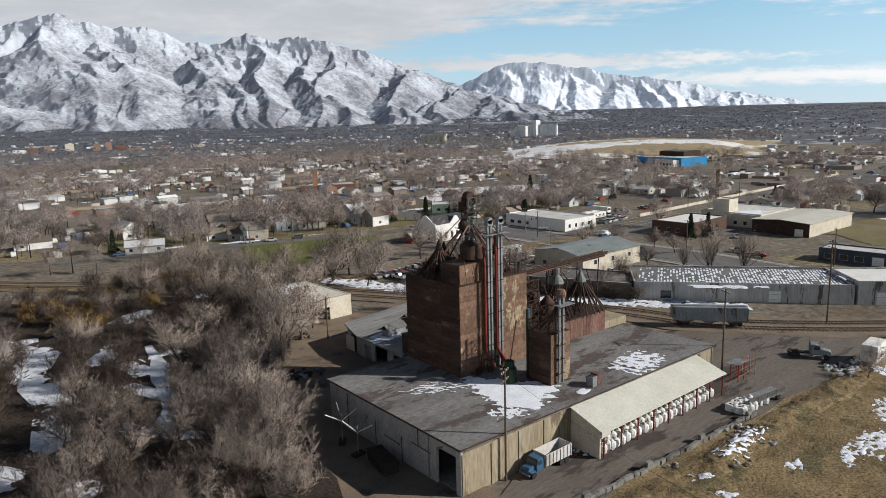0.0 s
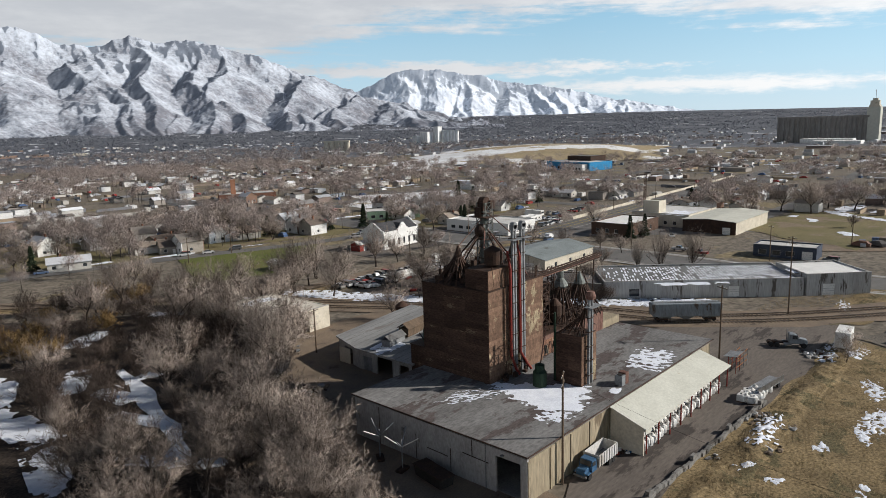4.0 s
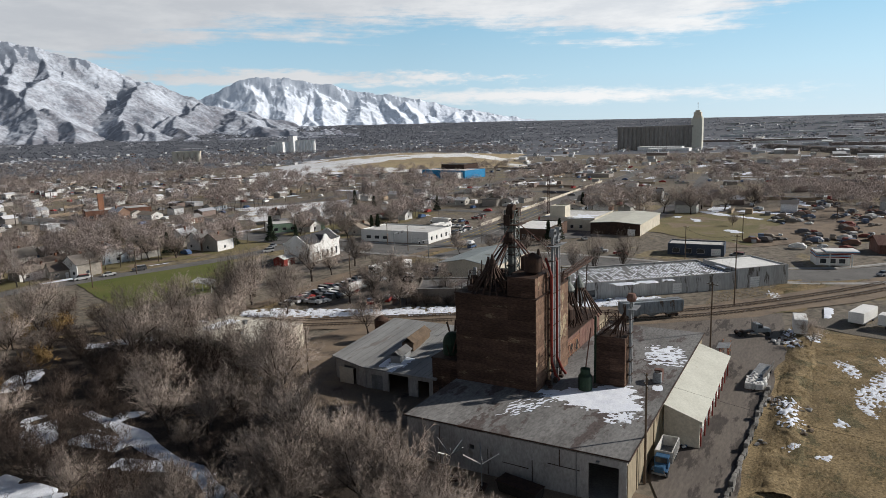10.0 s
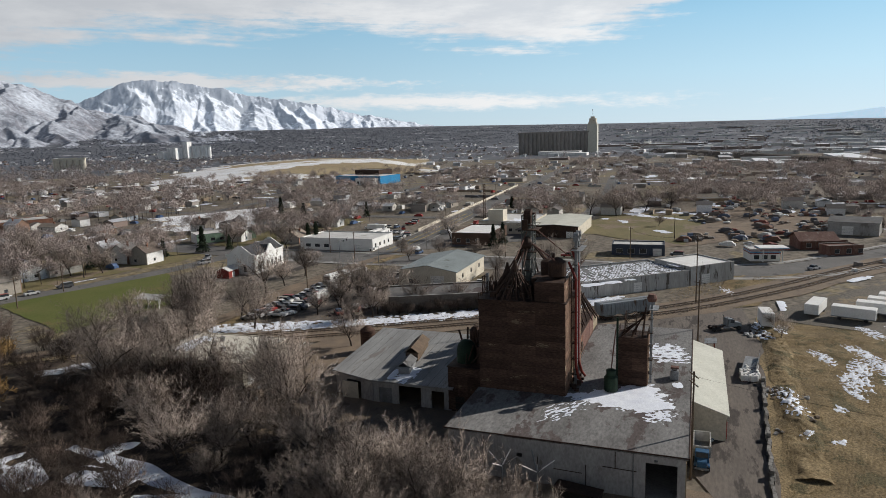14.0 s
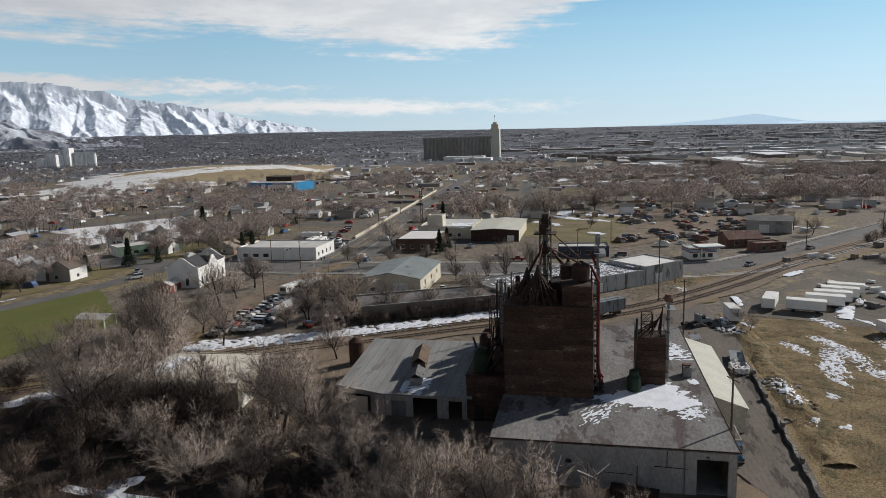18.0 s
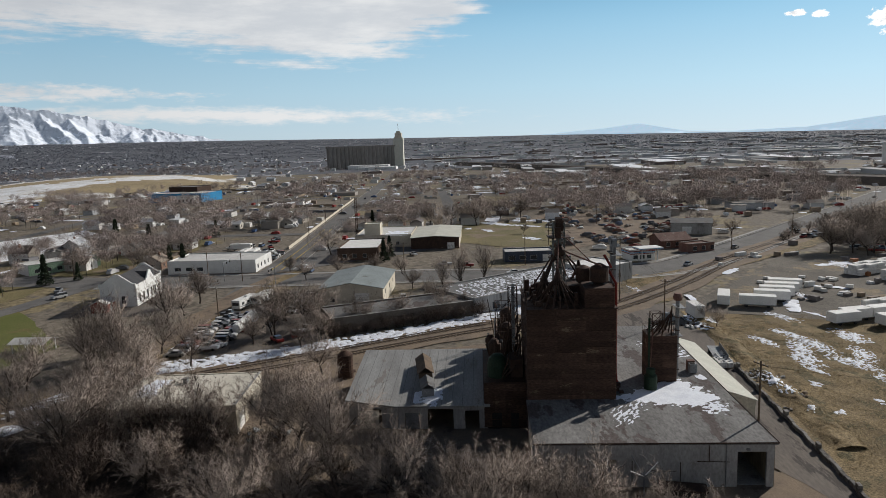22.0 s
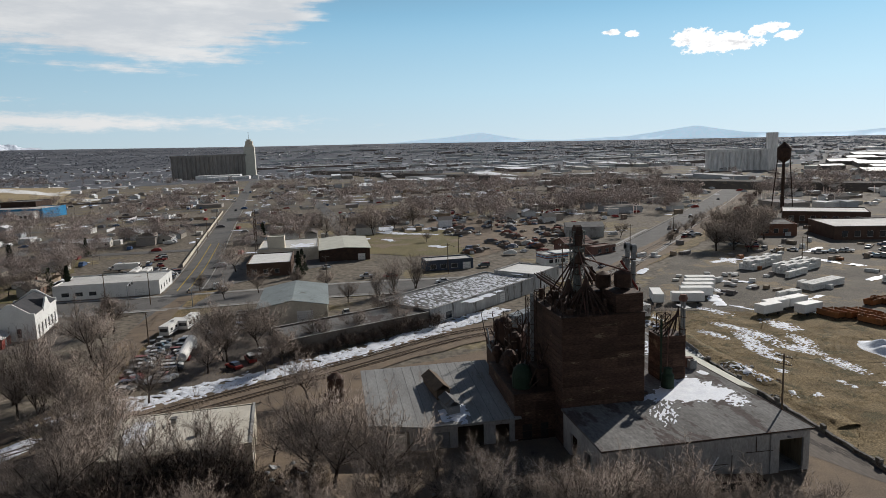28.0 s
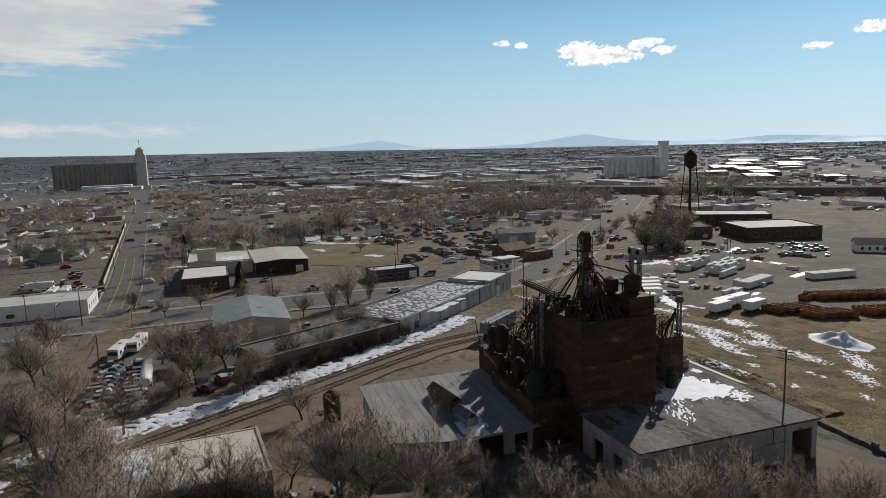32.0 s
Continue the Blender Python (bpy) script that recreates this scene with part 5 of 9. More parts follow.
part("cabinet", boxm(0.34, -0.6, 0, 1.3, 0.6, 1.7, 0.04), M["maroon"], unit, "rust-red cabinet")
part("fan_grille", lathe(bmesh.new(), [(0.4, 1.5), (0.4, 1.58)], 12, -0.2, 0), M["dark"], unit)

# open shed with the bags
shed = thing("open_shed", pose(0, 0, 0), "cream lean-to shed with open bays and red posts", "shed")
part("roof", slab(bmesh.new(), ((64.7, 54.15, 5.62), (64.7, 49.0, 3.85), (95.4, 49.0, 3.55), (95.4, 54.15, 5.22)), 0.1), M["cream"], shed, "cream sheet-metal roof")
for i in range(15):
    x = 65.6 + i * 2.04
    part("roof_rib", slab(bmesh.new(), ((x, 54.1, 5.622 - (x - 65) * 0.013), (x, 49.05, 3.852 - (x - 65) * 0.0098), (x + 0.05, 49.05, 3.852 - (x - 65) * 0.0098), (x + 0.05, 54.1, 5.622 - (x - 65) * 0.013)), 0.04), M["cream"], shed)
bm = bmesh.new()
pts = [(49.4, -0.2), (54.1, -0.2), (54.1, 5.5), (49.4, 3.85)]
a, b = [bm.verts.new((64.8, y, z)) for y, z in pts], [bm.verts.new((65.0, y, z)) for y, z in pts]
bm.faces.new(a[::-1]), bm.faces.new(b)
for i in range(4):
    bm.faces.new((a[i], a[(i + 1) % 4], b[(i + 1) % 4], b[i]))
part("end_wall", bm, M["creamwall"], shed, "plain cream end wall")
for i in range(9):
    x = 65.6 + i * 3.66
    part("post", tube(bmesh.new(), (x, 49.35, -0.05), (x, 49.35, 3.75 - i * 0.035), 0.11, n=8), M["redpaint"], shed, "rust-red steel post")
part("header_beam", boxm(65.0, 49.25, 3.3, 95.2, 49.45, 3.5), M["cream"], shed)
part("front_panel", boxm(65.0, 49.2, 2.9, 66.8, 49.32, 3.7), M["cream"], shed)


def bulk_bag(m):
    bag = thing("bulk_bag", m, "white woven bulk bag filled with feed", "bulk bag", "bulk bags in the shed")
    bm = bmesh.new()
    lathe(bm, [(0.42, 0), (0.52, 0.12), (0.56, 0.6), (0.5, 1.02), (0.3, 1.15), (0.12, 1.3), (0.14, 1.42)], 8)
    for v in bm.verts:
        v.co.x *= 1.08
        v.co += noise.noise_vector(v.co * 2.2) * 0.05
    part("sack", bm, M["bag"], bag)
    return bag


first = bulk_bag(pose(68.2, 50.1, 0.06))
for i in range(44):
    x = 66.6 + (i // 2) * 1.26 + rng.uniform(-0.12, 0.12)
    y = 50.2 + (i % 2) * 1.3 + rng.uniform(-0.15, 0.15)
    copy_thing(first, pose(x, y, 0.06, 0, 0, rng.uniform(-25, 25)))
for i in range(9):
    copy_thing(first, pose(90.6 + (i % 5) * 1.5 + rng.uniform(-0.2, 0.2), 43.6 + (i // 5) * 1.4 + rng.uniform(-0.2, 0.2), 0.06, 0, 0, rng.uniform(0, 90)))


# pipes and boards fixed to the shaded wall
for y0, y1, z in ((60, 64, 3.4), (66.5, 70, 2.2)):
    part("wall_conduit", tube(bmesh.new(), (45.92, y0, z), (45.92, y1, z + 0.1), 0.05, n=6), M["darkrust"], warehouse)
for y, z0, z1 in ((66, 0, 3.4), (72, 0.2, 3.6), (79, 0, 5.4), (62.5, 3.4, 5.6)):
    part("wall_conduit", tube(bmesh.new(), (45.9, y, z0), (45.9, y, z1), 0.05, n=6), M["darkrust"], warehouse)
part("lamp_hood", boxm(45.5, 57.6, 5.0, 45.95, 58.0, 5.2, 0.04), M["galv"], warehouse)

# ---- other buildings ----
def building(name, p, q, depth, h, wallm, roofm, label, category="building", openings=(), roof="flat", rise=1.5, over=0.3, snow=False, parapet=0.35, group="", base=None):
    """A building whose front runs from p to q and which lies to the left of that line. openings: (side, u, z, width, height, kind)."""
    m = plan(p, q)
    if base is not None:
        m[2][3] = base
    length = (Vector(q) - Vector(p)).length
    b = thing(name, m, label, category, group)
    c = [(0, 0), (length, 0), (length, depth), (0, depth)]
    top = h + (parapet if roof == "flat" else 0)
    t = 0.3
    for s in range(4):
        (ax, ay), (bx, by) = c[s], c[(s + 1) % 4]
        if s % 2:
            ay, by = ay + (t if by > ay else -t), by - (t if by > ay else -t)
        off = t if s % 2 else 0
        holes = [(u - off, u - off + w, z, z + hh) for side, u, z, w, hh, k in openings if side == s]
        bm = wall(bmesh.new(), (ax, ay), (bx, by), -0.6, top, t, holes)
        if roof == "gable" and ((s % 2 == 0) == (length < depth)):
            span = length if s % 2 == 0 else depth
            d = Vector((bx - ax, by - ay, 0)).normalized()
            nrm = Vector((-d.y, d.x, 0)) * t
            base_p = Vector((*c[s], 0))
            tri = [base_p + Vector((0, 0, top)), base_p + d * span + Vector((0, 0, top)), base_p + d * span / 2 + Vector((0, 0, top + rise))]
            f, g = [bm.verts.new(v) for v in tri], [bm.verts.new(v + nrm) for v in tri]
            bm.faces.new(f), bm.faces.new(g[::-1])
            for i in range(3):
                bm.faces.new((f[i], g[i], g[(i + 1) % 3], f[(i + 1) % 3]))
        part("wall", bm, wallm[s] if isinstance(wallm, (list, tuple)) else wallm, b)
        ang = math.atan2(c[(s + 1) % 4][1] - c[s][1], c[(s + 1) % 4][0] - c[s][0])
        lm = pose(c[s][0], c[s][1], 0, 0, 0, math.degrees(ang))
        for side, u, z, w, hh, k in openings:
            if side != s:
                continue
            if k == "window":
                bm = boxm(u + 0.04, 0.12, z + 0.04, u + w - 0.04, 0.16, z + hh - 0.04)
                win = part("window", bm, M["glass"], b)
                win.matrix_basis = lm
                bm = bmesh.new()
                box(bm, u, 0.08, z, u + w, 0.2, z + 0.06)
                box(bm, u, 0.08, z + hh - 0.06, u + w, 0.2, z + hh)
                box(bm, u, 0.08, z + 0.06, u + 0.06, 0.2, z + hh - 0.06)
                box(bm, u + w - 0.06, 0.08, z + 0.06, u + w, 0.2, z + hh - 0.06)
                part("window_frame", bm, M["white"], win)
            elif k == "door":
                bm = boxm(u + 0.02, 0.1, z, u + w - 0.02, 0.18, z + hh - 0.02)
                door = part("door", bm, M["white"], b, "white panel door")
                door.matrix_basis = lm
                for i in range(1, int(hh / 0.6)):
                    part("door_panel_line", boxm(u + 0.1, 0.085, z + i * 0.6, u + w - 0.1, 0.1, z + i * 0.6 + 0.05), M["galv"], door)
            else:
                # near-black sheet behind the opening paints the room's shade
                bm = boxm(u - 0.2, 3.0, z, u + w + 0.2, 3.1, z + hh + 0.2)
                o = part("dark_interior", bm, M["dark"], b)
                o.matrix_basis = lm
    if roof == "flat":
        part("roof", boxm(t, t, h - 0.25, length - t, depth - t, h), roofm, b)
        part("coping", boxm(-0.06, -0.06, top, length + 0.06, t + 0.05, top + 0.07), M["concrete"], b)
        part("coping", boxm(-0.06, depth - t - 0.05, top, length + 0.06, depth + 0.06, top + 0.07), M["concrete"], b)
    else:
        k = 0.16
        if length >= depth:
            half, ridge = depth / 2, [(-over, depth / 2, top + rise + k), (length + over, depth / 2, top + rise + k)]
            dz = rise * over / half
            q1 = ((-over, -over, top - dz + k), (length + over, -over, top - dz + k), ridge[1], ridge[0])
            q2 = (ridge[0], ridge[1], (length + over, depth + over, top - dz + k), (-over, depth + over, top - dz + k))
        else:
            half, ridge = length / 2, [(length / 2, -over, top + rise + k), (length / 2, depth + over, top + rise + k)]
            dz = rise * over / half
            q1 = ((-over, -over, top - dz + k), ridge[0], ridge[1], (-over, depth + over, top - dz + k))
            q2 = (ridge[0], (length + over, -over, top - dz + k), (length + over, depth + over, top - dz + k), ridge[1])
        part("roof", slab(bmesh.new(), q1, 0.14), roofm, b)
        part("roof", slab(bmesh.new(), q2, 0.14), roofm, b)
    return b


def row(side, u0, step, n, z, w, h, kind="window"):
    return [(side, u0 + step * i, z, w, h, kind) for i in range(n)]


# the annex with a low clipped roof and two monitors
annex = thing("mill_annex", pose(0, 0, 0), "low grey block annex with a broad sheet-metal roof", "annex")
part("wall", wall(bmesh.new(), (66, 112), (64, 104), -0.4, 4.0, 0.3, [(2.4, 5.6, -0.4, 3.0)]), M["block"], annex)
part("wall", wall(bmesh.new(), (64, 103.9), (64, 90), -0.4, 4.0, 0.3, [(1.0, 3.4, -0.4, 2.7), (4.6, 8.6, -0.4, 3.3), (10.4, 12.6, -0.4, 3.0)]), M["block"], annex, "grey block wall with dark doorways")
part("wall", wall(bmesh.new(), (64.3, 90), (86, 90), -0.4, 4.0, 0.3), M["block"], annex)
part("wall", wall(bmesh.new(), (86, 90.3), (86, 111.7), -0.4, 5.5, 0.3), M["block"], annex)
part("wall", wall(bmesh.new(), (86, 112), (66, 112), -0.4, 4.0, 0.3, [(6, 8.4, 1.2, 2.6)]), M["block"], annex)
part("door", boxm(64.1, 100.6, -0.1, 64.2, 102.8, 2.65), M["galv"], annex, "dull metal door")
part("door", boxm(64.55, 106.6, -0.1, 64.65, 109.6, 2.95), M["creamwall"], annex).matrix_basis = pose(-0.2, 0.4, 0, 0, 0, 0)
bm = bmesh.new()
outline = ((65.6, 112.5, 4.25), (63.3, 104.2, 4.05), (63.3, 89.6, 4.05), (86.4, 89.6, 5.85), (86.4, 112.5, 5.85))
up, low = [bm.verts.new(p) for p in outline], [bm.verts.new((p[0], p[1], p[2] - 0.25)) for p in outline]
bm.faces.new(up), bm.faces.new(low[::-1])
for i in range(5):
    bm.faces.new((up[i], low[i], low[(i + 1) % 5], up[(i + 1) % 5]))
bmesh.ops.recalc_face_normals(bm, faces=bm.faces[:])
part("roof", bm, M["sheetroof"], annex)
for y in (90.0, 111.75):
    bm = bmesh.new()
    a, b = [[bm.verts.new((x, y + dy, z)) for x, z in ((66.2, 3.98), (86.0, 3.98), (86.0, 5.6))] for dy in (0, 0.22)]
    bm.faces.new(a), bm.faces.new(b[::-1])
    for i in range(3):
        bm.faces.new((a[i], b[i], b[(i + 1) % 3], a[(i + 1) % 3]))
    part("gable_infill", bm, M["block"], annex)
for i in range(14):
    y = 90.6 + i * 1.62
    x0 = 63.4 if y < 104 else 63.4 + (y - 104.2) * 0.277
    part("roof_seam", slab(bmesh.new(), ((x0, y, 4.07 + (x0 - 63.3) * 0.078), (86.3, y, 5.865), (86.3, y + 0.06, 5.865), (x0, y + 0.06, 4.07 + (x0 - 63.3) * 0.078)), 0.03), M["greyroof"], annex)
for k, (x, y, s) in enumerate(((75.5, 100.6, 1.0), (68.6, 99.6, 0.85))):
    d = thing("roof_monitor", pose(x, y, 3.95 + 0.078 * (x - 63.3), 0, 0, 8), "small gabled monitor on the sheet roof", "roof monitor")
    length = (3.9 if k == 0 else 2.6) * s
    bm = box(bmesh.new(), -length, -1.1 * s, 0, length, 1.1 * s, 1.5 * s)
    part("body", bm, M["wood"] if k == 0 else M["galv"], d)
    for sgn in (-1, 1):
        part("roof", slab(bmesh.new(), ((-length - 0.2, sgn * 1.4 * s, 1.5 * s), (length + 0.2, sgn * 1.4 * s, 1.5 * s), (length + 0.2, 0, 2.5 * s), (-length - 0.2, 0, 2.5 * s)), 0.08), M["greyroof"] if k else M["wood"], d)
silo = thing("small_silo", pose(88, 117, 0), "rusty brown round steel tank by the tracks", "tank")
part("shell", lathe(bmesh.new(), [(1.5, -0.1), (1.5, 4.6), (0.4, 5.4)], 18), M["rust"], silo)
for i in range(5):
    part("band", lathe(bmesh.new(), [(1.52, 0.5 + i * 0.95), (1.55, 0.55 + i * 0.95), (1.52, 0.6 + i * 0.95)], 18), M["darkrust"], silo)

building("cream_workshop", (62.5, 129), (78, 130), 20, 4.8, M["creamwall"], M["paleroof"], "cream plastered workshop with pale flat roof", "workshop", [(0, 1.5, -0.6, 3.0, 3.4, "door"), (0, 6.5, -0.6, 3.2, 3.6, "hole"), (1, 6, 1.2, 2, 1.4, "window"), (3, 3, 1.0, 2.4, 1.6, "window"), (3, 9, 1.0, 2.4, 1.6, "window")], parapet=0.12)
for x, y in ((67.5, 137), (73, 141.5)):
    vent = thing("roof_vent", pose(x, y, ground_z(62.5, 129) + 4.8), "small sheet-metal vent on the pale roof", "roof vent")
    part("stack", boxm(-0.35, -0.35, 0, 0.35, 0.35, 0.7), M["galv"], vent)
    part("hood", boxm(-0.5, -0.5, 0.7, 0.5, 0.5, 0.82), M["greyroof"], vent)
building("brown_brick_store", (117.5, 126), (133, 93), 13, 3.6, M["greywall"], M["roof"], "long low brown-grey warehouse along the railway", "warehouse")
building("rail_warehouse", (133.6, 92.5), (164, 55.5), 19, 4.0, M["dirtywall"], M["greyroof"], "long white-grey warehouse with snow-striped roof", "warehouse", [(0, 6, 0.4, 2.6, 2.0, "window"), (0, 30, 0, 2.6, 2.6, "door")])
building("white_block", (164.6, 55.0), (175.5, 43.5), 15, 5.0, M["dirtywall"], M["white"], "white block building at the end of the warehouse", "building", [(0, 4, -0.2, 3, 3, "door")])
building("green_roof_shop", (146, 136), (146, 118), 27, 5.0, M["creamwall"], M["greenroof"], "tan metal workshop with grey-green gabled roof", "workshop", [(0, 10, -0.5, 4.2, 4.2, "door"), (0, 3, 1.2, 1.5, 1.2, "window"), *row(1, 5, 8, 3, 2.2, 1.4, 1.4)], "gable", 1.6, 0.4)
building("white_flat_office", (203, 206), (203, 173), 19, 4.4, M["white"], M["offwhite"], "white flat-roofed commercial building", "building", [*row(0, 2.5, 4.2, 3, 1.0, 2.4, 1.4), *row(1, 2, 4, 4, 1.2, 1.4, 1.6), (0, 25, -0.3, 3.4, 3.2, "door")])
church = building("white_church", (152.5, 191.5), (172, 193.5), 10.5, 6.4, M["white"], M["darkroof"], "white church hall with dark gabled roof", "church", [*row(0, 1.8, 3.0, 6, 0.8, 1.2, 2.6), *row(3, 2, 4, 2, 0.8, 1.2, 2.4)], "gable", 2.6, 0.0)


def gable_parapet(axis, at, mid, half, z0, rise, shoulder):
    """A thin gable wall with flat shoulders that stands proud of the roof behind it."""
    bm = bmesh.new()
    out = [(mid - half, z0 - 0.6), (mid + half, z0 - 0.6), (mid + half, z0 + 0.5), (mid + half - shoulder, z0 + 0.5), (mid + 0.6, z0 + rise + 0.7), (mid - 0.6, z0 + rise + 0.7), (mid - half + shoulder, z0 + 0.5), (mid - half, z0 + 0.5)]
    sides = [[bm.verts.new((at + d, u, z) if axis == 0 else (u, at + d, z)) for u, z in out] for d in (0, 0.4)]
    bm.faces.new(sides[0]), bm.faces.new(sides[1][::-1])
    for i in range(8):
        bm.faces.new((sides[0][i], sides[0][(i + 1) % 8], sides[1][(i + 1) % 8], sides[1][i]))
    bmesh.ops.recalc_face_normals(bm, faces=bm.faces[:])
    return bm


for x in (-0.4, 19.6):
    part("gable_parapet", gable_parapet(0, x, 5.25, 5.35, 6.4, 2.6, 0.9), M["white"], church, "white plastered gable parapet")
part("front_gable", gable_parapet(1, -0.15, 10.5, 3.0, 6.4, 1.9, 0.5), M["white"], church, "white plastered front gable")
for sgn in (-1, 1):
    part("gable_roof", slab(bmesh.new(), ((10.5 + sgn * 2.8, 0.25, 6.6), (10.5 + sgn * 2.8, 2.0, 6.6), (10.5, 5.0, 8.7), (10.5, 0.25, 8.7)), 0.1), M["darkroof"], church)
building("red_barn_shed", (145, 196.5), (151, 197), 4.5, 2.5, M["redpaint"], M["offwhite"], "small red shed with white trim and pale roof", "shed", [(0, 2, -0.2, 1.6, 2.1, "door")], "gable", 1.0, 0.3)
# closed front wall, darker than the other three sides
building("tan_hall", (248, 120.5), (248, 100), 38, 4.8, [M["darkrust"], M["creamwall"], M["creamwall"], M["creamwall"]], M["cream"], "tan metal hall with dark brown front wall", "hall", [(0, 15.5, -0.6, 3, 3.2, "door")], "gable", 0.7, 0.5)
building("white_roof_hall", (256, 146), (256, 121.2), 30, 5.2, M["creamwall"], M["offwhite"], "cream hall with white roof beside a block tower", "hall", [(0, 4, -0.5, 3, 3.4, "door"), *row(0, 10, 4, 3, 1, 1.5, 1.5)])
building("cream_block_tower", (258, 142), (258, 135), 7, 10.5, M["creamwall"], M["cream"], "square cream block tower", "tower", base=-1.4)
building("brown_brick_office", (223, 147), (223, 131), 26, 4.6, M["darkbrick"], M["white"], "dark brown brick flat-roofed building with snow on the roof", "building", [*row(0, 2, 4, 3, 1, 1.6, 1.6), *row(1, 3, 5, 4, 1, 1.6, 1.6)])
building("blue_hall", (580, 402), (569, 346), 34, 8, M["brightblue"], M["offwhite"], "large bright blue flat-roofed hall", "hall", row(0, 6, 9, 5, 1.0, 4, 3))
building("blue_hall_porch", (566, 372), (561.5, 350), 8, 6, M["white"], M["offwhite"], "white entrance block before the blue hall", "building", row(0, 2, 4, 5, 1.0, 2.4, 2.4))
building("blue_hall_annex", (604, 392), (599, 362), 24, 12.5, M["darkrust"], M["roof"], "dark raised block behind the blue hall", "building")
building("grey_row_shop", (211, 82), (212, 64), 9, 3.4, M["navy"], M["offwhite"], "low dark blue row of workshops", "workshop", [*row(0, 1.5, 4, 3, 0.6, 2.4, 1.6), (0, 14, -0.4, 3, 2.8, "door")])
petrol = building("petrol_shop", (207, 37), (209, 28), 8, 3.6, M["white"], M["offwhite"], "white shop with red and blue fascia bands", "shop", row(0, 1.0, 2.6, 3, 0.5, 1.8, 1.5))
for z, mname in ((2.3, "redpaint"), (2.75, "brightblue"), (3.2, "redpaint")):
    part("fascia_band", boxm(-0.05, -0.05, z, 9.3, 8.05, z + 0.3), M[mname], petrol)
building("maroon_shop", (234, 19), (237, 7), 10, 3.2, M["maroon"], M["maroon"], "shop with maroon gabled roof", "shop", row(0, 2, 4, 4, 0.6, 1.8, 1.6), "gable", 2.2, 0.8)
building("maroon_shop", (222, 12), (226, 2), 6, 3.0, M["maroon"], M["maroon"], "low shop with flat maroon canopy roof", "shop", row(0, 2, 4, 3, 0.6, 1.8, 1.6))
building("brick_factory", (224, -98), (213, -131), 30, 5.5, M["darkbrick"], M["offwhite"], "dark brick factory with snow-streaked flat roof", "factory", row(0, 3, 5, 6, 1.2, 2.4, 2.6))
building("brick_factory", (285, -118), (262, -150), 24, 6.0, M["darkbrick"], M["offwhite"], "long brick factory hall with grey roof", "factory", row(0, 3, 5, 7, 1.4, 2.4, 2.6))
building("brick_factory", (249, -75), (241, -93), 22, 5.0, M["brick"], M["roof"], "low brick factory wing", "factory", row(0, 2, 4, 4, 1.2, 2, 2))
building("grey_hall", (276, 4), (271, -13), 16, 5.0, M["concrete"], M["greyroof"], "plain grey metal hall beside the road", "hall", [(0, 5, -0.4, 4, 3.8, "door")], "gable", 1.4)
for x, y, w, d in ((640, -520, 90, 30), (720, -610, 80, 34), (790, -585, 70, 30), (830, -690, 120, 40), (940, -740, 130, 44), (905, -850, 90, 40), (1080, -900, 150, 50), (1010, -960, 110, 46), (1230, -1060, 170, 60), (1150, -1150, 120, 50), (560, -545, 60, 24)):
    building("distribution_warehouse", (x - w * 0.4, y + w * 0.3), (x + w * 0.4, y - w * 0.3), d, 5.5, M["greywall"], M["white"], "long low warehouse with snow-white flat roof", "warehouse", row(0, 5, 12, int(w / 14), 0.3, 4, 4), group="far warehouses")
building("white_lodge", (176, -108), (163, -124), 9, 3.2, M["white"], M["greyroof"], "white lodge with grey hipped roof", "lodge", row(0, 1.5, 2.6, 6, 0.8, 1.1, 1.5), "gable", 2.0, 0.4)
building("tan_apartments", (149, 322), (166, 291), 12, 4.6, M["creamwall"], M["shingle"], "long tan two-storey apartment block", "apartments", [*row(0, 2, 4.2, 8, 0.6, 1.6, 1.3), *row(0, 2, 4.2, 8, 2.8, 1.6, 1.3)], "gable", 1.6, 0.6)
building("green_flat_shop", (207, 262), (228, 246), 12, 3.8, [M["palegreen"], M["palegreen"], M["white"], M["white"]], M["offwhite"], "pale green flat-roofed shop", "shop", row(0, 2, 4, 5, 0.8, 2, 1.5))
school = building("brick_school", (214, 413), (246, 396), 20, 5.5, M["brick"], M["offwhite"], "red-brick building with tall square chimney", "building", row(0, 2, 5, 6, 1.0, 2.4, 2))
part("chimney", boxm(8, 6, 5, 11, 9, 15), M["orangebrick2"], school, "tall square brick chimney")
pav = thing("picnic_pavilion", plan((107.2, 198), (107.2, 190)), "open pavilion with pale blue-grey roof", "pavilion")
for x in (0.3, 4, 7.7):
    for y in (0.3, 4.7):
        part("post", boxm(x - 0.1, y - 0.1, -0.2, x + 0.1, y + 0.1, 2.5), M["white"], pav)
for q in (((-0.4, -0.4, 2.45), (8.4, -0.4, 2.45), (8.4, 2.5, 3.3), (-0.4, 2.5, 3.3)), ((-0.4, 2.5, 3.3), (8.4, 2.5, 3.3), (8.4, 5.4, 2.45), (-0.4, 5.4, 2.45))):
    part("roof", slab(bmesh.new(), q, 0.1), M["offwhite"], pav)


# ---- far landmarks ----
def silo_row(name, p, q, n, r, z0, z1, material, label):
    g = thing(name, pose(0, 0, 0), label, "grain silo")
    for i in range(n):
        u = i / (n - 1)
        x, y = p[0] + (q[0] - p[0]) * u, p[1] + (q[1] - p[1]) * u
        part("silo", lathe(bmesh.new(), [(r, z0), (r, z1)], 16, x, y), material, g)
    m = plan(p, q)
    length = math.hypot(q[0] - p[0], q[1] - p[1])
    roof = part("gallery", boxm(-r, -r, 0, length + r, r, 4.0), material, g)
    roof.matrix_basis = Matrix.Translation((0, 0, z1 - m[2][3])) @ m
    return g


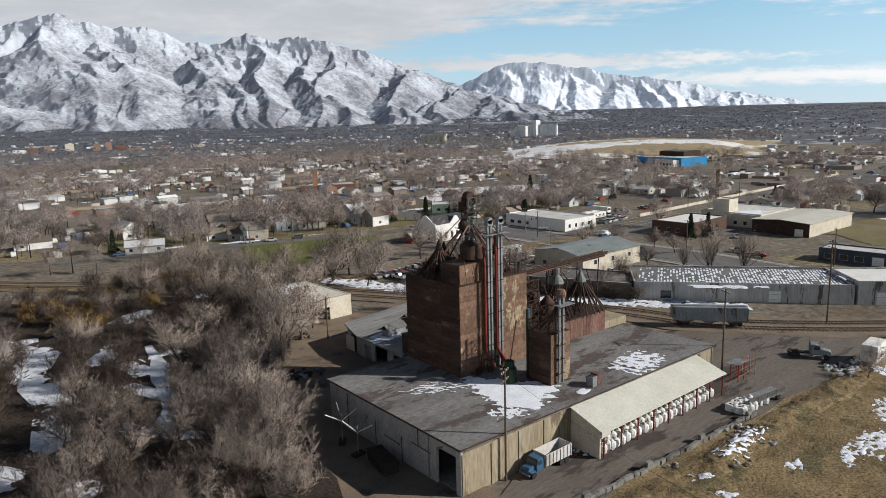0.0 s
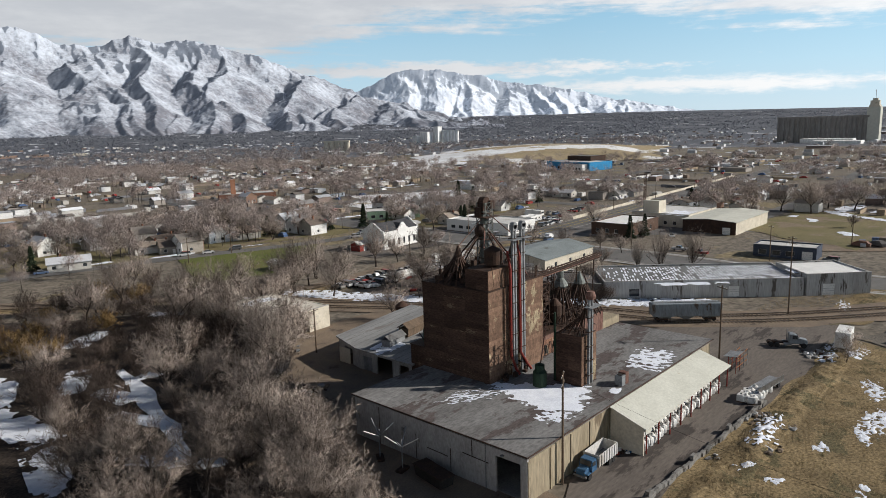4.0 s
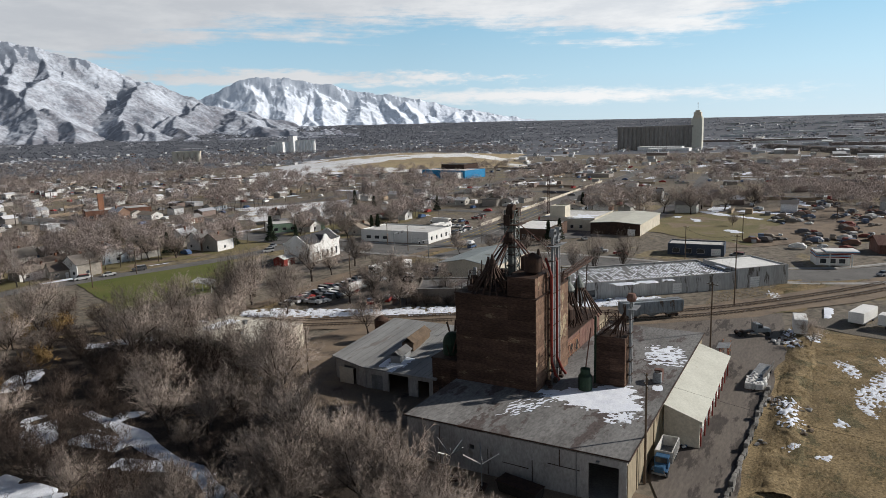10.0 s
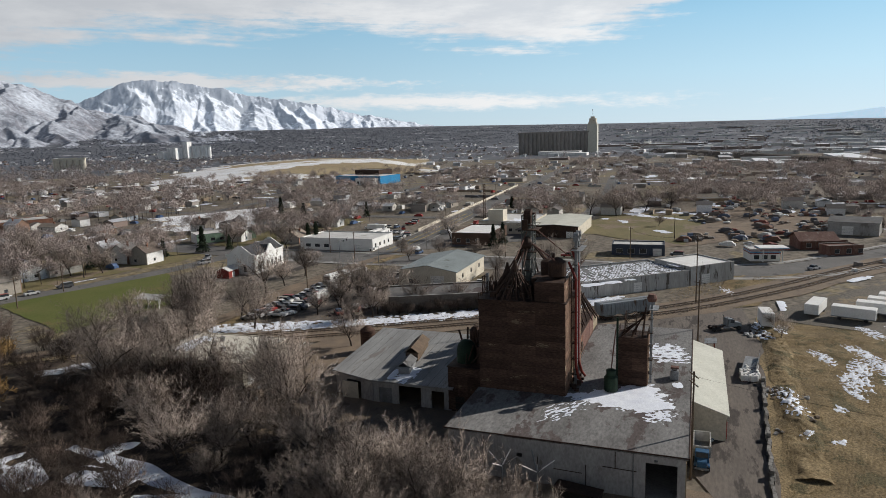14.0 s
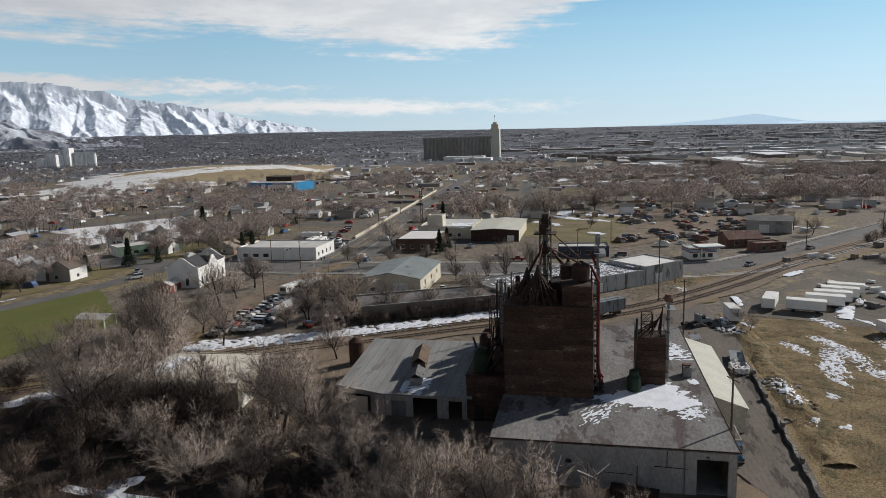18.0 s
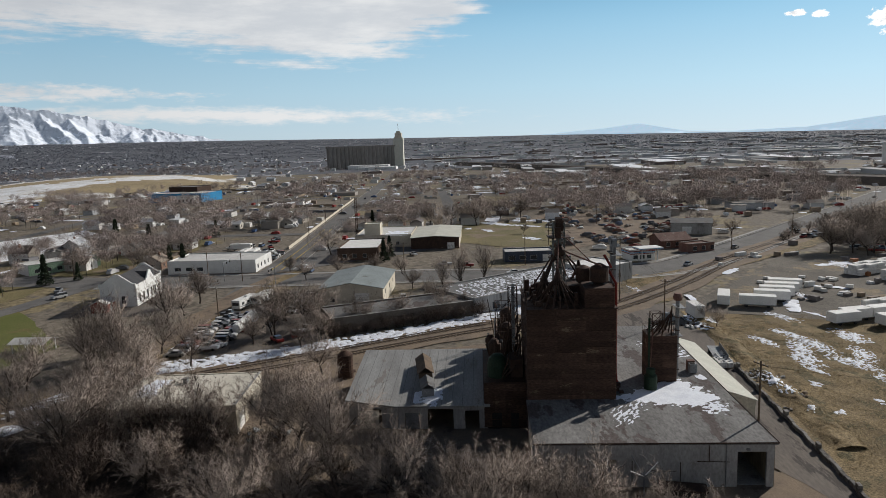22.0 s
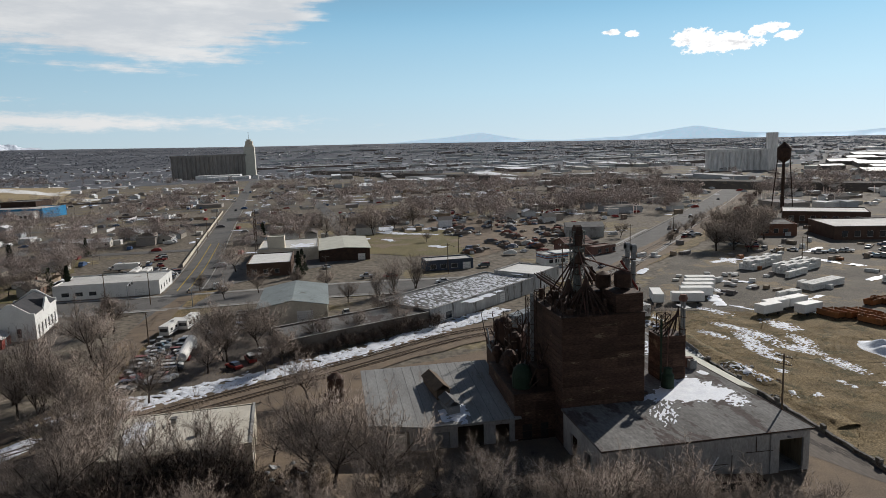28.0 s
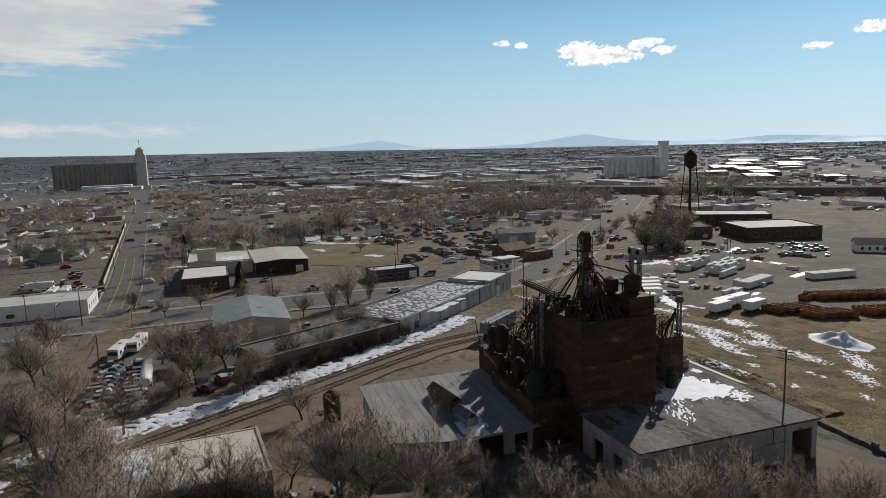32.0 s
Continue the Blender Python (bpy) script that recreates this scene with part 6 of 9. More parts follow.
far = silo_row("grain_terminal", (1446, 421), (1521, 292), 17, 6.2, -9, 37, M["silo"], "huge grey concrete grain terminal with tall head house")
for x0, w, z0, z1 in ((1530, 11, -9, 56), (1530, 7.5, 56, 68), (1530, 4.5, 68, 72)):
    part("head_house", boxm(x0 - w, 277 - w, z0, x0 + w, 277 + w, z1), M["cream"] if z0 < 0 else M["creamwall"], far)
part("flagpole", tube(bmesh.new(), (1530, 277, 72), (1530, 277, 88), 0.35, n=6), M["steel"], far)
part("flag", boxm(1524, 276.8, 84, 1529.5, 277.2, 88), M["hopper"], far)
part("low_store", boxm(1395, 285, -9, 1425, 372, 0), M["whitesilo"], far)
part("low_store", boxm(1340, 262, -9, 1372, 340, -2), M["whitesilo"], far)
part("head_house_cap", boxm(1521, 268, 56, 1539, 286, 59), M["creamwall"], far)
east = silo_row("white_grain_silos", (880, -437), (846, -492), 9, 4.2, -9, 21, M["whitesilo"], "row of white concrete grain silos with head house")
part("head_house", boxm(833, -515, -9, 843, -503, 47), M["whitesilo"], east)
part("head_house", boxm(828, -500, -9, 846, -496, 24), M["whitesilo"], east)
mid = silo_row("white_mill_silos", (1519, 1384), (1545, 1355), 5, 6.8, -19, 29, M["whitesilo"], "far white concrete mill silos")
part("head_house", boxm(1498, 1389, -19, 1516, 1407, 45), M["whitesilo"], mid)
part("head_house", boxm(1471, 1407, -19, 1501, 1437, 29), M["whitesilo"], mid)
part("low_store", boxm(1455, 1435, -19, 1480, 1453, 19), M["whitesilo"], mid)
mid2 = silo_row("cream_mill_silos", (1030, 1330), (1062, 1290), 5, 6, -9, 14, M["creamwall"], "far cream grain silos")

wt = thing("water_tower", pose(334, -154, ground_z(334, -154)), "old dark water tower on tall steel legs", "water tower")
part("tank", lathe(bmesh.new(), [(0.6, 29.5), (3.6, 32), (3.9, 33), (3.9, 38.0), (4.3, 38.1), (0.2, 42.0)], 18), M["darkrust"], wt)
for i in range(4):
    a = math.pi / 4 + i * math.pi / 2
    part("leg", tube(bmesh.new(), (6.0 * math.cos(a), 6.0 * math.sin(a), 0), (3.3 * math.cos(a), 3.3 * math.sin(a), 33), 0.3, n=6), M["darkrust"], wt)
    for z in (10, 20):
        b = a + math.pi / 2
        r = 6.0 - 2.7 * z / 33
        part("brace", tube(bmesh.new(), (r * math.cos(a), r * math.sin(a), z), (r * math.cos(b), r * math.sin(b), z), 0.12, n=4), M["darkrust"], wt)
part("riser", tube(bmesh.new(), (0, 0, 0), (0, 0, 30), 0.6, n=8), M["darkrust"], wt)

# raised highway with its bridge
bm, rows = bmesh.new(), []
line = resample([(150, -600), (376, -385), (480, -300), (543, -258), (720, -165), (1100, -20), (1500, 130)], 25)
for i, p in enumerate(line):
    d = (line[min(i + 1, len(line) - 1)] - line[max(i - 1, 0)]).normalized()
    s = Vector((-d.y, d.x))
    gap = (p - Vector((525, -270))).length < 16
    rows.append(([bm.verts.new((*(p + s * k), ground_z(*p) + z)) for k, z in ((26, -0.2), (12, 6.5), (-12, 6.5), (-26, -0.2))], gap))
for (u, g0), (v, g1) in zip(rows, rows[1:]):
    for i in range(3):
        if not (g0 and g1) or i == 1:
            bm.faces.new((u[i], u[i + 1], v[i + 1], v[i]))
bmesh.ops.recalc_face_normals(bm, faces=bm.faces[:])
tagged(part("road_embankment", bm, M["brush"]), "dark raised highway embankment", "embankment", kind="structure")

# ---- railway ----
line = resample(TRACK, 2.5)
tie_mesh = bpy.data.meshes.new("sleeper")
tie_bm = boxm(-0.12, -1.3, -0.12, 0.12, 1.3, 0.05)
tie_bm.to_mesh(tie_mesh)
tie_bm.free()
tie_mesh.materials.append(M["wood"])
for side, label in ((0.0, "main"), (4.6, "second")):
    track = thing("railway_track", pose(0, 0, 0), "rusty railway track on worn wooden sleepers", "railway track", "railway tracks")
    rails = ([], [])
    ties, near = bmesh.new(), 0
    for i, p in enumerate(line):
        d = (line[min(i + 1, len(line) - 1)] - line[max(i - 1, 0)]).normalized()
        s = Vector((-d.y, d.x))
        c = p + s * side
        z = ground_z(*c) + 0.1
        for k, w in enumerate((-0.75, 0.75)):
            rails[k].append(Vector((*(c + s * w), z + 0.2)))
        if (p - Vector((110, 90))).length < 140:
            for k in range(3):
                q = c + d * (k * 0.83)
                m = pose(q.x, q.y, z, 0, 0, math.degrees(math.atan2(d.y, d.x)))
                if 60 < q.y < 128 and near < 60:
                    share("sleeper", tie_mesh, track, m)
                    near += 1
                else:
                    box(ties, -0.12, -1.3, -0.12, 0.12, 1.3, 0.05, m)
    tagged(part("sleeper_bed", ties, M["wood"], track), "many worn wooden sleepers", kind="stuff")
    for pts in rails:
        bm, prev = bmesh.new(), None
        for p in pts:
            cur = [bm.verts.new(p + Vector(o)) for o in ((-0.05, -0.05, -0.1), (0.05, 0.05, -0.1), (0.05, 0.05, 0.05), (-0.05, -0.05, 0.05))]
            if prev:
                for i in range(4):
                    bm.faces.new((prev[i], prev[(i + 1) % 4], cur[(i + 1) % 4], cur[i]))
            prev = cur
        part("rail", bm, M["rail"], track)


# ---- trees ----
def grow(seed, h, limbs, c2, c3, c4, spread=0.8, trunk=0.22, stems=1, lift=0.25, width=0.022):
    """The wood and the twigs of one bare tree, as point and face arrays."""
    r = random.Random(seed)
    wood, twigs = bmesh.new(), []

    def turn(d, ang, az):
        a = d.orthogonal().normalized()
        a = (a * math.cos(az) + d.cross(a) * math.sin(az)).normalized()
        return (d * math.cos(ang) + a * math.sin(ang)).normalized()

    def sliver(p, d, length, w):
        a = d.orthogonal().normalized()
        az = r.uniform(0, 6.28)
        a = a * math.cos(az) + d.cross(a) * math.sin(az)
        twigs.extend((p - a * w, p + a * w, p + d * length))

    def branch(p, d, length, rad, lev):
        segs = 3 if lev < 3 else 2
        for i in range(segs):
            d2 = turn(d, r.uniform(0.05, 0.28), r.uniform(0, 6.28))
            d2.z += 0.06 * lev
            d2.normalize()
            q = p + d2 * (length / segs)
            r1 = rad * (1 - 0.28 * (i + 1) / segs * (1.6 if lev > 1 else 1))
            if lev < 3:
                tube(wood, p, q, rad, r1, 5 if lev < 2 else 3, False)
            else:
                sliver(p, d2, length / segs * 1.15, max(rad, width))
            p, d, rad = q, d2, r1
            kids = (0, c2, c3, c4)[lev] if lev < 4 else 0
            if lev == 0:
                continue
            if kids:
                n = kids // segs + (1 if r.random() < (kids % segs) / segs else 0)
                for _ in range(n):
                    dd = turn(d, r.uniform(0.45, 1.05), r.uniform(0, 6.28))
                    dd.z += lift * r.uniform(0.2, 1.0)
                    dd.normalize()
                    start = p - d * r.uniform(0, length / segs * 0.8)
                    if lev == 3:
                        sliver(start, dd, length * r.uniform(0.22, 0.5), width * 0.8)
                    else:
                        branch(start, dd, length * r.uniform(0.48, 0.68), rad * 0.5, lev + 1)
        return p, d, rad

    for s in range(stems):
        base = Vector((r.uniform(-0.5, 0.5), r.uniform(-0.5, 0.5), -0.2)) * (1 if stems > 1 else 0.2)
        base.z = -0.2
        d0 = Vector((r.uniform(-0.15, 0.15) * stems, r.uniform(-0.15, 0.15) * stems, 1)).normalized()
        p, d, rad = branch(base, d0, h * (0.3 if stems == 1 else 0.16), trunk, 0)
        for i in range(limbs):
            a = 2 * math.pi * i / limbs + r.uniform(-0.4, 0.4)
            dd = Vector((math.cos(a) * spread, math.sin(a) * spread, r.uniform(0.7, 1.3))).normalized()
            branch(p - d * r.uniform(0, 0.12 * h), dd, h * r.uniform(0.42, 0.58), rad * 0.62, 1)
        branch(p, d, h * 0.5, rad * 0.7, 1)
    return wood, twigs


def make_tree(name, seed, label, m, h, limbs, c2, c3, c4, twig="twig", **kw):
    t = thing(name, m, label, "tree", "bare trees round the mill")
    wood, twigs = grow(seed, h, limbs, c2, c3, c4, **kw)
    part("trunk", wood, M["bark"], t)
    v = np.array([tuple(p) for p in twigs], np.float32).reshape(-1, 3, 3)
    mid = v.mean(1)
    heart = mid.mean(0) * np.array((1, 1, 0.75))
    out = (mid - heart) / (mid - heart).std(0) + np.random.default_rng(seed).normal(size=mid.shape) * 0.75
    out /= np.linalg.norm(out, axis=1)[:, None]
    v = face_out(v, out)
    crown = soup("crown", v.reshape(-1, 3), np.arange(v.shape[0] * 3).reshape(-1, 3), M[twig], t)
    soft(crown.data, np.repeat(out, 3, 0))
    return t


BIG = [make_tree("bare_tree", 11 + i, "tall bare deciduous tree with a wide grey-brown crown", pose(x, y, 0), h, l, 7, 10, 21, spread=s * 1.05, trunk=0.3, width=0.019, lift=0.1)
       for i, (x, y, h, l, s) in enumerate(((56, 118, 13, 5, 0.6), (30, 92, 11, 6, 0.9), (66, 152, 12.5, 5, 0.75), (18, 96, 10, 6, 1.0)))]
BUSH = [make_tree("bare_shrub", 31 + i, "leafless grey-brown shrub with dense twigs", pose(x, y, 0), h, 4, 6, 7, 6, "shadetwig", spread=0.9, trunk=0.07, stems=3)
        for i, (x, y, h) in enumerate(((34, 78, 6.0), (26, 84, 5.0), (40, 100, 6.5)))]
TALL = make_tree("bare_poplar", 71, "clump of tall upright bare trees with many stems", pose(177, 97, ground_z(177, 97)), 12.5, 3, 5, 5, 6, spread=0.4, trunk=0.14, stems=5, width=0.022, lift=0.7)
GOLD = make_tree("golden_shrub", 51, "shrub with dry golden leaves", pose(3, 172, 0), 6.5, 5, 6, 7, 7, "goldleaf", spread=0.9, trunk=0.08, stems=2, width=0.06)


tr = random.Random(8)
spots = []
PATH = [(p.x - 1.6, p.y - 1.2) for p in resample(CREEK, 2.0)]
for _ in range(30000):
    x, y = tr.uniform(-48, 72), tr.uniform(48, 240)
    edge = 24 + (y - 63) * 0.74 if y < 85 else (40.5 + (y - 85) * 0.42 if y < 125 else 57 + (y - 125) * 0.3)
    creek = 14 + 6 * math.sin(y * 0.05)
    if x > edge - 2.2 or (abs(x - creek) < 4.0 and y > 92):
        continue
    if any((x - a) ** 2 + (y - b) ** 2 < 9 for a, b in PATH):
        continue
    if y > 152 and x > 38 and (x * 7 + y * 3) % 10 > 2.5:
        continue
    if (y > 190 + 0.3 * x and x > 0) or (x > 47 and 126 < y < 152):
        continue
    if any((x - a) ** 2 + (y - b) ** 2 < (5.2 if y < 140 else 6.0) ** 2 for a, b in spots):
        continue
    spots.append((x, y))
    if len(spots) > 400:
        break
for i, (x, y) in enumerate(spots):
    z = ground_z(x, y)
    if x > 45 and 113 < y < 126:
        continue
    if tr.random() < 0.5 + 0.9 * noise.noise((x * 0.05, y * 0.05, 8.8)) + (0.25 if x > 9 and y < 105 else -0.5 if x < 9 else -0.15 if y < 125 else -0.4):
        copy_thing(tr.choice(BIG), pose(x, y, z, 0, 0, tr.uniform(0, 360)) @ Matrix.Scale(tr.uniform(0.5, 0.85), 4))
    else:
        copy_thing(GOLD if (y > 150 and tr.random() < 0.18) else tr.choice(BUSH), pose(x, y, z, 0, 0, tr.uniform(0, 360)) @ Matrix.Scale(tr.uniform(0.7, 1.25), 4))
for x, y, s in ((57.5, 121, 1.05), (60.2, 131.5, 0.85), (59.6, 136, 0.95), (60.3, 140.5, 0.9), (59, 146, 0.95), (57, 150.5, 0.85), (100, 167, 0.95), (95.5, 173, 0.9), (105, 161.5, 0.85), (92, 163, 0.8), (68, 155, 1.1), (82, 156, 0.8), (54, 152, 1.1), (52, 112, 1.1), (90, 122, 0.7), (112, 128, 0.85), (118, 140, 0.9), (126, 134, 0.8), (135, 132, 0.7), (133, 100, 0.6), (137, 95, 0.55), (128, 112, 0.6), (123, 120, 0.7),
                (96, 151, 0.8), (58, 190, 0.9), (69, 171, 1.0), (79, 154, 0.9), (140, 172, 0.8), (330, 107, 1.2), (326, 93, 1.2), (338, 100, 1.1), (352, 92, 1.2), (347, 80, 1.1), (360, 67, 1.3), (293, 110, 0.9), (322, 118, 1.1), (290, 70, 0.5), (214, -36, 1.2), (226, -52, 1.4), (232, -58, 1.5), (238, -66, 1.4), (229, -64, 1.3), (222, -58, 1.3), (243, -74, 1.4), (236, -73, 1.3), (214, -44, 1.1), (213, -51, 1.2), (220, -40, 1.1), (208, -46, 0.9), (35, 80, 0.85), (33, 72, 0.75), (36, 90, 0.85), (39, 95, 0.8), (31, 65, 0.7), (42, 103, 0.8), (45, 110, 0.75), (37, 85, 0.75), (32.5, 77, 0.7), (29, 70, 0.8), (60.2, 121.2, 1.05), (66.0, 126.6, 0.6), (76, 151.8, 0.9), (93, 163.5, 0.95), (118.8, 141, 0.7), (111, 143, 0.7), (108, 131, 0.6), (115, 128, 0.6), (84, 178, 1.0), (108, 256, 0.9), (72, 278, 1.0), (94, 262, 0.8), (118, 268, 0.9), (138, 258, 0.8), (84, 262, 0.9), (196, 128, 0.7), (192, 140, 0.6), (192, 118, 0.6),
                (118, 37, 0.35), (124, 38, 0.4), (186, 150, 0.6), (202, 160, 0.6), (199, 210, 0.9), (168, 112, 0.6)):
    copy_thing(tr.choice(BIG), pose(x, y, ground_z(x, y), 0, 0, tr.uniform(0, 360)) @ Matrix.Scale(s, 4))

for x, y, s in ((181, 90, 1.0), (173, 103, 0.75), (141.5, 101, 0.8), (146, 105, 0.65), (108, 174, 1.2), (103, 177, 1.1), (96, 170, 1.0), (131, 141, 0.8), (137, 137, 0.75), (226, 128, 0.6)):
    copy_thing(TALL, pose(x, y, ground_z(x, y), 0, 0, tr.uniform(0, 360)) @ Matrix.Scale(s, 4))
for k in range(16):
    u = k / 15
    x, y = 116.2 + 16.5 * u + tr.uniform(-0.6, 0.4), 125 - 34 * u + tr.uniform(-0.8, 0.8)
    copy_thing(tr.choice(BUSH), pose(x, y, ground_z(x, y), 0, 0, tr.uniform(0, 360)) @ Matrix.Scale(tr.uniform(0.45, 0.8), 4))
for x, y, s in ((58.5, 134, 1.1), (59, 147, 1.0), (55, 137, 1.3), (54, 146, 1.2), (52, 131, 1.3), (56, 129, 1.0), (50, 139, 1.4), (49, 148, 1.3), (47, 133, 1.2), (57, 140, 1.2), (53, 141, 1.4), (49, 126, 1.2), (52, 121, 1.1), (46, 143, 1.3)):
    copy_thing(tr.choice(BUSH), pose(x, y, ground_z(x, y), 0, 0, tr.uniform(0, 360)) @ Matrix.Scale(s, 4))
for x, y, s in ((26, 171, 0.9), (31, 170, 1.0), (25, 183, 0.9), (31, 160, 0.8), (20, 176, 0.8)):
    copy_thing(GOLD, pose(x, y, ground_z(x, y), 0, 0, tr.uniform(0, 360)) @ Matrix.Scale(s, 4))
for x, y, s in ((241, -31, 0.5), (252, -38, 0.45), (265, -47, 0.55), (271, -55, 0.5), (284, -66, 0.5), (298, -76, 0.55), (312, -88, 0.5)):
    copy_thing(tr.choice(BIG), pose(x, y, ground_z(x, y), 0, 0, tr.uniform(0, 360)) @ Matrix.Scale(s, 4))
for i in range(26):
    u = i / 25
    x, y = 232 + 270 * u + tr.uniform(-2, 2), -36 - 208 * u + tr.uniform(-2, 2)
    copy_thing(tr.choice(BUSH), pose(x - 1, y - 12, ground_z(x, y), 0, 0, tr.uniform(0, 360)) @ Matrix.Scale(tr.uniform(0.6, 1.0), 4))
for i in range(20):
    x, y = 278 + tr.uniform(-20, 22), -98 + tr.uniform(-14, 12)
    copy_thing(tr.choice(BIG + BUSH), pose(x, y, ground_z(x, y), 0, 0, tr.uniform(0, 360)) @ Matrix.Scale(tr.uniform(0.8, 1.1), 4))

# ---- town trees and houses ----
CLEAR = [(195, 86, 310, 152), (200, 168, 304, 216), (140, 112, 200, 170), (244, 290, 345, 358), (110, 30, 225, 112), (205, -10, 330, 90), (90, -160, 230, 40), (80, 185, 200, 245), (195, -260, 340, -40), (140, 180, 190, 215), (500, 290, 640, 420)]


def on_hill(x, y):
    return all((bx - ax) * (y - ay) - (by - ay) * (x - ax) > 0 for (ax, ay), (bx, by) in zip(HILL, HILL[1:] + HILL[:1]))


def blocked(x, y, roads=9):
    if on_hill(x, y):
        return True
    if any(a < x < c and b < y < d for a, b, c, d in CLEAR):
        return True
    for pts in (STREET_A, STREET_B, STREET_C, TRACK, *SIDE_STREETS):
        for (ax, ay), (bx, by) in zip(pts, pts[1:]):
            l2 = (bx - ax) ** 2 + (by - ay) ** 2
            u = max(0, min(1, ((x - ax) * (bx - ax) + (y - ay) * (by - ay)) / l2))
            if (x - ax - u * (bx - ax)) ** 2 + (y - ay - u * (by - ay)) ** 2 < roads ** 2:
                return True
    return False


def fan(n, r0, r1, a0=0, a1=146, power=1.0):
    for _ in range(n):
        r = math.sqrt(tr.uniform(r0 * r0, r1 * r1))
        a = radians(tr.uniform(a0, a1))
        yield r * math.sin(a), 60 + r * math.cos(a), r


count = 0
for x, y, r in fan(400, 150, 300):
    if count > 60 or blocked(x, y) or (x < 75 and y < 260):
        continue
    count += 1
    copy_thing(tr.choice(BIG), pose(x, y, ground_z(x, y), 0, 0, tr.uniform(0, 360)) @ Matrix.Scale(tr.uniform(0.6, 1.15), 4))


def far_trees(name, n, r0, r1, count, size, wide, label, clump, wood="fartwig", length=1.3):
    v, outs = [], []
    g = np.random.default_rng(len(name))
    for x, y, r in fan(n, r0, r1):
        if (r < 1300 and blocked(x, y, 8)) or on_hill(x, y) or on_hill(x * 1.1 - 5, y * 1.1 - 5) and tr.random() < 0.8:
            continue
        dens = 0.7 * noise.noise((x * 0.008, y * 0.008, 2.2)) + 0.5 * noise.noise((x * 0.03, y * 0.03, 5.2))
        east = x > 2.4 * (y - 60)
        if x > 1.2 * (y - 60) and abs(r - 520) < 120:
            dens += 0.1
        if math.atan2(x + 26, y - 125) > 2.29 and 250 < r < 1700:
            dens -= 0.3
        if east and r > 700:
            dens -= 0.22
        if not east and r > 850:
            dens += 0.15
        if r > 2300 and 1.2 * (y - 60) < x < 7 * abs(y - 60):
            dens += 0.25
        if dens < clump + 0.12 * tr.random():
            continue
        h = size * tr.uniform(0.6, 1.25)
        z = ground_z(x, y)
        lobes = 7
        hub = g.normal(size=(lobes, 3))
        hub *= np.array((0.25, 0.25, 0.17)) * h / np.linalg.norm(hub, axis=1)[:, None]
        hub[:, 2] += h * 0.63
        ball = g.normal(size=(count, 3))
        ball *= (g.uniform(0, 1, (count, 1)) ** 0.45) / np.linalg.norm(ball, axis=1)[:, None]
        mid = hub[g.integers(0, lobes, count)] + ball * h * np.array((0.19, 0.19, 0.17)) * g.uniform(0.75, 1.15)
        mid[:, 2] = np.maximum(mid[:, 2], h * 0.22)
        mid += np.array((x, y, z))
        u = (mid - np.array((x, y, z + h * 0.35))) / h + g.normal(size=(count, 3)) * 0.25
        u /= np.linalg.norm(u, axis=1)[:, None]
        s = np.cross(u, g.normal(size=(count, 3)))
        s *= wide * g.uniform(0.5, 1.2, (count, 1)) / np.linalg.norm(s, axis=1)[:, None]
        u *= length * g.uniform(0.5, 1.3, (count, 1))
        out = (mid - np.array((x, y, z + h * 0.55))) / (h * np.array((0.3, 0.3, 0.24))) + g.normal(size=(count, 3)) * 0.55
        out /= np.linalg.norm(out, axis=1)[:, None]
        tri = face_out(np.stack((mid - s, mid + s, mid + u), 1), out)
        trunk = np.array((((x - h * 0.016, y, z - 0.3), (x + h * 0.016, y, z - 0.3), (x, y, z + h * 0.6)),))
        v.append(np.concatenate((tri, trunk)).reshape(-1, 3))
        outs.append(np.repeat(np.concatenate((out, ((-0.85, 0.4, 0.1),))), 3, 0))
    v = np.concatenate(v)
    trees = soup(name, v, np.arange(len(v)).reshape(-1, 3), M[wood], None, label, "trees", "stuff")
    soft(trees.data, np.concatenate(outs))


far_trees("garden_trees", 3000, 165, 430, 1100, 13, 0.045, "bare garden trees among the houses", 0.03, length=1.0)
far_trees("town_trees", 6800, 380, 950, 520, 15, 0.105, "bare brown trees among the town's houses", 0.0, length=1.05)
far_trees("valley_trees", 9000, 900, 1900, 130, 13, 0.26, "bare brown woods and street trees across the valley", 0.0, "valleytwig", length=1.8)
far_trees("distant_woods", 60000, 1800, 4400, 12, 6, 0.6, "distant winter woods, blue-grey with haze", -0.08, "hazewood", length=2.6)


def house(name, w, d, h, rise, label):
    b = building(name, (0, 0), (w, 0), d, h, M["siding"], M["shingle"], label, "house", [(0, 1.2, 0.9, 1.3, 1.2, "window"), (0, w * 0.48, -0.1, 1.0, 2.0, "door"), (0, w - 2.6, 0.9, 1.4, 1.2, "window"), (1, d * 0.35, 0.9, 1.3, 1.2, "window"), (3, d * 0.4, 0.9, 1.2, 1.2, "window"), (2, 2, 0.9, 1.3, 1.2, "window")], "gable", rise, 0.4, group="houses of the town")
    part("chimney", boxm(w * 0.3, d * 0.5 + 0.4, h, w * 0.3 + 0.6, d * 0.5 + 1.0, h + rise + 0.9), M["brick"], b)
    return b


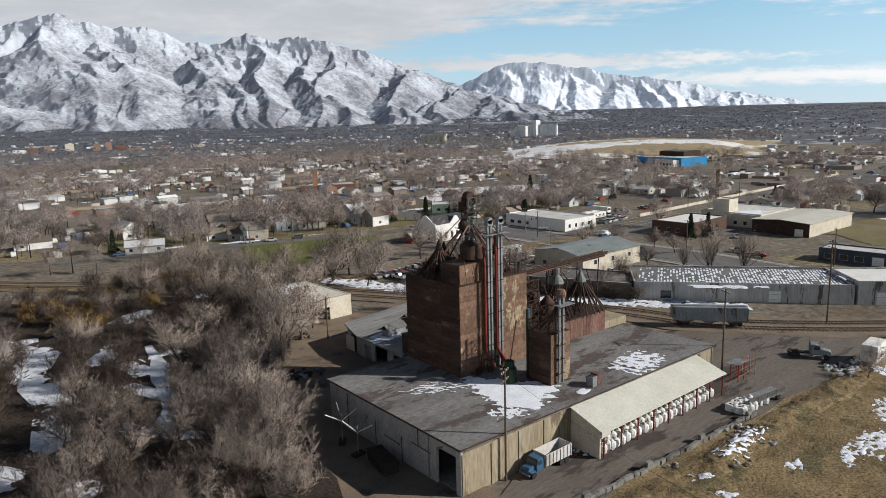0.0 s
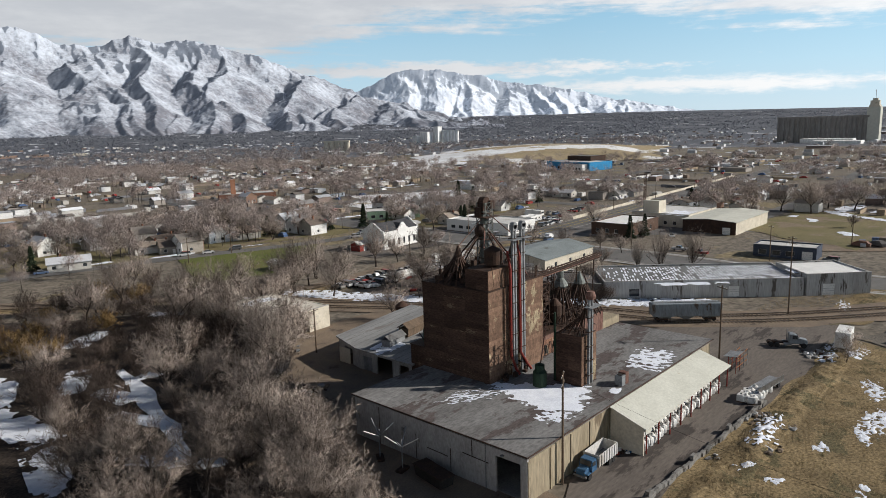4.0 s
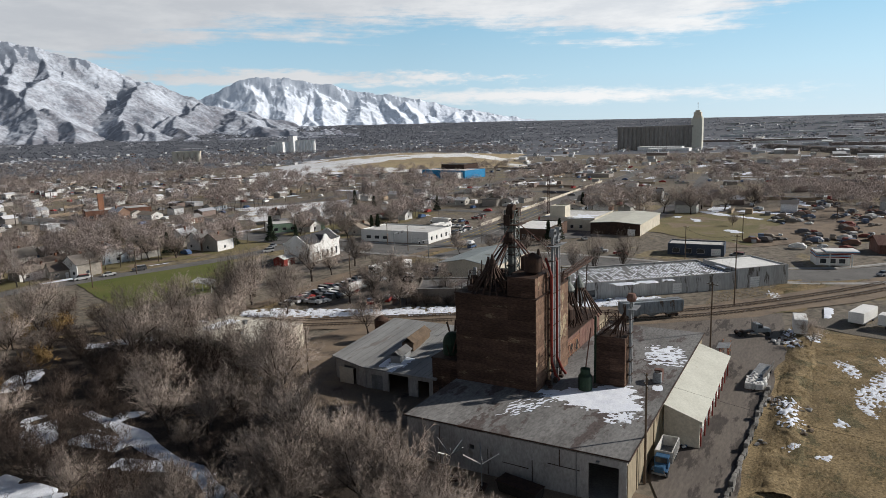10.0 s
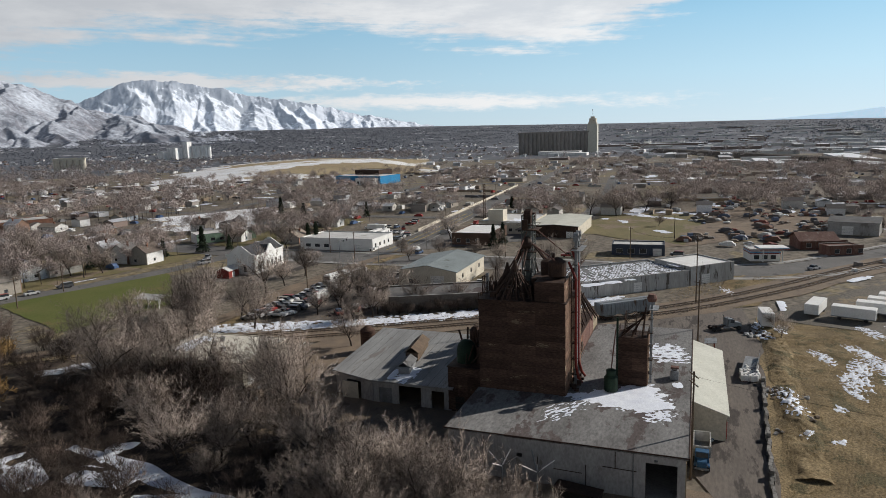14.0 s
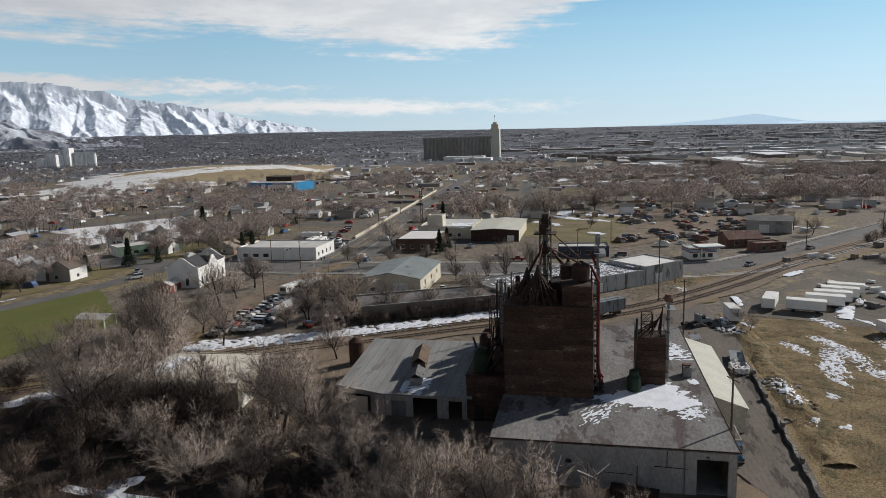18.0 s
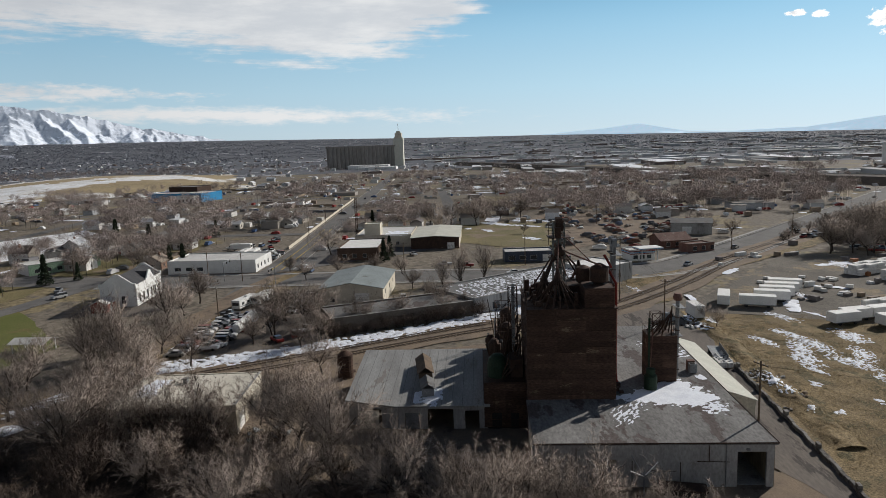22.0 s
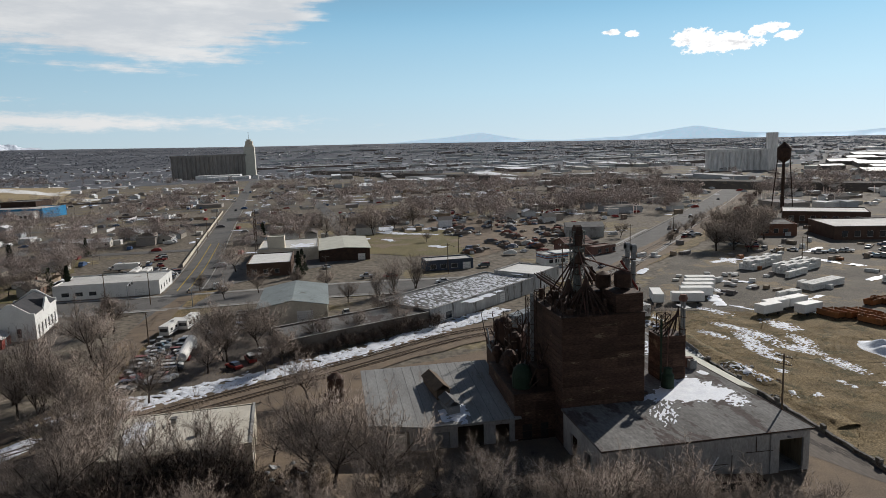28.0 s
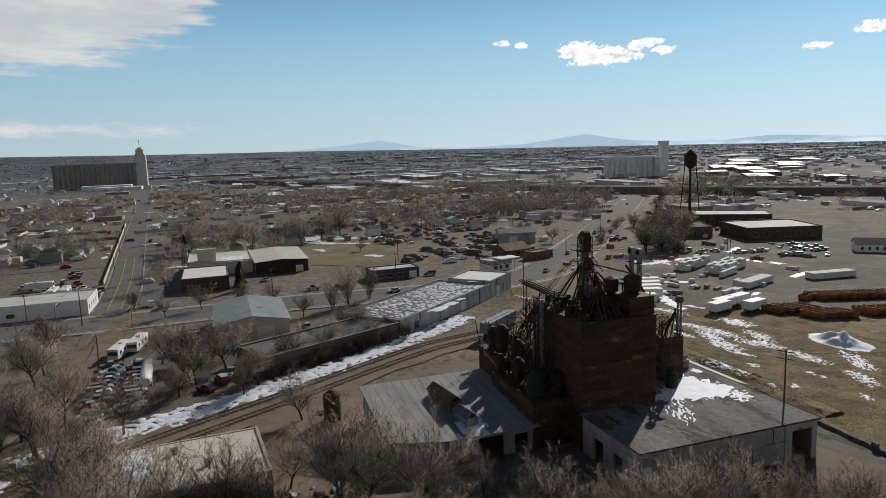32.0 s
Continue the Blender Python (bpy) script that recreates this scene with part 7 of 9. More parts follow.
hs = [(100, 257, -18), (62, 258, -18), (124, 266, -18), (108, 298, -18)]
HOUSES = []
for i, (w, d, h, rise, label) in enumerate(((9, 7.5, 2.9, 2.2, "small timber house with steep gabled roof"), (13, 8, 2.8, 1.6, "low family house with shallow gabled roof"), (8, 9, 4.6, 2.6, "two-storey timber house with gabled roof"))):
    o = house("house", w, d, h, rise, label)
    o.matrix_basis = pose(*hs[i][:2], ground_z(*hs[i][:2]), 0, 0, hs[i][2])
    HOUSES.append(o)
placed = [(p[0], p[1]) for p in hs]
for bx in range(205, 560, 17):
    for by in range(-60, 420, 38):
        for side in (0, 1):
            x, y = bx + tr.uniform(-3, 3), by + side * 17 + tr.uniform(-2, 2)
            if len(placed) > 66 or (y < 105 and x > 200) or tr.random() < 0.45 or blocked(x, y, 13) or math.hypot(x, y - 60) > 420:
                continue
            placed.append((x, y))
            copy_thing(tr.choice(HOUSES), pose(x, y, ground_z(x, y), 0, 0, 90 * tr.randrange(4) + tr.uniform(-3, 3)))
for x, y, r in fan(60, 190, 300, 8, 45):
    if len(placed) < 86 and not blocked(x, y, 13) and x > 80 or (y > 262 and tr.random() < 0.6 and not blocked(x, y, 12)):
        placed.append((x, y))
        copy_thing(tr.choice(HOUSES), pose(x, y, ground_z(x, y), 0, 0, 90 * tr.randrange(4) + tr.uniform(-8, 8)))


M["shedroof"] = palette("pale_shed_roofs", [(0.66, 0.67, 0.68), (0.42, 0.42, 0.42), (0.8, 0.81, 0.83), (0.24, 0.24, 0.25), (0.55, 0.54, 0.5), (0.82, 0.83, 0.85)], 0.7, True)


def far_town(name, n, r0, r1, big, label, a0=0, a1=146, flat=False, haze=False):
    """Far houses and sheds: walls in one mesh and roofs in another."""
    wv, wf, rv, rf = [], [], [], []
    for x, y, r in fan(n, r0, r1, a0, a1):
        if r < 1300 and blocked(x, y, 10):
            continue
        w, d, h = tr.uniform(8, 14) * big, tr.uniform(7, 10) * big, tr.uniform(2.8, 4.5) * (0.6 + 0.4 * big)
        if tr.random() < 0.07:
            w, d = w * tr.uniform(2, 4), d * tr.uniform(1.6, 3)
        rise = tr.choice((0.15, 1.6, 2.2)) * big if w < 20 * big else 0.2
        if flat:
            w, d, h, rise = w * tr.uniform(1.2, 3.5), d * 0.9, tr.uniform(4, 6.5), 0.2
        if tr.random() < 0.5:
            w, d = d, w
        z = ground_z(x, y) - 0.5
        k = len(wv)
        x0, x1, y0, y1, z1 = x - w / 2, x + w / 2, y - d / 2, y + d / 2, z + h + 0.5
        wv += [(x0, y0, z), (x1, y0, z), (x1, y1, z), (x0, y1, z), (x0, y0, z1), (x1, y0, z1), (x1, y1, z1), (x0, y1, z1)]
        wf += [(k, k + 1, k + 5, k + 4), (k + 1, k + 2, k + 6, k + 5), (k + 2, k + 3, k + 7, k + 6), (k + 3, k, k + 4, k + 7)]
        k = len(rv)
        o, t = 0.4, z1 + 0.05
        if w > d:
            m0, m1 = (x0 - o, y, t + rise), (x1 + o, y, t + rise)
            rv += [(x0 - o, y0 - o, t), (x1 + o, y0 - o, t), m1, m0, (x1 + o, y1 + o, t), (x0 - o, y1 + o, t)]
        else:
            m0, m1 = (x, y1 + o, t + rise), (x, y0 - o, t + rise)
            rv += [(x0 - o, y1 + o, t), (x0 - o, y0 - o, t), m1, m0, (x1 + o, y0 - o, t), (x1 + o, y1 + o, t)]
        rf += [(k, k + 1, k + 2, k + 3), (k + 3, k + 2, k + 4, k + 5)]
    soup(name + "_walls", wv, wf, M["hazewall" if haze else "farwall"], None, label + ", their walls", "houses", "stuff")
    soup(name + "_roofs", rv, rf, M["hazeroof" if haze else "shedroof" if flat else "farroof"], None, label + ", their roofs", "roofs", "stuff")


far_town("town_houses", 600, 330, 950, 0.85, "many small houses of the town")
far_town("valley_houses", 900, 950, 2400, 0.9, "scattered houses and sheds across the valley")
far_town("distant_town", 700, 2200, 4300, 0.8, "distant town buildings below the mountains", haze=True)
far_town("industrial_sheds", 400, 720, 3600, 2.3, "long pale industrial sheds", 84, 146, True)


# brick blocks of the town centre, far off; haze is mixed into the orange brick
for px, w, h, mname in ((8.2, 26, 20, "brick"), (9.2, 18, 26, "orangebrick"), (10.6, 22, 36, "creamwall"), (12.4, 20, 30, "orangebrick"), (13.2, 16, 38, "orangebrick"), (14.0, 30, 18, "brick"), (15.0, 44, 12, "orangebrick"), (17.0, 40, 11, "orangebrick"), (7.4, 30, 14, "whitesilo"), (19.5, 36, 9, "creamwall")):
    M.setdefault("orangebrick", mat("hazed_orange_brick", (0.3, 0.2, 0.15), (0.24, 0.165, 0.13), 0.9, 0, 0.05, 0.8, 0.1))
    d = 2050
    x, y = d * math.sin(radians(px)), d * math.cos(radians(px))
    w, h = w * 0.75, h * 0.55
    building("town_centre_block", (x - w * 0.6, y), (x + w * 0.6, y - w * 0.25), w, h, M[mname], M["offwhite"], "far brick office block of the town centre", "office block", row(0, 2, 8, int(w / 9), 4, 4, 3), group="town centre blocks")


# ---- snow ----
def snow_patch(name, cx, cy, rx, ry, rot, base, label, cell=0.35, seed=0.0, thr=0.0, freq=0.35, deep=0.1, parent=None, stretch=1.0, triangle=None):
    """Old snow with a ragged, broken rim, lying on a surface whose height is base(x, y)."""
    c, s = math.cos(radians(rot)), math.sin(radians(rot))
    nx, ny = int(2 * rx / cell), int(2 * ry / cell)
    depth = np.zeros((nx + 1, ny + 1))
    pos = {}
    for i in range(nx + 1):
        for j in range(ny + 1):
            u, v = -rx + i * cell, -ry + j * cell
            r = math.hypot(u / rx, v / ry)
            n = noise.fractal((u * freq + seed, v * freq * stretch - seed, seed * 2.3), 0.9, 2.1, 5)
            depth[i, j] = n * 0.95 + 0.5 * (1 - r * r) - thr
            if triangle:
                px, py = cx + u * c - v * s, cy + u * s + v * c
                inside = -max(((bx - ax) * (py - ay) - (by - ay) * (px - ax)) / math.hypot(bx - ax, by - ay) for (ax, ay), (bx, by) in zip(triangle, triangle[1:] + triangle[:1]))
                depth[i, j] = n * 0.5 + 0.3 * inside + 0.2
            pos[i, j] = (cx + u * c - v * s, cy + u * s + v * c)
    bm, made = bmesh.new(), {}

    def vert(p, q=None):
        """A grid point, or the place between two of them where the snow thins out to nothing."""
        key = (p, q) if q is None or p < q else (q, p)
        if key not in made:
            x, y = pos[p]
            d = depth[p]
            if q:
                k = depth[p] / (depth[p] - depth[q])
                x, y, d = x + (pos[q][0] - x) * k, y + (pos[q][1] - y) * k, 0.0
            made[key] = bm.verts.new((x, y, base(x, y) + max(0.004, min(deep, d * deep * 2.2))))
        return made[key]

    for i in range(nx):
        for j in range(ny):
            ring = [(i, j), (i + 1, j), (i + 1, j + 1), (i, j + 1)]
            loop = []
            for p, q in zip(ring, ring[1:] + ring[:1]):
                if depth[p] > 0:
                    loop.append(vert(p))
                if (depth[p] > 0) != (depth[q] > 0):
                    loop.append(vert(p, q))
            if len(loop) > 2:
                bm.faces.new(loop)
    for f in bm.faces:
        f.smooth = True
    return tagged(part(name, bm, M["snow"]), label, "snow", kind="stuff")


def on_ground(x, y):
    return ground_z(x, y) + 0.06


def roof_w(x, y):
    return 6.06 - (x - 45.7) * 0.0112


def on_bank(x, y):
    """Height of the rough bank beside the barrier wall."""
    k = (y - 37.2 + (x - 56) * 0.02) / 0.42
    if not (0 < k < 12 and 56 < x < 128):
        return on_ground(x, y)
    return ground_z(x, y) + 0.12 + math.sin(math.pi * k / 12) * max(0.05, 0.45 + 0.75 * noise.noise((x * 0.13, k * 0.1, 5.0)) + 0.35 * noise.noise((x * 0.9, k * 0.6, 2.0)))


snow_patch("roof_snow", 61.9, 63.0, 8.4, 4.9, -56, roof_w, "bright snow left on the flat warehouse roof", 0.15, 3.1, -0.16, 0.7, 0.04, stretch=1.4, triangle=((61, 71.4), (68.2, 60.0), (57.0, 55.6)))
snow_patch("roof_snow", 57.8, 58.0, 3.4, 2.2, -10, roof_w, "broken snow at the edge of the big patch", 0.12, 6.6, 0.25, 1.4, 0.03)
snow_patch("roof_snow", 85.3, 58.0, 5.4, 3.4, 12, roof_w, "broken snow on the warehouse roof", 0.12, 8.4, 0.1, 1.3, 0.03)
snow_patch("roof_snow", 70.2, 56.2, 1.6, 0.9, 20, lambda x, y: 5.8, "small patch of snow on the roof", 0.15, 1.9, 0.1, 0.6, 0.05)
snow_patch("roof_snow", 55.5, 70.5, 5.5, 2.2, -30, lambda x, y: 6.06, "thin melting snow in streaks on the roof", 0.12, 5.5, 0.42, 1.1, 0.02, stretch=3.0)
for k in range(9):
    t = (k + 0.5) / 9
    snow_patch("verge_snow", 92 + 52 * t - 5 * math.sin(t * 3.1), 158 - 92 * t + 6.5, 9.5, 3.9, -60 + 8 * t, on_ground, "strip of old snow beside the railway", 0.3, 10.7 + k * 3.3, 0.06, 0.7, 0.15)
for x, y, rx, ry, seed in ((85, 40.0, 3.8, 2.2, 1), (78, 38.8, 3.0, 1.7, 2), (81.5, 39.2, 3.0, 1.6, 23), (118.5, 40.4, 4.5, 1.8, 24), (126, 40.8, 4.0, 1.5, 25), (70, 38.4, 2.0, 1.0, 26), (104, 22, 7, 2.6, 27), (97, 16, 6, 2.2, 28), (112, 24, 5, 1.8, 29), (81, 32.5, 2.0, 1.0, 3), (94, 28, 5.5, 2.6, 4), (69, 34.5, 1.4, 1.0, 5), (119, 40, 3.0, 1.4, 6), (101, 26, 7, 2.4, 7), (92, 20, 6, 2.5, 8), (81, 19, 6, 2.2, 9), (67, 20, 5, 2.0, 10), (107, 31, 5, 1.6, 11), (124, 36.5, 4, 1.6, 12), (75, 12, 7, 2.2, 13), (110, 12, 6, 3, 14), (60, 28, 2, 0.8, 15), (126, 19, 6, 2, 16), (148, 4, 5, 1.5, 17), (176, 48, 6, 2, 18), (160, 46, 5, 1.5, 19), (193, -28, 7, 2, 20), (88, 29, 3, 1, 21), (72, 26, 2.2, 0.8, 22)):
    snow_patch("field_snow", x, y, rx, ry, seed * 37 % 60 - 30, on_bank, "ragged patch of old snow on dry grass", 0.2, seed * 5.7, 0.36 if y > 37 else 0.27, 1.2, 0.1, stretch=1.6)
for k, (x, y, rx, ry, rot) in enumerate(((14, 158, 8, 5, 80), (17, 146, 9, 3.6, 70), (15, 128, 11, 3.2, 95), (13, 108, 8, 2.6, 80), (28, 140, 7, 2.6, 60), (30, 126, 7, 2.2, 100), (29, 112, 8, 1.7, 110), (24, 98, 9, 1.6, 125), (40, 166, 6, 3, 40), (36, 132, 4, 2, 10), (-4, 140, 6, 4, 0), (2, 96, 6, 5, 30), (64, 170, 8, 2.8, 140), (78, 169, 9, 2.6, 150), (-8, 178, 8, 4, 10), (10, 84, 6, 3, 30))):
    snow_patch("creek_snow", x, y, rx, ry, rot, lambda a, b: ground_z(a, b) + 0.05, "snow along the creek bed under the trees", 0.3, 40 + k * 2.9, -0.12, 0.3, 0.15)
long_m = plan((133.6, 92.5), (164, 55.5))
v, f = [], []
for k in range(62):
    u0, end = 1.0 + k * 0.74, 0.8
    while end < 17.2:
        start = end + tr.uniform(0.2, 1.3 - 0.012 * k)
        end = min(17.4, start + tr.uniform(0.8, 3.6))
        if tr.random() < 0.3 - 0.003 * k or end - start < 0.5:
            continue
        n, base_i, w = 6, len(v), tr.uniform(0.17, 0.33)
        for i in range(n + 1):
            d = start + (end - start) * i / n
            half = w * (0.35 if i in (0, n) else tr.uniform(0.7, 1.15))
            for sgn in (-1, 1):
                v.append(tuple(long_m @ Vector((u0 + d * 0.12 + sgn * half, d, 4.03))))
        f += [(base_i + 2 * i, base_i + 2 * i + 1, base_i + 2 * i + 3, base_i + 2 * i + 2) for i in range(n)]
soup("roof_snow_streaks", v, f, M["snow"], None, "thin streaks of snow held between the roof ribs", "snow", "stuff")
for c, rx, ry, rot, z in (((146, 76), 9, 2.2, -50, 4.0 - 0.3), ((164, 68.5), 11, 4.2, -50.6, 4.0 - 0.32), ((172, 57), 5, 3.6, -46, 5.0 - 0.4), ((263, 128), 8, 5, 0, 5.2 - 0.9)):
    snow_patch("roof_snow", *c, rx, ry, rot, lambda a, b, z=z: z, "snow lying on a flat roof", 0.4, c[0], -0.1, 0.3, 0.12)
snow_patch("roof_snow", 70, 146, 5, 2.2, 4, lambda a, b: ground_z(62.5, 129) + 4.81, "snow along the rear of the pale roof", 0.3, 33.0, 0.0, 0.4, 0.1)
snow_patch("roof_snow", 66.2, 99.4, 3.2, 2.4, 0, lambda a, b: 4.06 + (a - 63.3) * 0.078, "snow drifted beside the roof monitor", 0.2, 71.0, -0.05, 0.5, 0.12)
for i in range(130):
    x, y = tr.uniform(210, 800), tr.uniform(-80, 420)
    if not blocked(x, y, 10):
        snow_patch("garden_snow", x, y, tr.uniform(4, 9 + x * 0.02), tr.uniform(2, 3 + x * 0.006), tr.choice((0, 90)) + tr.uniform(-8, 8), lambda a, b: ground_z(a, b) + 0.12, "patch of old snow in the shade of a garden", 0.9, 100 + i * 1.7, 0.05, 0.15, 0.25)

for x, y, rx, ry, rot in ((331, 82, 12, 3.5, 40), (342, 60, 14, 5, 70), (320, 67, 9, 3, 60), (272, 68, 6, 2.5, 30), (304, 87, 6, 2, 20), (137, 12, 7, 2.2, -20), (128, 10, 4, 1.2, 20), (194, -31, 11, 2.4, -80), (146, 34, 5, 1.2, 0), (158, -8, 6, 1.6, 60), (176, -60, 9, 2, 20), (150, -52, 7, 1.6, -70), (204, -72, 8, 1.8, -60), (132, -14, 5, 1.2, -70), (184, 10, 6, 1.5, -40), (120, -4, 6, 2, 10), (102, 252, 8, 1.6, -16), (74, 262, 10, 2, -14), (130, 246, 7, 1.2, -16)):
    snow_patch("lot_snow", x, y, rx, ry, rot, lambda a, b: ground_z(a, b) + 0.1, "strip of old snow lying on the grass lot", 0.5, x * 0.37, -0.05, 0.25, 0.15)

v, f = [], []
for x, y, r in fan(2600, 300, 2300):
    if (r < 1300 and blocked(x, y, 7)) or noise.noise((x * 0.005, y * 0.005, 9.1)) < -0.02:
        continue
    rx, ry, a, k = tr.uniform(2.5, 6) * (0.6 + r / 900), tr.uniform(1.2, 3) * (0.6 + r / 900), tr.uniform(-0.2, 0.2) + tr.choice((0, 1.57)), len(v)
    v.append((x, y, ground_z(x, y) + 0.32))
    for i in range(14):
        b = i * 2 * math.pi / 14
        q = 0.7 + 0.6 * noise.noise((x + 2 * math.cos(b), y + 2 * math.sin(b), 1.0))
        u, w = rx * q * math.cos(b), ry * q * math.sin(b)
        px, py = x + u * math.cos(a) - w * math.sin(a), y + u * math.sin(a) + w * math.cos(a)
        v.append((px, py, ground_z(px, py) + 0.1))
        f.append((k, k + 1 + i, k + 1 + (i + 1) % 14))
soup("town_snow", v, f, M["snow"], None, "old snow left in yards and fields of the valley", "snow", "stuff")

mound = thing("snow_mound", pose(86, 4, ground_z(86, 4)), "dirty heap of ploughed snow at the lot's edge", "snow heap")
bm = bmesh.new()
bmesh.ops.create_grid(bm, x_segments=40, y_segments=30, size=1)
for v in bm.verts:
    x, y = v.co.x * 8, v.co.y * 5
    v.co = (x, y, max(-0.1, 2.4 * math.exp(-(x * x / 22 + y * y / 8)) * (1 + 0.5 * noise.noise((x * 0.5, y * 0.5, 2))) - 0.12))
part("heap", bm, M["snow"], mound)


# ---- vehicles ----
def extrude_side(profile, half, taper=0.0, bevel=0.0):
    """A body from its side outline, narrowing a little towards the top."""
    bm = bmesh.new()
    top = max(z for _, z in profile)
    sides = []
    for s in (-1, 1):
        sides.append([bm.verts.new((x, s * (half - taper * z / top), z)) for x, z in profile])
    bm.faces.new(sides[0])
    bm.faces.new(sides[1][::-1])
    n = len(profile)
    for i in range(n):
        bm.faces.new((sides[0][i], sides[1][i], sides[1][(i + 1) % n], sides[0][(i + 1) % n]))
    bmesh.ops.recalc_face_normals(bm, faces=bm.faces[:])
    if bevel:
        bmesh.ops.bevel(bm, geom=bm.edges[:], offset=bevel, segments=2, affect="EDGES")
    return bm


def wheel(parent, x, y, r, w):
    bm = bmesh.new()
    tube(bm, (0, -w / 2, 0), (0, w / 2, 0), r, n=12)
    tyre = part("wheel", bm, M["black"], parent)
    tyre.matrix_basis = pose(x, y, r)
    return tyre


def make_car(m, label, kind):
    c = thing("car", m, label, "car", "parked cars")
    if kind == "sedan":
        body = [(-2.2, 0.3), (2.2, 0.3), (2.25, 0.62), (1.95, 0.82), (0.95, 0.92), (-1.4, 0.95), (-2.15, 0.9), (-2.25, 0.6)]
        top = [(1.0, 0.9), (0.35, 1.4), (-0.95, 1.42), (-1.65, 0.93)]
    elif kind == "van":
        body = [(-2.3, 0.3), (2.3, 0.3), (2.35, 0.7), (2.0, 1.0), (1.3, 1.05), (-2.3, 1.1)]
        top = [(1.4, 1.04), (0.7, 1.72), (-2.15, 1.76), (-2.28, 1.08)]
    else:
        body = [(-2.6, 0.4), (2.6, 0.4), (2.65, 0.85), (2.4, 1.05), (1.2, 1.1), (-2.6, 1.12)]
        top = [(1.2, 1.08), (0.7, 1.72), (-0.5, 1.75), (-0.8, 1.1)]
    part("body", extrude_side(body, 0.88, 0.06, 0.05), M["carpaint"], c)
    part("window_band", extrude_side(top, 0.82, 0.16), M["glass"], c)
    r = [(x * 0.93 + 0.0, z + 0.02) for x, z in top[1:3]]
    part("roof_panel", boxm(min(r[0][0], r[1][0]) - 0.05, -0.66, r[0][1] - 0.01, max(r[0][0], r[1][0]), 0.66, r[0][1] + 0.05, 0.02), M["carpaint"], c)
    for x in (-1.4, 1.4):
        for y in (-0.8, 0.8):
            wheel(c, x, y, 0.32, 0.22)
    return c


def gpose(x, y, a=0.0):
    return pose(x, y, ground_z(x, y) + 0.05, 0, 0, a)


CARS = [make_car(gpose(103, 157.6, 92), "parked saloon car with dusty paint", "sedan"), make_car(gpose(106, 157.8, 88), "parked van-like family car", "van"), make_car(gpose(109, 151.6, 91), "parked pickup truck with dusty paint", "pickup")]
for i in range(30):
    x = 102 + (i // 2) * 2.55
    if i > 3:
        copy_thing(tr.choice(CARS), gpose(x + tr.uniform(-0.3, 0.3), (157.6 if i % 2 else 151.6) + tr.uniform(-0.8, 0.8), 90 + tr.choice((0, 180)) + tr.uniform(-6, 6)))
for x, y, a in ((140, 143, 80), (143, 146, 95), (147, 141, 20), (151, 142, 90), (154, 142, 92), (157, 142, 88), (160, 142, 90), (113, 138, 40), (117, 135, 20), (121, 133, 160), (152, 113, 10), (200, 152, 0), (212, 60, 80), (188, 80, 96), (196, 20, -40), (230, -8, -40), (284, -54, 142), (330, -92, -38), (430, -172, 142), (203, 96, 90), (206, 104, 92), (232, 118, 30), (104, 247, 160), (112, 244, -20), (122, 242, 158), (60, 258, -15), (166, 224, 150), (175, 230, 20),
                (230, 176, 90), (233, 176, 90), (236, 176, 90), (239, 177, 88), (242, 176, 92), (247, 178, 90), (251, 182, 0), (251, 185, 0), (251, 188, 2), (246, 196, 90), (240, 198, 92), (236, 197, 88), (262, 186, 30), (268, 192, 0), (268, 196, 4), (270, 204, 0), (262, 204, 90), (280, 190, 90), (284, 190, 92), (290, 192, 90), (229, 204, 0), (229, 208, 2), (232, 214, 90)):
    copy_thing(tr.choice(CARS), gpose(x, y, a))
for k in range(38):
    x0, y0 = tr.choice(((222, -53), (208, -60), (190, -75), (182, -88), (236, -58), (262, -50), (194, -100)))
    copy_thing(tr.choice(CARS), gpose(x0 + tr.uniform(-10, 10), y0 + tr.uniform(-7, 7), tr.choice((38, 52, 128)) + tr.uniform(-8, 8)))

# the scrapyard: too much to count
SHAPE = [(-0.5, 0.15), (0.5, 0.15), (0.5, 0.55), (0.22, 0.62), (0.08, 1.0), (-0.3, 1.0), (-0.42, 0.62), (-0.5, 0.6)]


def heap(v, f, x, y, L, W, H, a):
    """A low hull, shaped like an old car or machine, added to a joined mesh."""
    m = pose(x, y, ground_z(x, y) + 0.05, 0, 0, a)
    k = len(v)
    for s in (-0.5, 0.5):
        v += [tuple(m @ Vector((px * L, s * W, pz * H))) for px, pz in SHAPE]
    for j in range(8):
        f.append((k + j, k + (j + 1) % 8, k + 8 + (j + 1) % 8, k + 8 + j))
    for o, order in ((0, (0, 5, 6, 7)), (0, (0, 1, 4, 5)), (0, (1, 2, 3, 4)), (8, (0, 7, 6, 5)), (8, (0, 5, 4, 1)), (8, (1, 4, 3, 2))):
        f.append(tuple(k + o + q for q in order))


def crate(v, f, x, y, L, W, H, a, z=0.0):
    m = pose(x, y, ground_z(x, y) + z, 0, 0, a)
    k = len(v)
    v += [tuple(m @ Vector((sx * L / 2, sy * W / 2, sz * H))) for sz in (0, 1) for sx, sy in ((-1, -1), (1, -1), (1, 1), (-1, 1))]
    f += [tuple(k + q for q in face) for face in ((4, 5, 6, 7), (0, 1, 5, 4), (1, 2, 6, 5), (2, 3, 7, 6), (3, 0, 4, 7))]


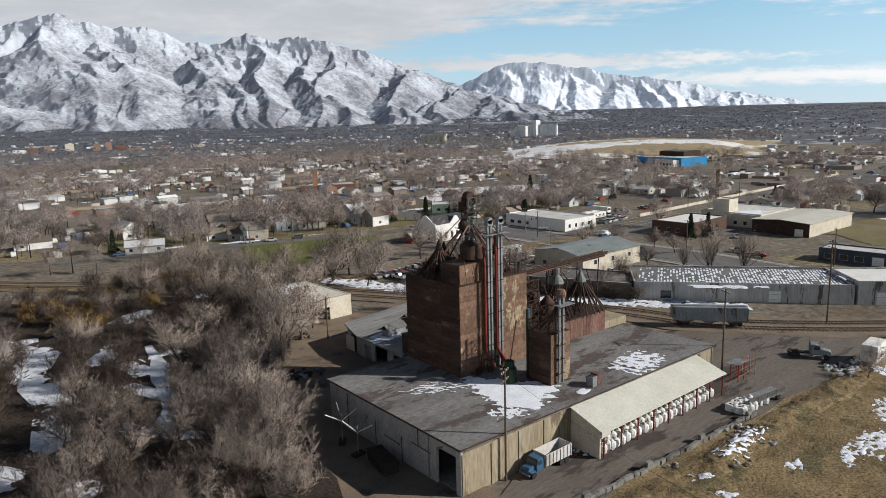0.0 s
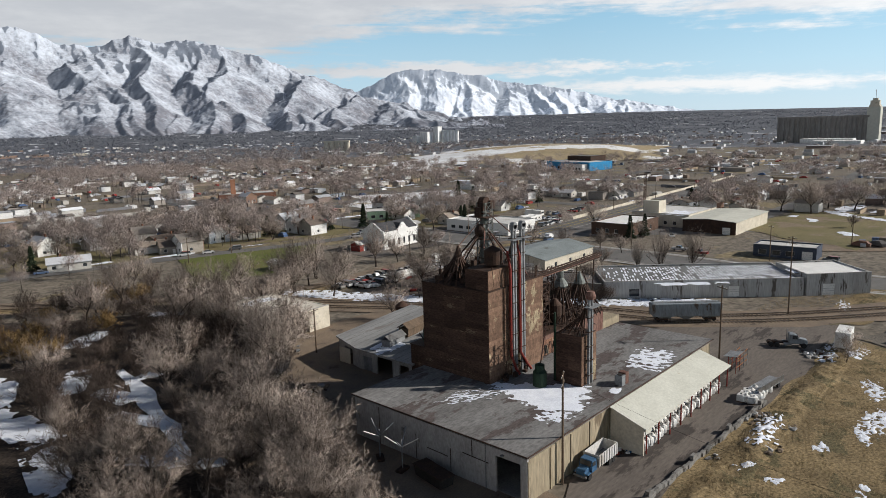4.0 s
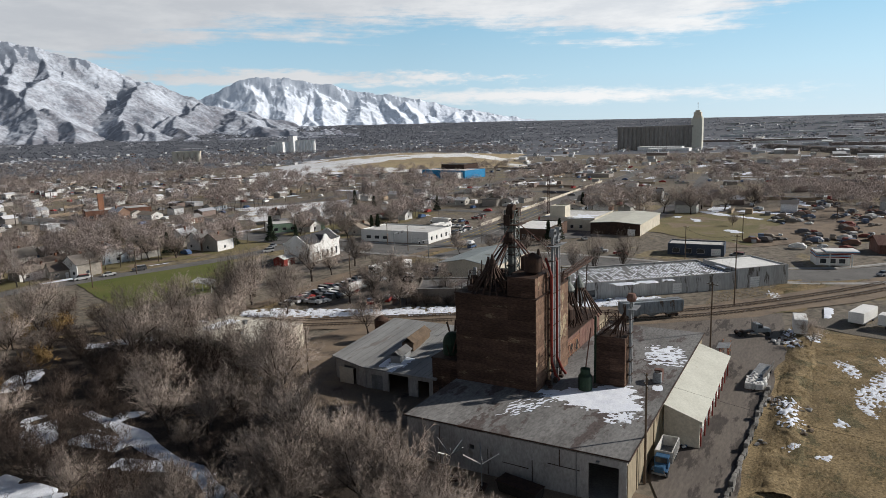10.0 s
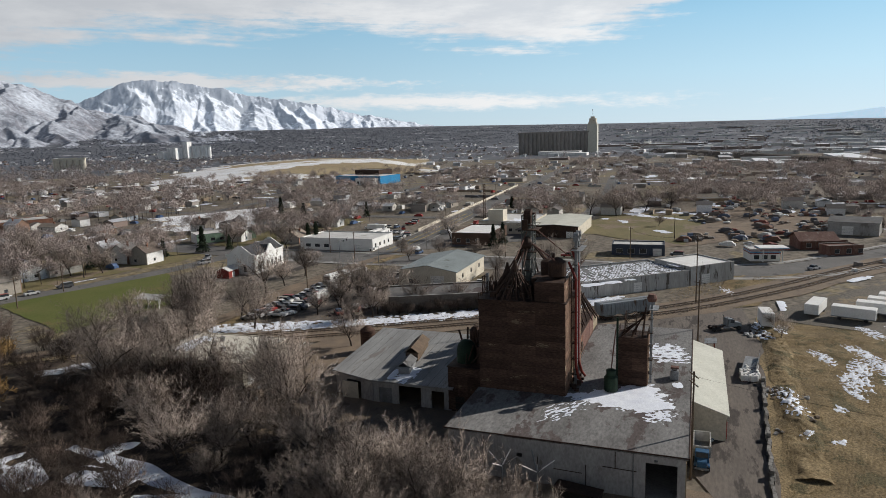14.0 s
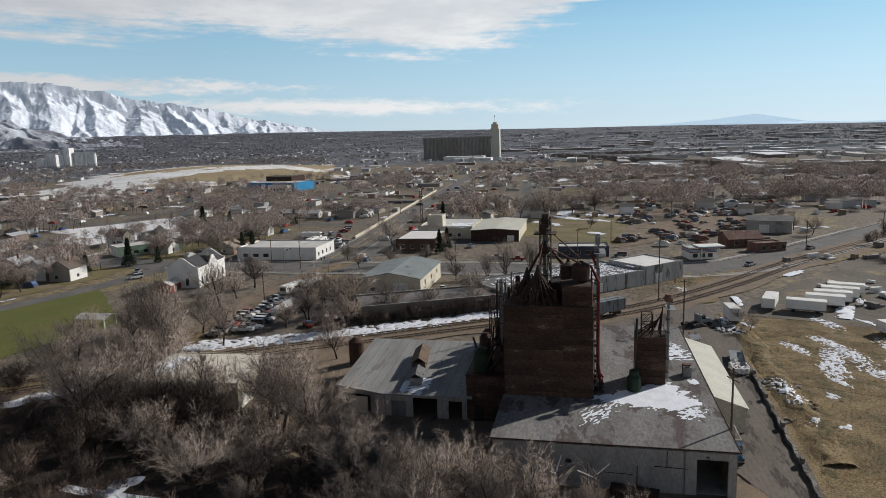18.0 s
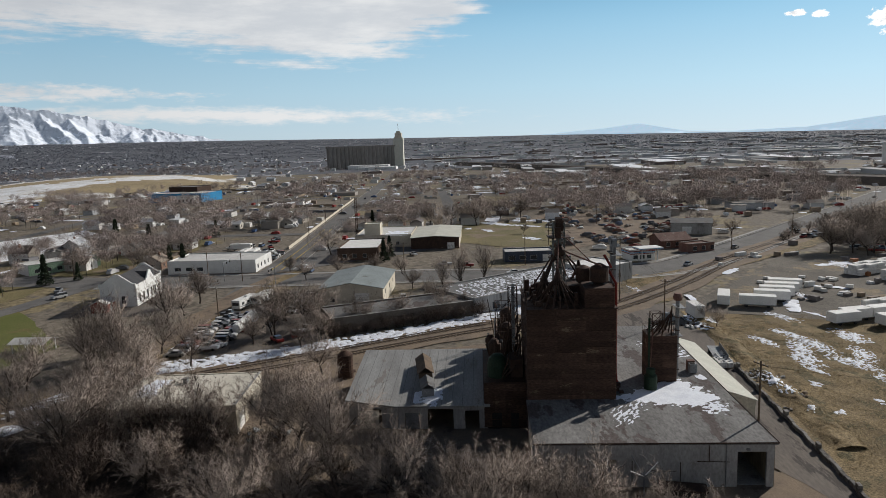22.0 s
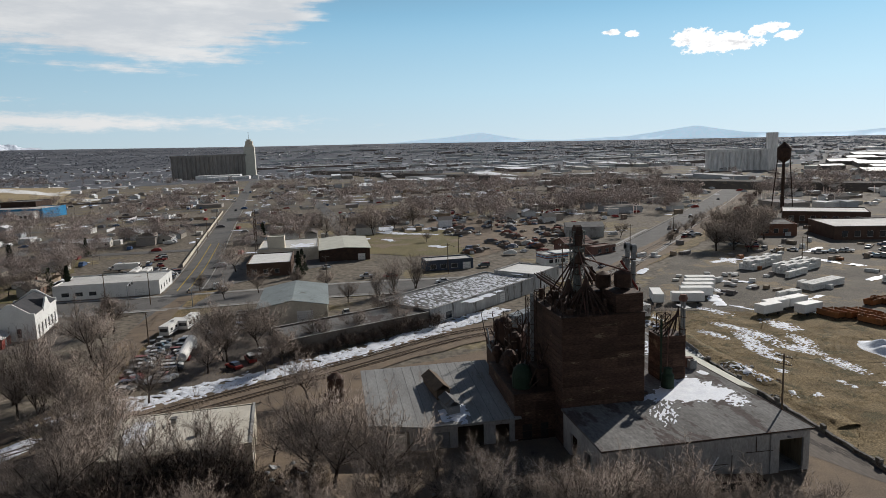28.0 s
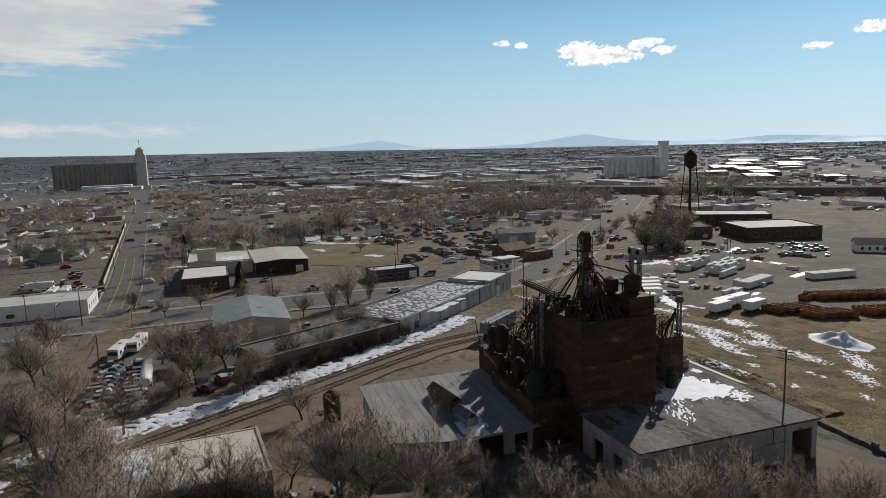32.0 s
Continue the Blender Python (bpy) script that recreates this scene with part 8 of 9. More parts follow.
v, f = [], []
for i in range(560):
    u, w = tr.random(), tr.random()
    x, y = 238 + 170 * u + tr.uniform(-4, 4), 60 - 52 * w - 30 * u * w - 8 * u
    if noise.noise((x * 0.05, y * 0.07, 6.1)) < -0.05 or (262 < x < 282 and -14 < y < 8):
        continue
    L, W, H = tr.choice(((4.4, 1.8, 1.4), (5.2, 2.0, 1.7), (2.2, 1.6, 1.0), (7, 2.4, 2.6), (3, 2.5, 0.8))) if tr.random() < 0.8 else (tr.uniform(1, 4), tr.uniform(1, 3), tr.uniform(0.5, 2))
    heap(v, f, x, y, L * 0.8, W * 0.8, H * 0.75, tr.choice((0, 90, 40)) + tr.uniform(-12, 12))
M["scrap"] = palette("scrap_colours", [(0.13, 0.12, 0.115), (0.5, 0.5, 0.49), (0.2, 0.12, 0.09), (0.11, 0.11, 0.12), (0.68, 0.68, 0.66), (0.2, 0.18, 0.16), (0.13, 0.16, 0.22), (0.24, 0.2, 0.16), (0.22, 0.08, 0.065), (0.09, 0.09, 0.095)], 0.8)
soup("scrapyard_vehicles", v, f, M["scrap"], None, "crowded rows of scrapped cars and machinery", "scrap", "stuff")
M["farcar"] = palette("far_car_paint", [(0.72, 0.72, 0.72), (0.1, 0.1, 0.11), (0.4, 0.41, 0.43), (0.3, 0.05, 0.045), (0.78, 0.78, 0.77), (0.08, 0.13, 0.24), (0.5, 0.5, 0.5), (0.2, 0.2, 0.2), (0.68, 0.67, 0.64)], 0.35)
v, f = [], []
while len(v) < 16 * 1150:
    x, y, r = next(fan(1, 200, 900))
    if any(a < x < c and b < y < d for a, b, c, d in CLEAR) or (blocked(x, y, 6) and tr.random() < 0.7):
        continue
    heap(v, f, x, y, tr.uniform(4.2, 5.6), 1.9, tr.uniform(1.45, 2.0), tr.choice((0, 90)) + tr.uniform(-8, 8))
soup("far_parked_cars", v, f, M["farcar"], None, "many small parked cars along the town's streets", "cars", "stuff")
# sheds, fences and stacked goods in the back yards
v, f = [], []
for x, y, r in fan(950, 185, 900):
    if blocked(x, y, 9):
        continue
    if tr.random() < 0.5:
        crate(v, f, x, y, tr.uniform(10, 34), 0.14, 1.7, tr.choice((0, 90)) + tr.uniform(-4, 4))
    else:
        crate(v, f, x, y, tr.uniform(2.5, 6), tr.uniform(2, 4), tr.uniform(1.6, 2.7), tr.choice((0, 90)) + tr.uniform(-5, 5))
M["backyard"] = palette("backyard_colours", [(0.32, 0.25, 0.18), (0.5, 0.48, 0.44), (0.24, 0.19, 0.15), (0.66, 0.65, 0.63), (0.2, 0.2, 0.21), (0.38, 0.3, 0.21)], 0.85)
soup("backyard_sheds_and_fences", v, f, M["backyard"], None, "small sheds and board fences in the back yards", "sheds", "stuff")
v, f = [], []
for i in range(170):
    u, w = tr.random(), tr.random()
    x, y = 140 + 190 * u * w + 60 * u, 12 - 90 * w - 95 * u * w
    if noise.noise((x * 0.06, y * 0.06, 3.3)) < 0.02 or math.hypot(x - 185, y + 8) < 20:
        continue
    crate(v, f, x, y, tr.uniform(1.2, 4.5), tr.uniform(1.0, 1.6), tr.uniform(0.5, 1.9), tr.choice((25, 115)) + tr.uniform(-6, 6))
M["goods"] = palette("stored_goods", [(0.68, 0.68, 0.67), (0.3, 0.23, 0.16), (0.25, 0.2, 0.15), (0.2, 0.18, 0.17), (0.6, 0.6, 0.58), (0.3, 0.13, 0.06)], 0.8)
soup("stored_goods", v, f, M["goods"], None, "small wrapped stacks and crates over the lot", "goods", "stuff")


def grain_truck(m):
    t = thing("grain_truck", m, "blue grain truck with white dump box beside the wall", "truck")
    part("chassis", boxm(-4.2, -0.45, 0.6, 4.0, 0.45, 0.85), M["darkrust"], t)
    part("cab", extrude_side([(1.5, 0.8), (3.0, 0.8), (3.0, 1.75), (2.8, 2.6), (1.5, 2.65)], 1.1, 0.1, 0.05), M["bluepaint"], t, "blue cab")
    part("hood", extrude_side([(2.95, 0.75), (4.4, 0.7), (4.45, 1.4), (4.2, 1.65), (2.95, 1.8)], 0.8, 0.1, 0.06), M["bluepaint"], t)
    part("windscreen", slab(bmesh.new(), ((3.04, -0.9, 1.82), (3.04, 0.9, 1.82), (2.86, 0.85, 2.5), (2.86, -0.85, 2.5)), 0.03), M["glass"], t)
    for s in (-1, 1):
        part("side_window", boxm(1.9, s * 1.06 - 0.02, 1.75, 2.75, s * 1.06 + 0.02, 2.4), M["glass"], t)
        part("fender", boxm(3.3, s * 0.98 - 0.2, 0.95, 4.3, s * 0.98 + 0.2, 1.15, 0.05), M["bluepaint"], t)
        part("headlight", lathe(bmesh.new(), [(0.1, 0), (0.12, 0.05)], 8), M["galv"], t).matrix_basis = pose(4.4, s * 0.75, 1.15, 0, 90, 0)
    dump = part("dump_box", wall(bmesh.new(), (1.3, -1.25), (-4.4, -1.25), 1.05, 2.9, -0.08), M["offwhite"], t, "white ribbed dump box")
    part("box_side", wall(bmesh.new(), (1.3, 1.25), (-4.4, 1.25), 1.05, 2.9, 0.08), M["offwhite"], dump)
    part("box_end", boxm(-4.4, -1.17, 1.05, -4.32, 1.17, 2.9), M["offwhite"], dump)
    part("box_end", boxm(1.22, -1.17, 1.05, 1.3, 1.17, 2.9), M["offwhite"], dump)
    part("box_floor", boxm(-4.32, -1.17, 1.05, 1.22, 1.17, 1.2), M["galv"], dump)
    for i in range(8):
        for s in (-1, 1):
            part("box_rib", boxm(-4.3 + i * 0.78, s * 1.31 - 0.05, 1.05, -4.2 + i * 0.78, s * 1.31 + 0.05, 2.88), M["offwhite"], dump)
    for x in (3.6, -2.4, -3.5):
        for s in (-1, 1):
            wheel(t, x, s * 0.98, 0.5, 0.4)
    part("bumper", boxm(4.45, -1.05, 0.55, 4.6, 1.05, 0.85, 0.03), M["galv"], t)
    return t


grain_truck(gpose(58.2, 52.6, 180) @ Matrix.Scale(0.84, 4))


def semi(m):
    t = thing("semi_tractor", m, "dusty blue-grey semi tractor without its trailer", "truck")
    part("chassis", boxm(-3.6, -0.45, 0.65, 3.4, 0.45, 0.95), M["darkrust"], t)
    part("cab", extrude_side([(0.3, 0.9), (1.8, 0.9), (1.8, 1.9), (1.55, 2.6), (0.9, 2.75), (0.2, 2.7), (0.2, 0.9)], 1.1, 0.08, 0.06), M["hopper"], t)
    part("hood", extrude_side([(1.75, 0.8), (3.5, 0.75), (3.55, 1.45), (3.3, 1.65), (1.75, 1.9)], 0.85, 0.1, 0.08), M["hopper"], t)
    part("windscreen", slab(bmesh.new(), ((1.86, -0.92, 1.95), (1.86, 0.92, 1.95), (1.63, 0.88, 2.65), (1.63, -0.88, 2.65)), 0.03), M["glass"], t)
    for s in (-1, 1):
        part("side_window", boxm(0.7, s * 1.07 - 0.02, 1.8, 1.6, s * 1.07 + 0.02, 2.5), M["glass"], t)
        part("exhaust_stack", tube(bmesh.new(), (0.05, s * 0.95, 0.9), (0.05, s * 0.95, 3.3), 0.08, n=8), M["galv"], t)
        part("fuel_tank", tube(bmesh.new(), (-0.8, s * 0.95, 0.75), (0.6, s * 0.95, 0.75), 0.28, n=12), M["galv"], t)
        for x in (2.8, -2.0, -3.1):
            wheel(t, x, s * 0.95, 0.5, 0.45)
    part("fifth_wheel", lathe(bmesh.new(), [(0.5, 1.0), (0.5, 1.1)], 12, -2.4, 0), M["darkrust"], t)
    return t


semi(gpose(121.6, 47.6, -64) @ Matrix.Scale(0.95, 4))


def box_trailer(name, m, L, W, H, label, group="", body="white", roof="white", lift=0.7):
    t = thing(name, m, label, "trailer", group)
    part("body", boxm(-L / 2, -W / 2, lift, L / 2, W / 2, H, 0.03), M[body], t)
    part("roof_sheet", boxm(-L / 2 + 0.05, -W / 2 + 0.05, H, L / 2 - 0.05, W / 2 - 0.05, H + 0.04), M[roof], t)
    for s in (-1, 1):
        part("skirt_rail", boxm(-L / 2, s * W / 2 - 0.03, lift, L / 2, s * W / 2 + 0.03, lift + 0.15), M["galv"], t)
    if L > 9:
        for k in range(3):
            part("window", boxm(-L / 2 + 1.2 + k * L / 3.4, -W / 2 - 0.02, 1.6, -L / 2 + 2.4 + k * L / 3.4, -W / 2 + 0.02, 2.3), M["glass"], t)
    part("door", boxm(L / 2 - 0.01, -W / 2 + 0.3, lift + 0.05, L / 2 + 0.03, W / 2 - 0.3, H - 0.3), M["galv"], t)
    for x in (-L * 0.3, L * 0.3):
        for s in (-1, 1):
            wheel(t, x, s * (W / 2 - 0.25), 0.42, 0.25)
    return t


box_trailer("box_trailer", gpose(126.6, 39.2, 5), 5.6, 2.5, 3.6, "white box trailer at the edge of the yard")
tl = box_trailer("office_trailer", gpose(136.8, 20.5, -108), 8.6, 3.0, 3.0, "long white site-office trailer", "white site trailers")
for x, y, a in ((140.8, 27.5, -20), (142.4, 14.6, -108), (147.0, 11.4, -108), (151.6, 8.2, -108), (156.4, 5.2, -108)):
    copy_thing(tl, gpose(x, y, a))
t2 = box_trailer("storage_trailer", gpose(119.5, 8.0, -75), 6.8, 3.0, 2.9, "white storage trailer in the lot", "white storage trailers")
for x, y, a in ((122.5, 4.0, -75), (117.2, -1.5, -75), (124.5, -3.0, -75)):
    copy_thing(t2, gpose(x, y, a))
rv = box_trailer("motorhome", gpose(147.5, 157.6, -12), 9.4, 2.5, 3.0, "white motorhome parked in the car yard", "motorhomes")
part("side_stripe", boxm(-4.4, -1.28, 1.15, 4.3, -1.255, 1.4), M["hopper"], rv, "grey side stripe")
part("windscreen", boxm(-4.74, -1.0, 1.6, -4.7, 1.0, 2.5), M["glass"], rv)
part("roof_vent", boxm(0.5, -0.4, 3.04, 1.4, 0.4, 3.3, 0.05), M["offwhite"], rv)
for x, y, a in ((152.5, 154.2, -10), (240, 190, 0), (240, 186, 2), (258, 198, 90)):
    copy_thing(rv, gpose(x, y, a))

tk = thing("tank_trailer", gpose(126, 149.8, 2), "long white cylindrical tank lying on saddles", "tank trailer")
bm = lathe(bmesh.new(), [(0.3, -7.8), (1.0, -7.5), (1.2, -6.8), (1.2, 6.8), (1.0, 7.5), (0.3, 7.8)], 18)
for vtx in bm.verts:
    vtx.co = (vtx.co.z, vtx.co.y, vtx.co.x + 1.75)
part("tank", bm, M["white"], tk)
for x in (-4.6, 4.6):
    part("saddle", boxm(x - 0.2, -1.1, 0, x + 0.2, 1.1, 1.0), M["redpaint"], tk)


def wrapped_stack(m, nx, ny, nz, group="wrapped lumber stacks"):
    s = thing("wrapped_stack", m, "stack of white plastic-wrapped lumber bundles", "lumber stack", group)
    for i in range(nx):
        for j in range(ny):
            for k in range(nz - (1 if (i + j) % 3 == 0 and nz > 2 else 0)):
                part("lumber_pack", boxm(i * 4.1, j * 1.35, 0.12 + k * 1.02, i * 4.1 + 3.95, j * 1.35 + 1.25, k * 1.02 + 1.06, 0.04), M["bag"], s)
    return s


def along(p, q):
    return gpose(p[0], p[1], math.degrees(math.atan2(q[1] - p[1], q[0] - p[0])))


wrapped_stack(along((161, -30), (172, -51)), 5, 5, 3)
wrapped_stack(along((172, -24), (182, -42)), 5, 4, 3)
wrapped_stack(along((157, -26), (162, -36)), 3, 1, 2)
wrapped_stack(along((141, -48), (139, -66)), 4, 3, 2)
wrapped_stack(along((139, -20), (146, -39)), 4, 3, 2)
wrapped_stack(along((127, -2), (131, -12)), 2, 2, 3)
for i in range(16):
    x, y = tr.uniform(150, 172), tr.uniform(-15, 10)
    p = thing("pallet_load", gpose(x, y, tr.uniform(0, 90)), "small pallet load under white plastic", "pallet")
    part("load", boxm(-0.9, -0.6, 0.15, 0.9, 0.6, tr.uniform(0.7, 1.2), 0.06), M["bag"], p)
    part("pallet", boxm(-0.95, -0.65, 0, 0.95, 0.65, 0.15), M["wood"], p)


def skip(m):
    s = thing("orange_skip", m, "rusty orange steel skip in a long row", "skip", "rows of orange skips")
    bm = bmesh.new()
    wall(bm, (-3.0, -1.1), (3.0, -1.1), 0.3, 1.7, 0.08)
    part("side", bm, M["orange"], s)
    part("side", wall(bmesh.new(), (3.0, 1.1), (-3.0, 1.1), 0.3, 1.7, 0.08), M["orange"], s)
    part("end", slab(bmesh.new(), ((-3.4, -1.1, 1.7), (-3.4, 1.1, 1.7), (-2.9, 1.1, 0.4), (-2.9, -1.1, 0.4)), 0.08), M["orange"], s)
    part("end", slab(bmesh.new(), ((2.9, -1.1, 0.4), (2.9, 1.1, 0.4), (3.4, 1.1, 1.7), (3.4, -1.1, 1.7)), 0.08), M["orange"], s)
    part("floor", boxm(-3.0, -1.02, 0.25, 3.0, 1.02, 0.35), M["darkrust"], s)
    for y in (-0.7, 0.7):
        part("runner", boxm(-3.0, y - 0.08, 0, 3.0, y + 0.08, 0.25), M["darkrust"], s)
    return s


sk = skip(along((121, -24), (122.6, -29)))
for i in range(1, 11):
    copy_thing(sk, gpose(121 - i * 0.85 + 0.3, -24 - i * 2.7, 12))
for i in range(10):
    copy_thing(sk, gpose(105 - i * 0.75, -9 - i * 2.6 - (4 if i > 3 else 0), 14))
for i in range(4):
    copy_thing(sk, gpose(113.4 - i * 0.8, -4.5 - i * 2.8, 14))

hop = thing("hopper_rail_car", pose(126.2, 69.2, 0.28, 0, 0, -50), "grey covered hopper rail car on the track", "rail car")
part("body", extrude_side([(-7.2, 1.3), (7.2, 1.3), (7.4, 3.6), (7.2, 4.0), (-7.2, 4.0), (-7.4, 3.6)], 1.5, 0.12, 0.04), M["hopper"], hop)
for i in range(13):
    for s in (-1, 1):
        part("rib", boxm(-6.9 + i * 1.14, s * 1.5 - 0.06, 1.3, -6.8 + i * 1.14, s * 1.5 + 0.06, 3.7), M["hopper"], hop)
for i in range(3):
    bm = bmesh.new()
    a, b = [bm.verts.new((-4.6 + i * 4.6 + x, y, 1.35)) for x, y in ((-1.9, -1.3), (1.9, -1.3), (1.9, 1.3), (-1.9, 1.3))], [bm.verts.new((-4.6 + i * 4.6 + x, y, 0.45)) for x, y in ((-0.5, -0.6), (0.5, -0.6), (0.5, 0.6), (-0.5, 0.6))]
    for k in range(4):
        bm.faces.new((a[k], a[(k + 1) % 4], b[(k + 1) % 4], b[k]))
    bm.faces.new(b)
    part("hopper_chute", bm, M["hopper"], hop)
for x in (-5.9, -4.3, 4.3, 5.9):
    for s in (-0.75, 0.75):
        wheel(hop, x, s, 0.42, 0.14)
for x in (-5.1, 5.1):
    part("bogie", boxm(x - 1.2, -1.0, 0.4, x + 1.2, 1.0, 0.8, 0.05), M["darkrust"], hop)
part("roof_walk", boxm(-7.0, -0.3, 4.08, 7.0, 0.3, 4.14), M["galv"], hop)
for s in (-7.45, 7.45):
    bm = bmesh.new()
    for dy in (-0.25, 0.25):
        tube(bm, (s, 1.0 + dy, 1.0), (s, 1.0 + dy, 4.1), 0.03, n=5)
    for i in range(8):
        tube(bm, (s, 0.75, 1.1 + i * 0.4), (s, 1.25, 1.1 + i * 0.4), 0.025, n=4)
    part("ladder", bm, M["steel"], hop)

# ---- poles and wires ----
def pole(x, y, h, a=0.0, label="wooden utility pole with crossarm and insulators", arms=1):
    p = thing("utility_pole", pose(x, y, ground_z(x, y), 0, 0, a), label, "utility pole", "utility poles")
    part("shaft", tube(bmesh.new(), (0, 0, -0.3), (0, 0, h), 0.17, 0.11, 8), M["wood"], p)
    for k in range(arms):
        z = h - 0.5 - k * 1.1
        arm = part("crossarm", boxm(-1.2, -0.06, z, 1.2, 0.06, z + 0.12), M["wood"], p)
        for dx in (-1.05, -0.5, 0.5, 1.05):
            part("insulator", lathe(bmesh.new(), [(0.05, z + 0.12), (0.06, z + 0.22), (0.03, z + 0.28)], 6, dx, 0), M["white"], arm)
        part("arm_brace", tube(bmesh.new(), (0.7, 0.08, z), (0, 0.12, z - 0.7), 0.025, n=4), M["steel"], p)
    return p


def wire(p, q, sag=0.8, r=0.014):
    p, q = Vector(p), Vector(q)
    bm, prev = bmesh.new(), None
    for i in range(13):
        t = i / 12
        c = p.lerp(q, t) - Vector((0, 0, 4 * sag * t * (1 - t)))
        cur = [bm.verts.new(c + Vector(o) * r) for o in ((0, 0, 1), (0.7, 0.5, -0.5), (-0.7, -0.5, -0.5))]
        if prev:
            for k in range(3):
                bm.faces.new((prev[k], prev[(k + 1) % 3], cur[(k + 1) % 3], cur[k]))
        prev = cur
    return tagged(part("overhead_wire", bm, M["black"]), "thin black overhead wire slung between poles", "wire")


pole(52.6, 53.9, 14.2, 25, arms=2)
pole(101.9, 53.2, 15.0, 60)
pole(144.5, 53.6, 17.5, 60, arms=2)
pole(64.6, 117.5, 9.0, 10, "thin grey wooden pole in the mill yard")
for x, y, h in ((186, 172, 10), (199, 118, 10), (204, 75, 11), (228, -6, 11), (262, -44, 10), (196, 188, 9), (300, 178, 10), (360, 183, 10), (430, 188, 10), (172, -42, 11), (205, -70, 10), (134, 160, 9), (98, 232, 9), (200, 240, 9), (118, 238, 9), (250, 62, 10), (320, 30, 10)):
    pole(x, y, h, tr.uniform(0, 90))
for d in (-0.9, 0.0, 0.9):
    wire((101.9 + d * 0.5, 53.2 + d * 0.87, 14.9), (144.5 + d * 0.5, 53.6 + d * 0.87, 17.2), 1.2)
    wire((144.5 + d * 0.5, 53.6 + d * 0.87, 17.2), (204 + d, 75, 10.6 - 0.9), 1.5)
wire((52.6, 53.9, 13.6), (45.0, 20.0, 13.0), 0.8)
for x, y, a in ((186.5, 178.5, 0), (177.5, 158, 180)):
    s = thing("traffic_signal_mast", gpose(x, y, a), "white railway signal mast with long arm", "signal")
    part("post", tube(bmesh.new(), (0, 0, 0), (0, 0, 6.4), 0.12, n=8), M["galv"], s)
    part("arm", tube(bmesh.new(), (0, 0, 6.2), (7.0, 0, 6.6), 0.1, n=6), M["galv"], s)
    for k in (3.2, 5.8):
        part("signal_head", boxm(k - 0.2, -0.15, 5.6, k + 0.2, 0.15, 6.3), M["black"], s)

mast = thing("lattice_mast", gpose(272, 148), "slim lattice radio mast behind the hall", "mast")
lattice(mast, 0, 0, 0, 21, 0.9, 12, M["rust"], 0.06)

fence = thing("block_fence", pose(0, 0, 0), "long low tan block fence along the street", "fence")
for i in range(30):
    p, q = (258 + i * 9.4, 176.5 + i * 0.78), (258 + i * 9.4 + 9.2, 176.5 + i * 0.78 + 0.76)
    part("fence_panel", boxm(0, -0.12, -0.4, 9.2, 0.12, 1.25), M["creamwall"], fence).matrix_basis = plan(p, q)

# ---- yard clutter ----
wallthing = thing("barrier_wall", pose(0, 0, 0), "low wall of grey concrete blocks along the yard", "barrier wall")
bm = boxm(-0.515, -0.25, 0, 0.515, 0.25, 0.6, 0.05)
bme = bpy.data.meshes.new("concrete_block")
bm.to_mesh(bme)
bm.free()
bme.materials.append(mat("weathered_barrier_concrete", (0.22, 0.21, 0.195), (0.15, 0.143, 0.13), 0.95, 0, 0.4, 4, 0.3, (0.09, 0.08, 0.07), 0.55, 0.5, vary=0.3))
for i in range(49):
    x = 42 + i * 1.03
    y = 45.1 - (x - 41) * 0.05 + 0.12 * math.sin(i * 1.3)
    share("concrete_block", bme, wallthing, pose(x, y, -0.03, tr.uniform(-2, 2), tr.uniform(-2, 2), -2.5 + tr.uniform(-6, 6)))
    if i % 11 == 2:
        share("concrete_block", bme, wallthing, pose(x + 0.4, y + tr.uniform(-0.06, 0.06), 0.58, 0, 0, -2.5 + tr.uniform(-5, 5)))


def rubble(name, cx, cy, r, n, label, mats, size=(0.2, 0.7), flat=0.6):
    g = thing(name, gpose(cx, cy), label, "debris")
    for i in range(n):
        a, d = tr.uniform(0, 6.28), r * math.sqrt(tr.random())
        s = tr.uniform(*size)
        bm = bmesh.new()
        bmesh.ops.create_icosphere(bm, subdivisions=1, radius=s)
        for v in bm.verts:
            v.co.x *= tr.uniform(0.8, 1.2)
            v.co.z *= flat
            v.co += noise.noise_vector(v.co * 3 + Vector((i, 0, 0))) * s * 0.5
        o = part("chunk", bm, M[mats[i % len(mats)]], g)
        o.matrix_basis = pose(d * math.cos(a), d * math.sin(a), s * 0.2, tr.uniform(-30, 30), tr.uniform(-30, 30), tr.uniform(0, 360))


rubble("rubble_heap", 85, 39.8, 3.2, 34, "heap of broken concrete and dirt with snow", ("concrete", "dirt", "gravel"))
rubble("rubble_heap", 77, 38.2, 2.2, 18, "heap of broken concrete and dirt with snow", ("concrete", "dirt"))
rubble("rubble_heap", 119.5, 41.5, 3.0, 26, "tangled scrap heap beside the trailer", ("darkrust", "concrete", "galv"))
rubble("rubble_heap", 64.3, 52.8, 1.6, 22, "scrap and torn bags dumped by the wall", ("bag", "darkrust", "bluepaint", "redpaint"), (0.15, 0.45))
rubble("rubble_heap", 61.5, 124.0, 3.5, 34, "scrap timber and metal heaped by the workshop", ("wood", "darkrust", "galv"), (0.2, 0.7))
rubble("rubble_heap", 52, 103, 3.0, 26, "dark scrap heap under the trees", ("darkrust", "wood", "galv"), (0.3, 0.8))
rubble("rubble_heap", 70, 42.0, 1.0, 5, "pale stones beside the barrier wall", ("concrete", "gravel"), (0.2, 0.45))
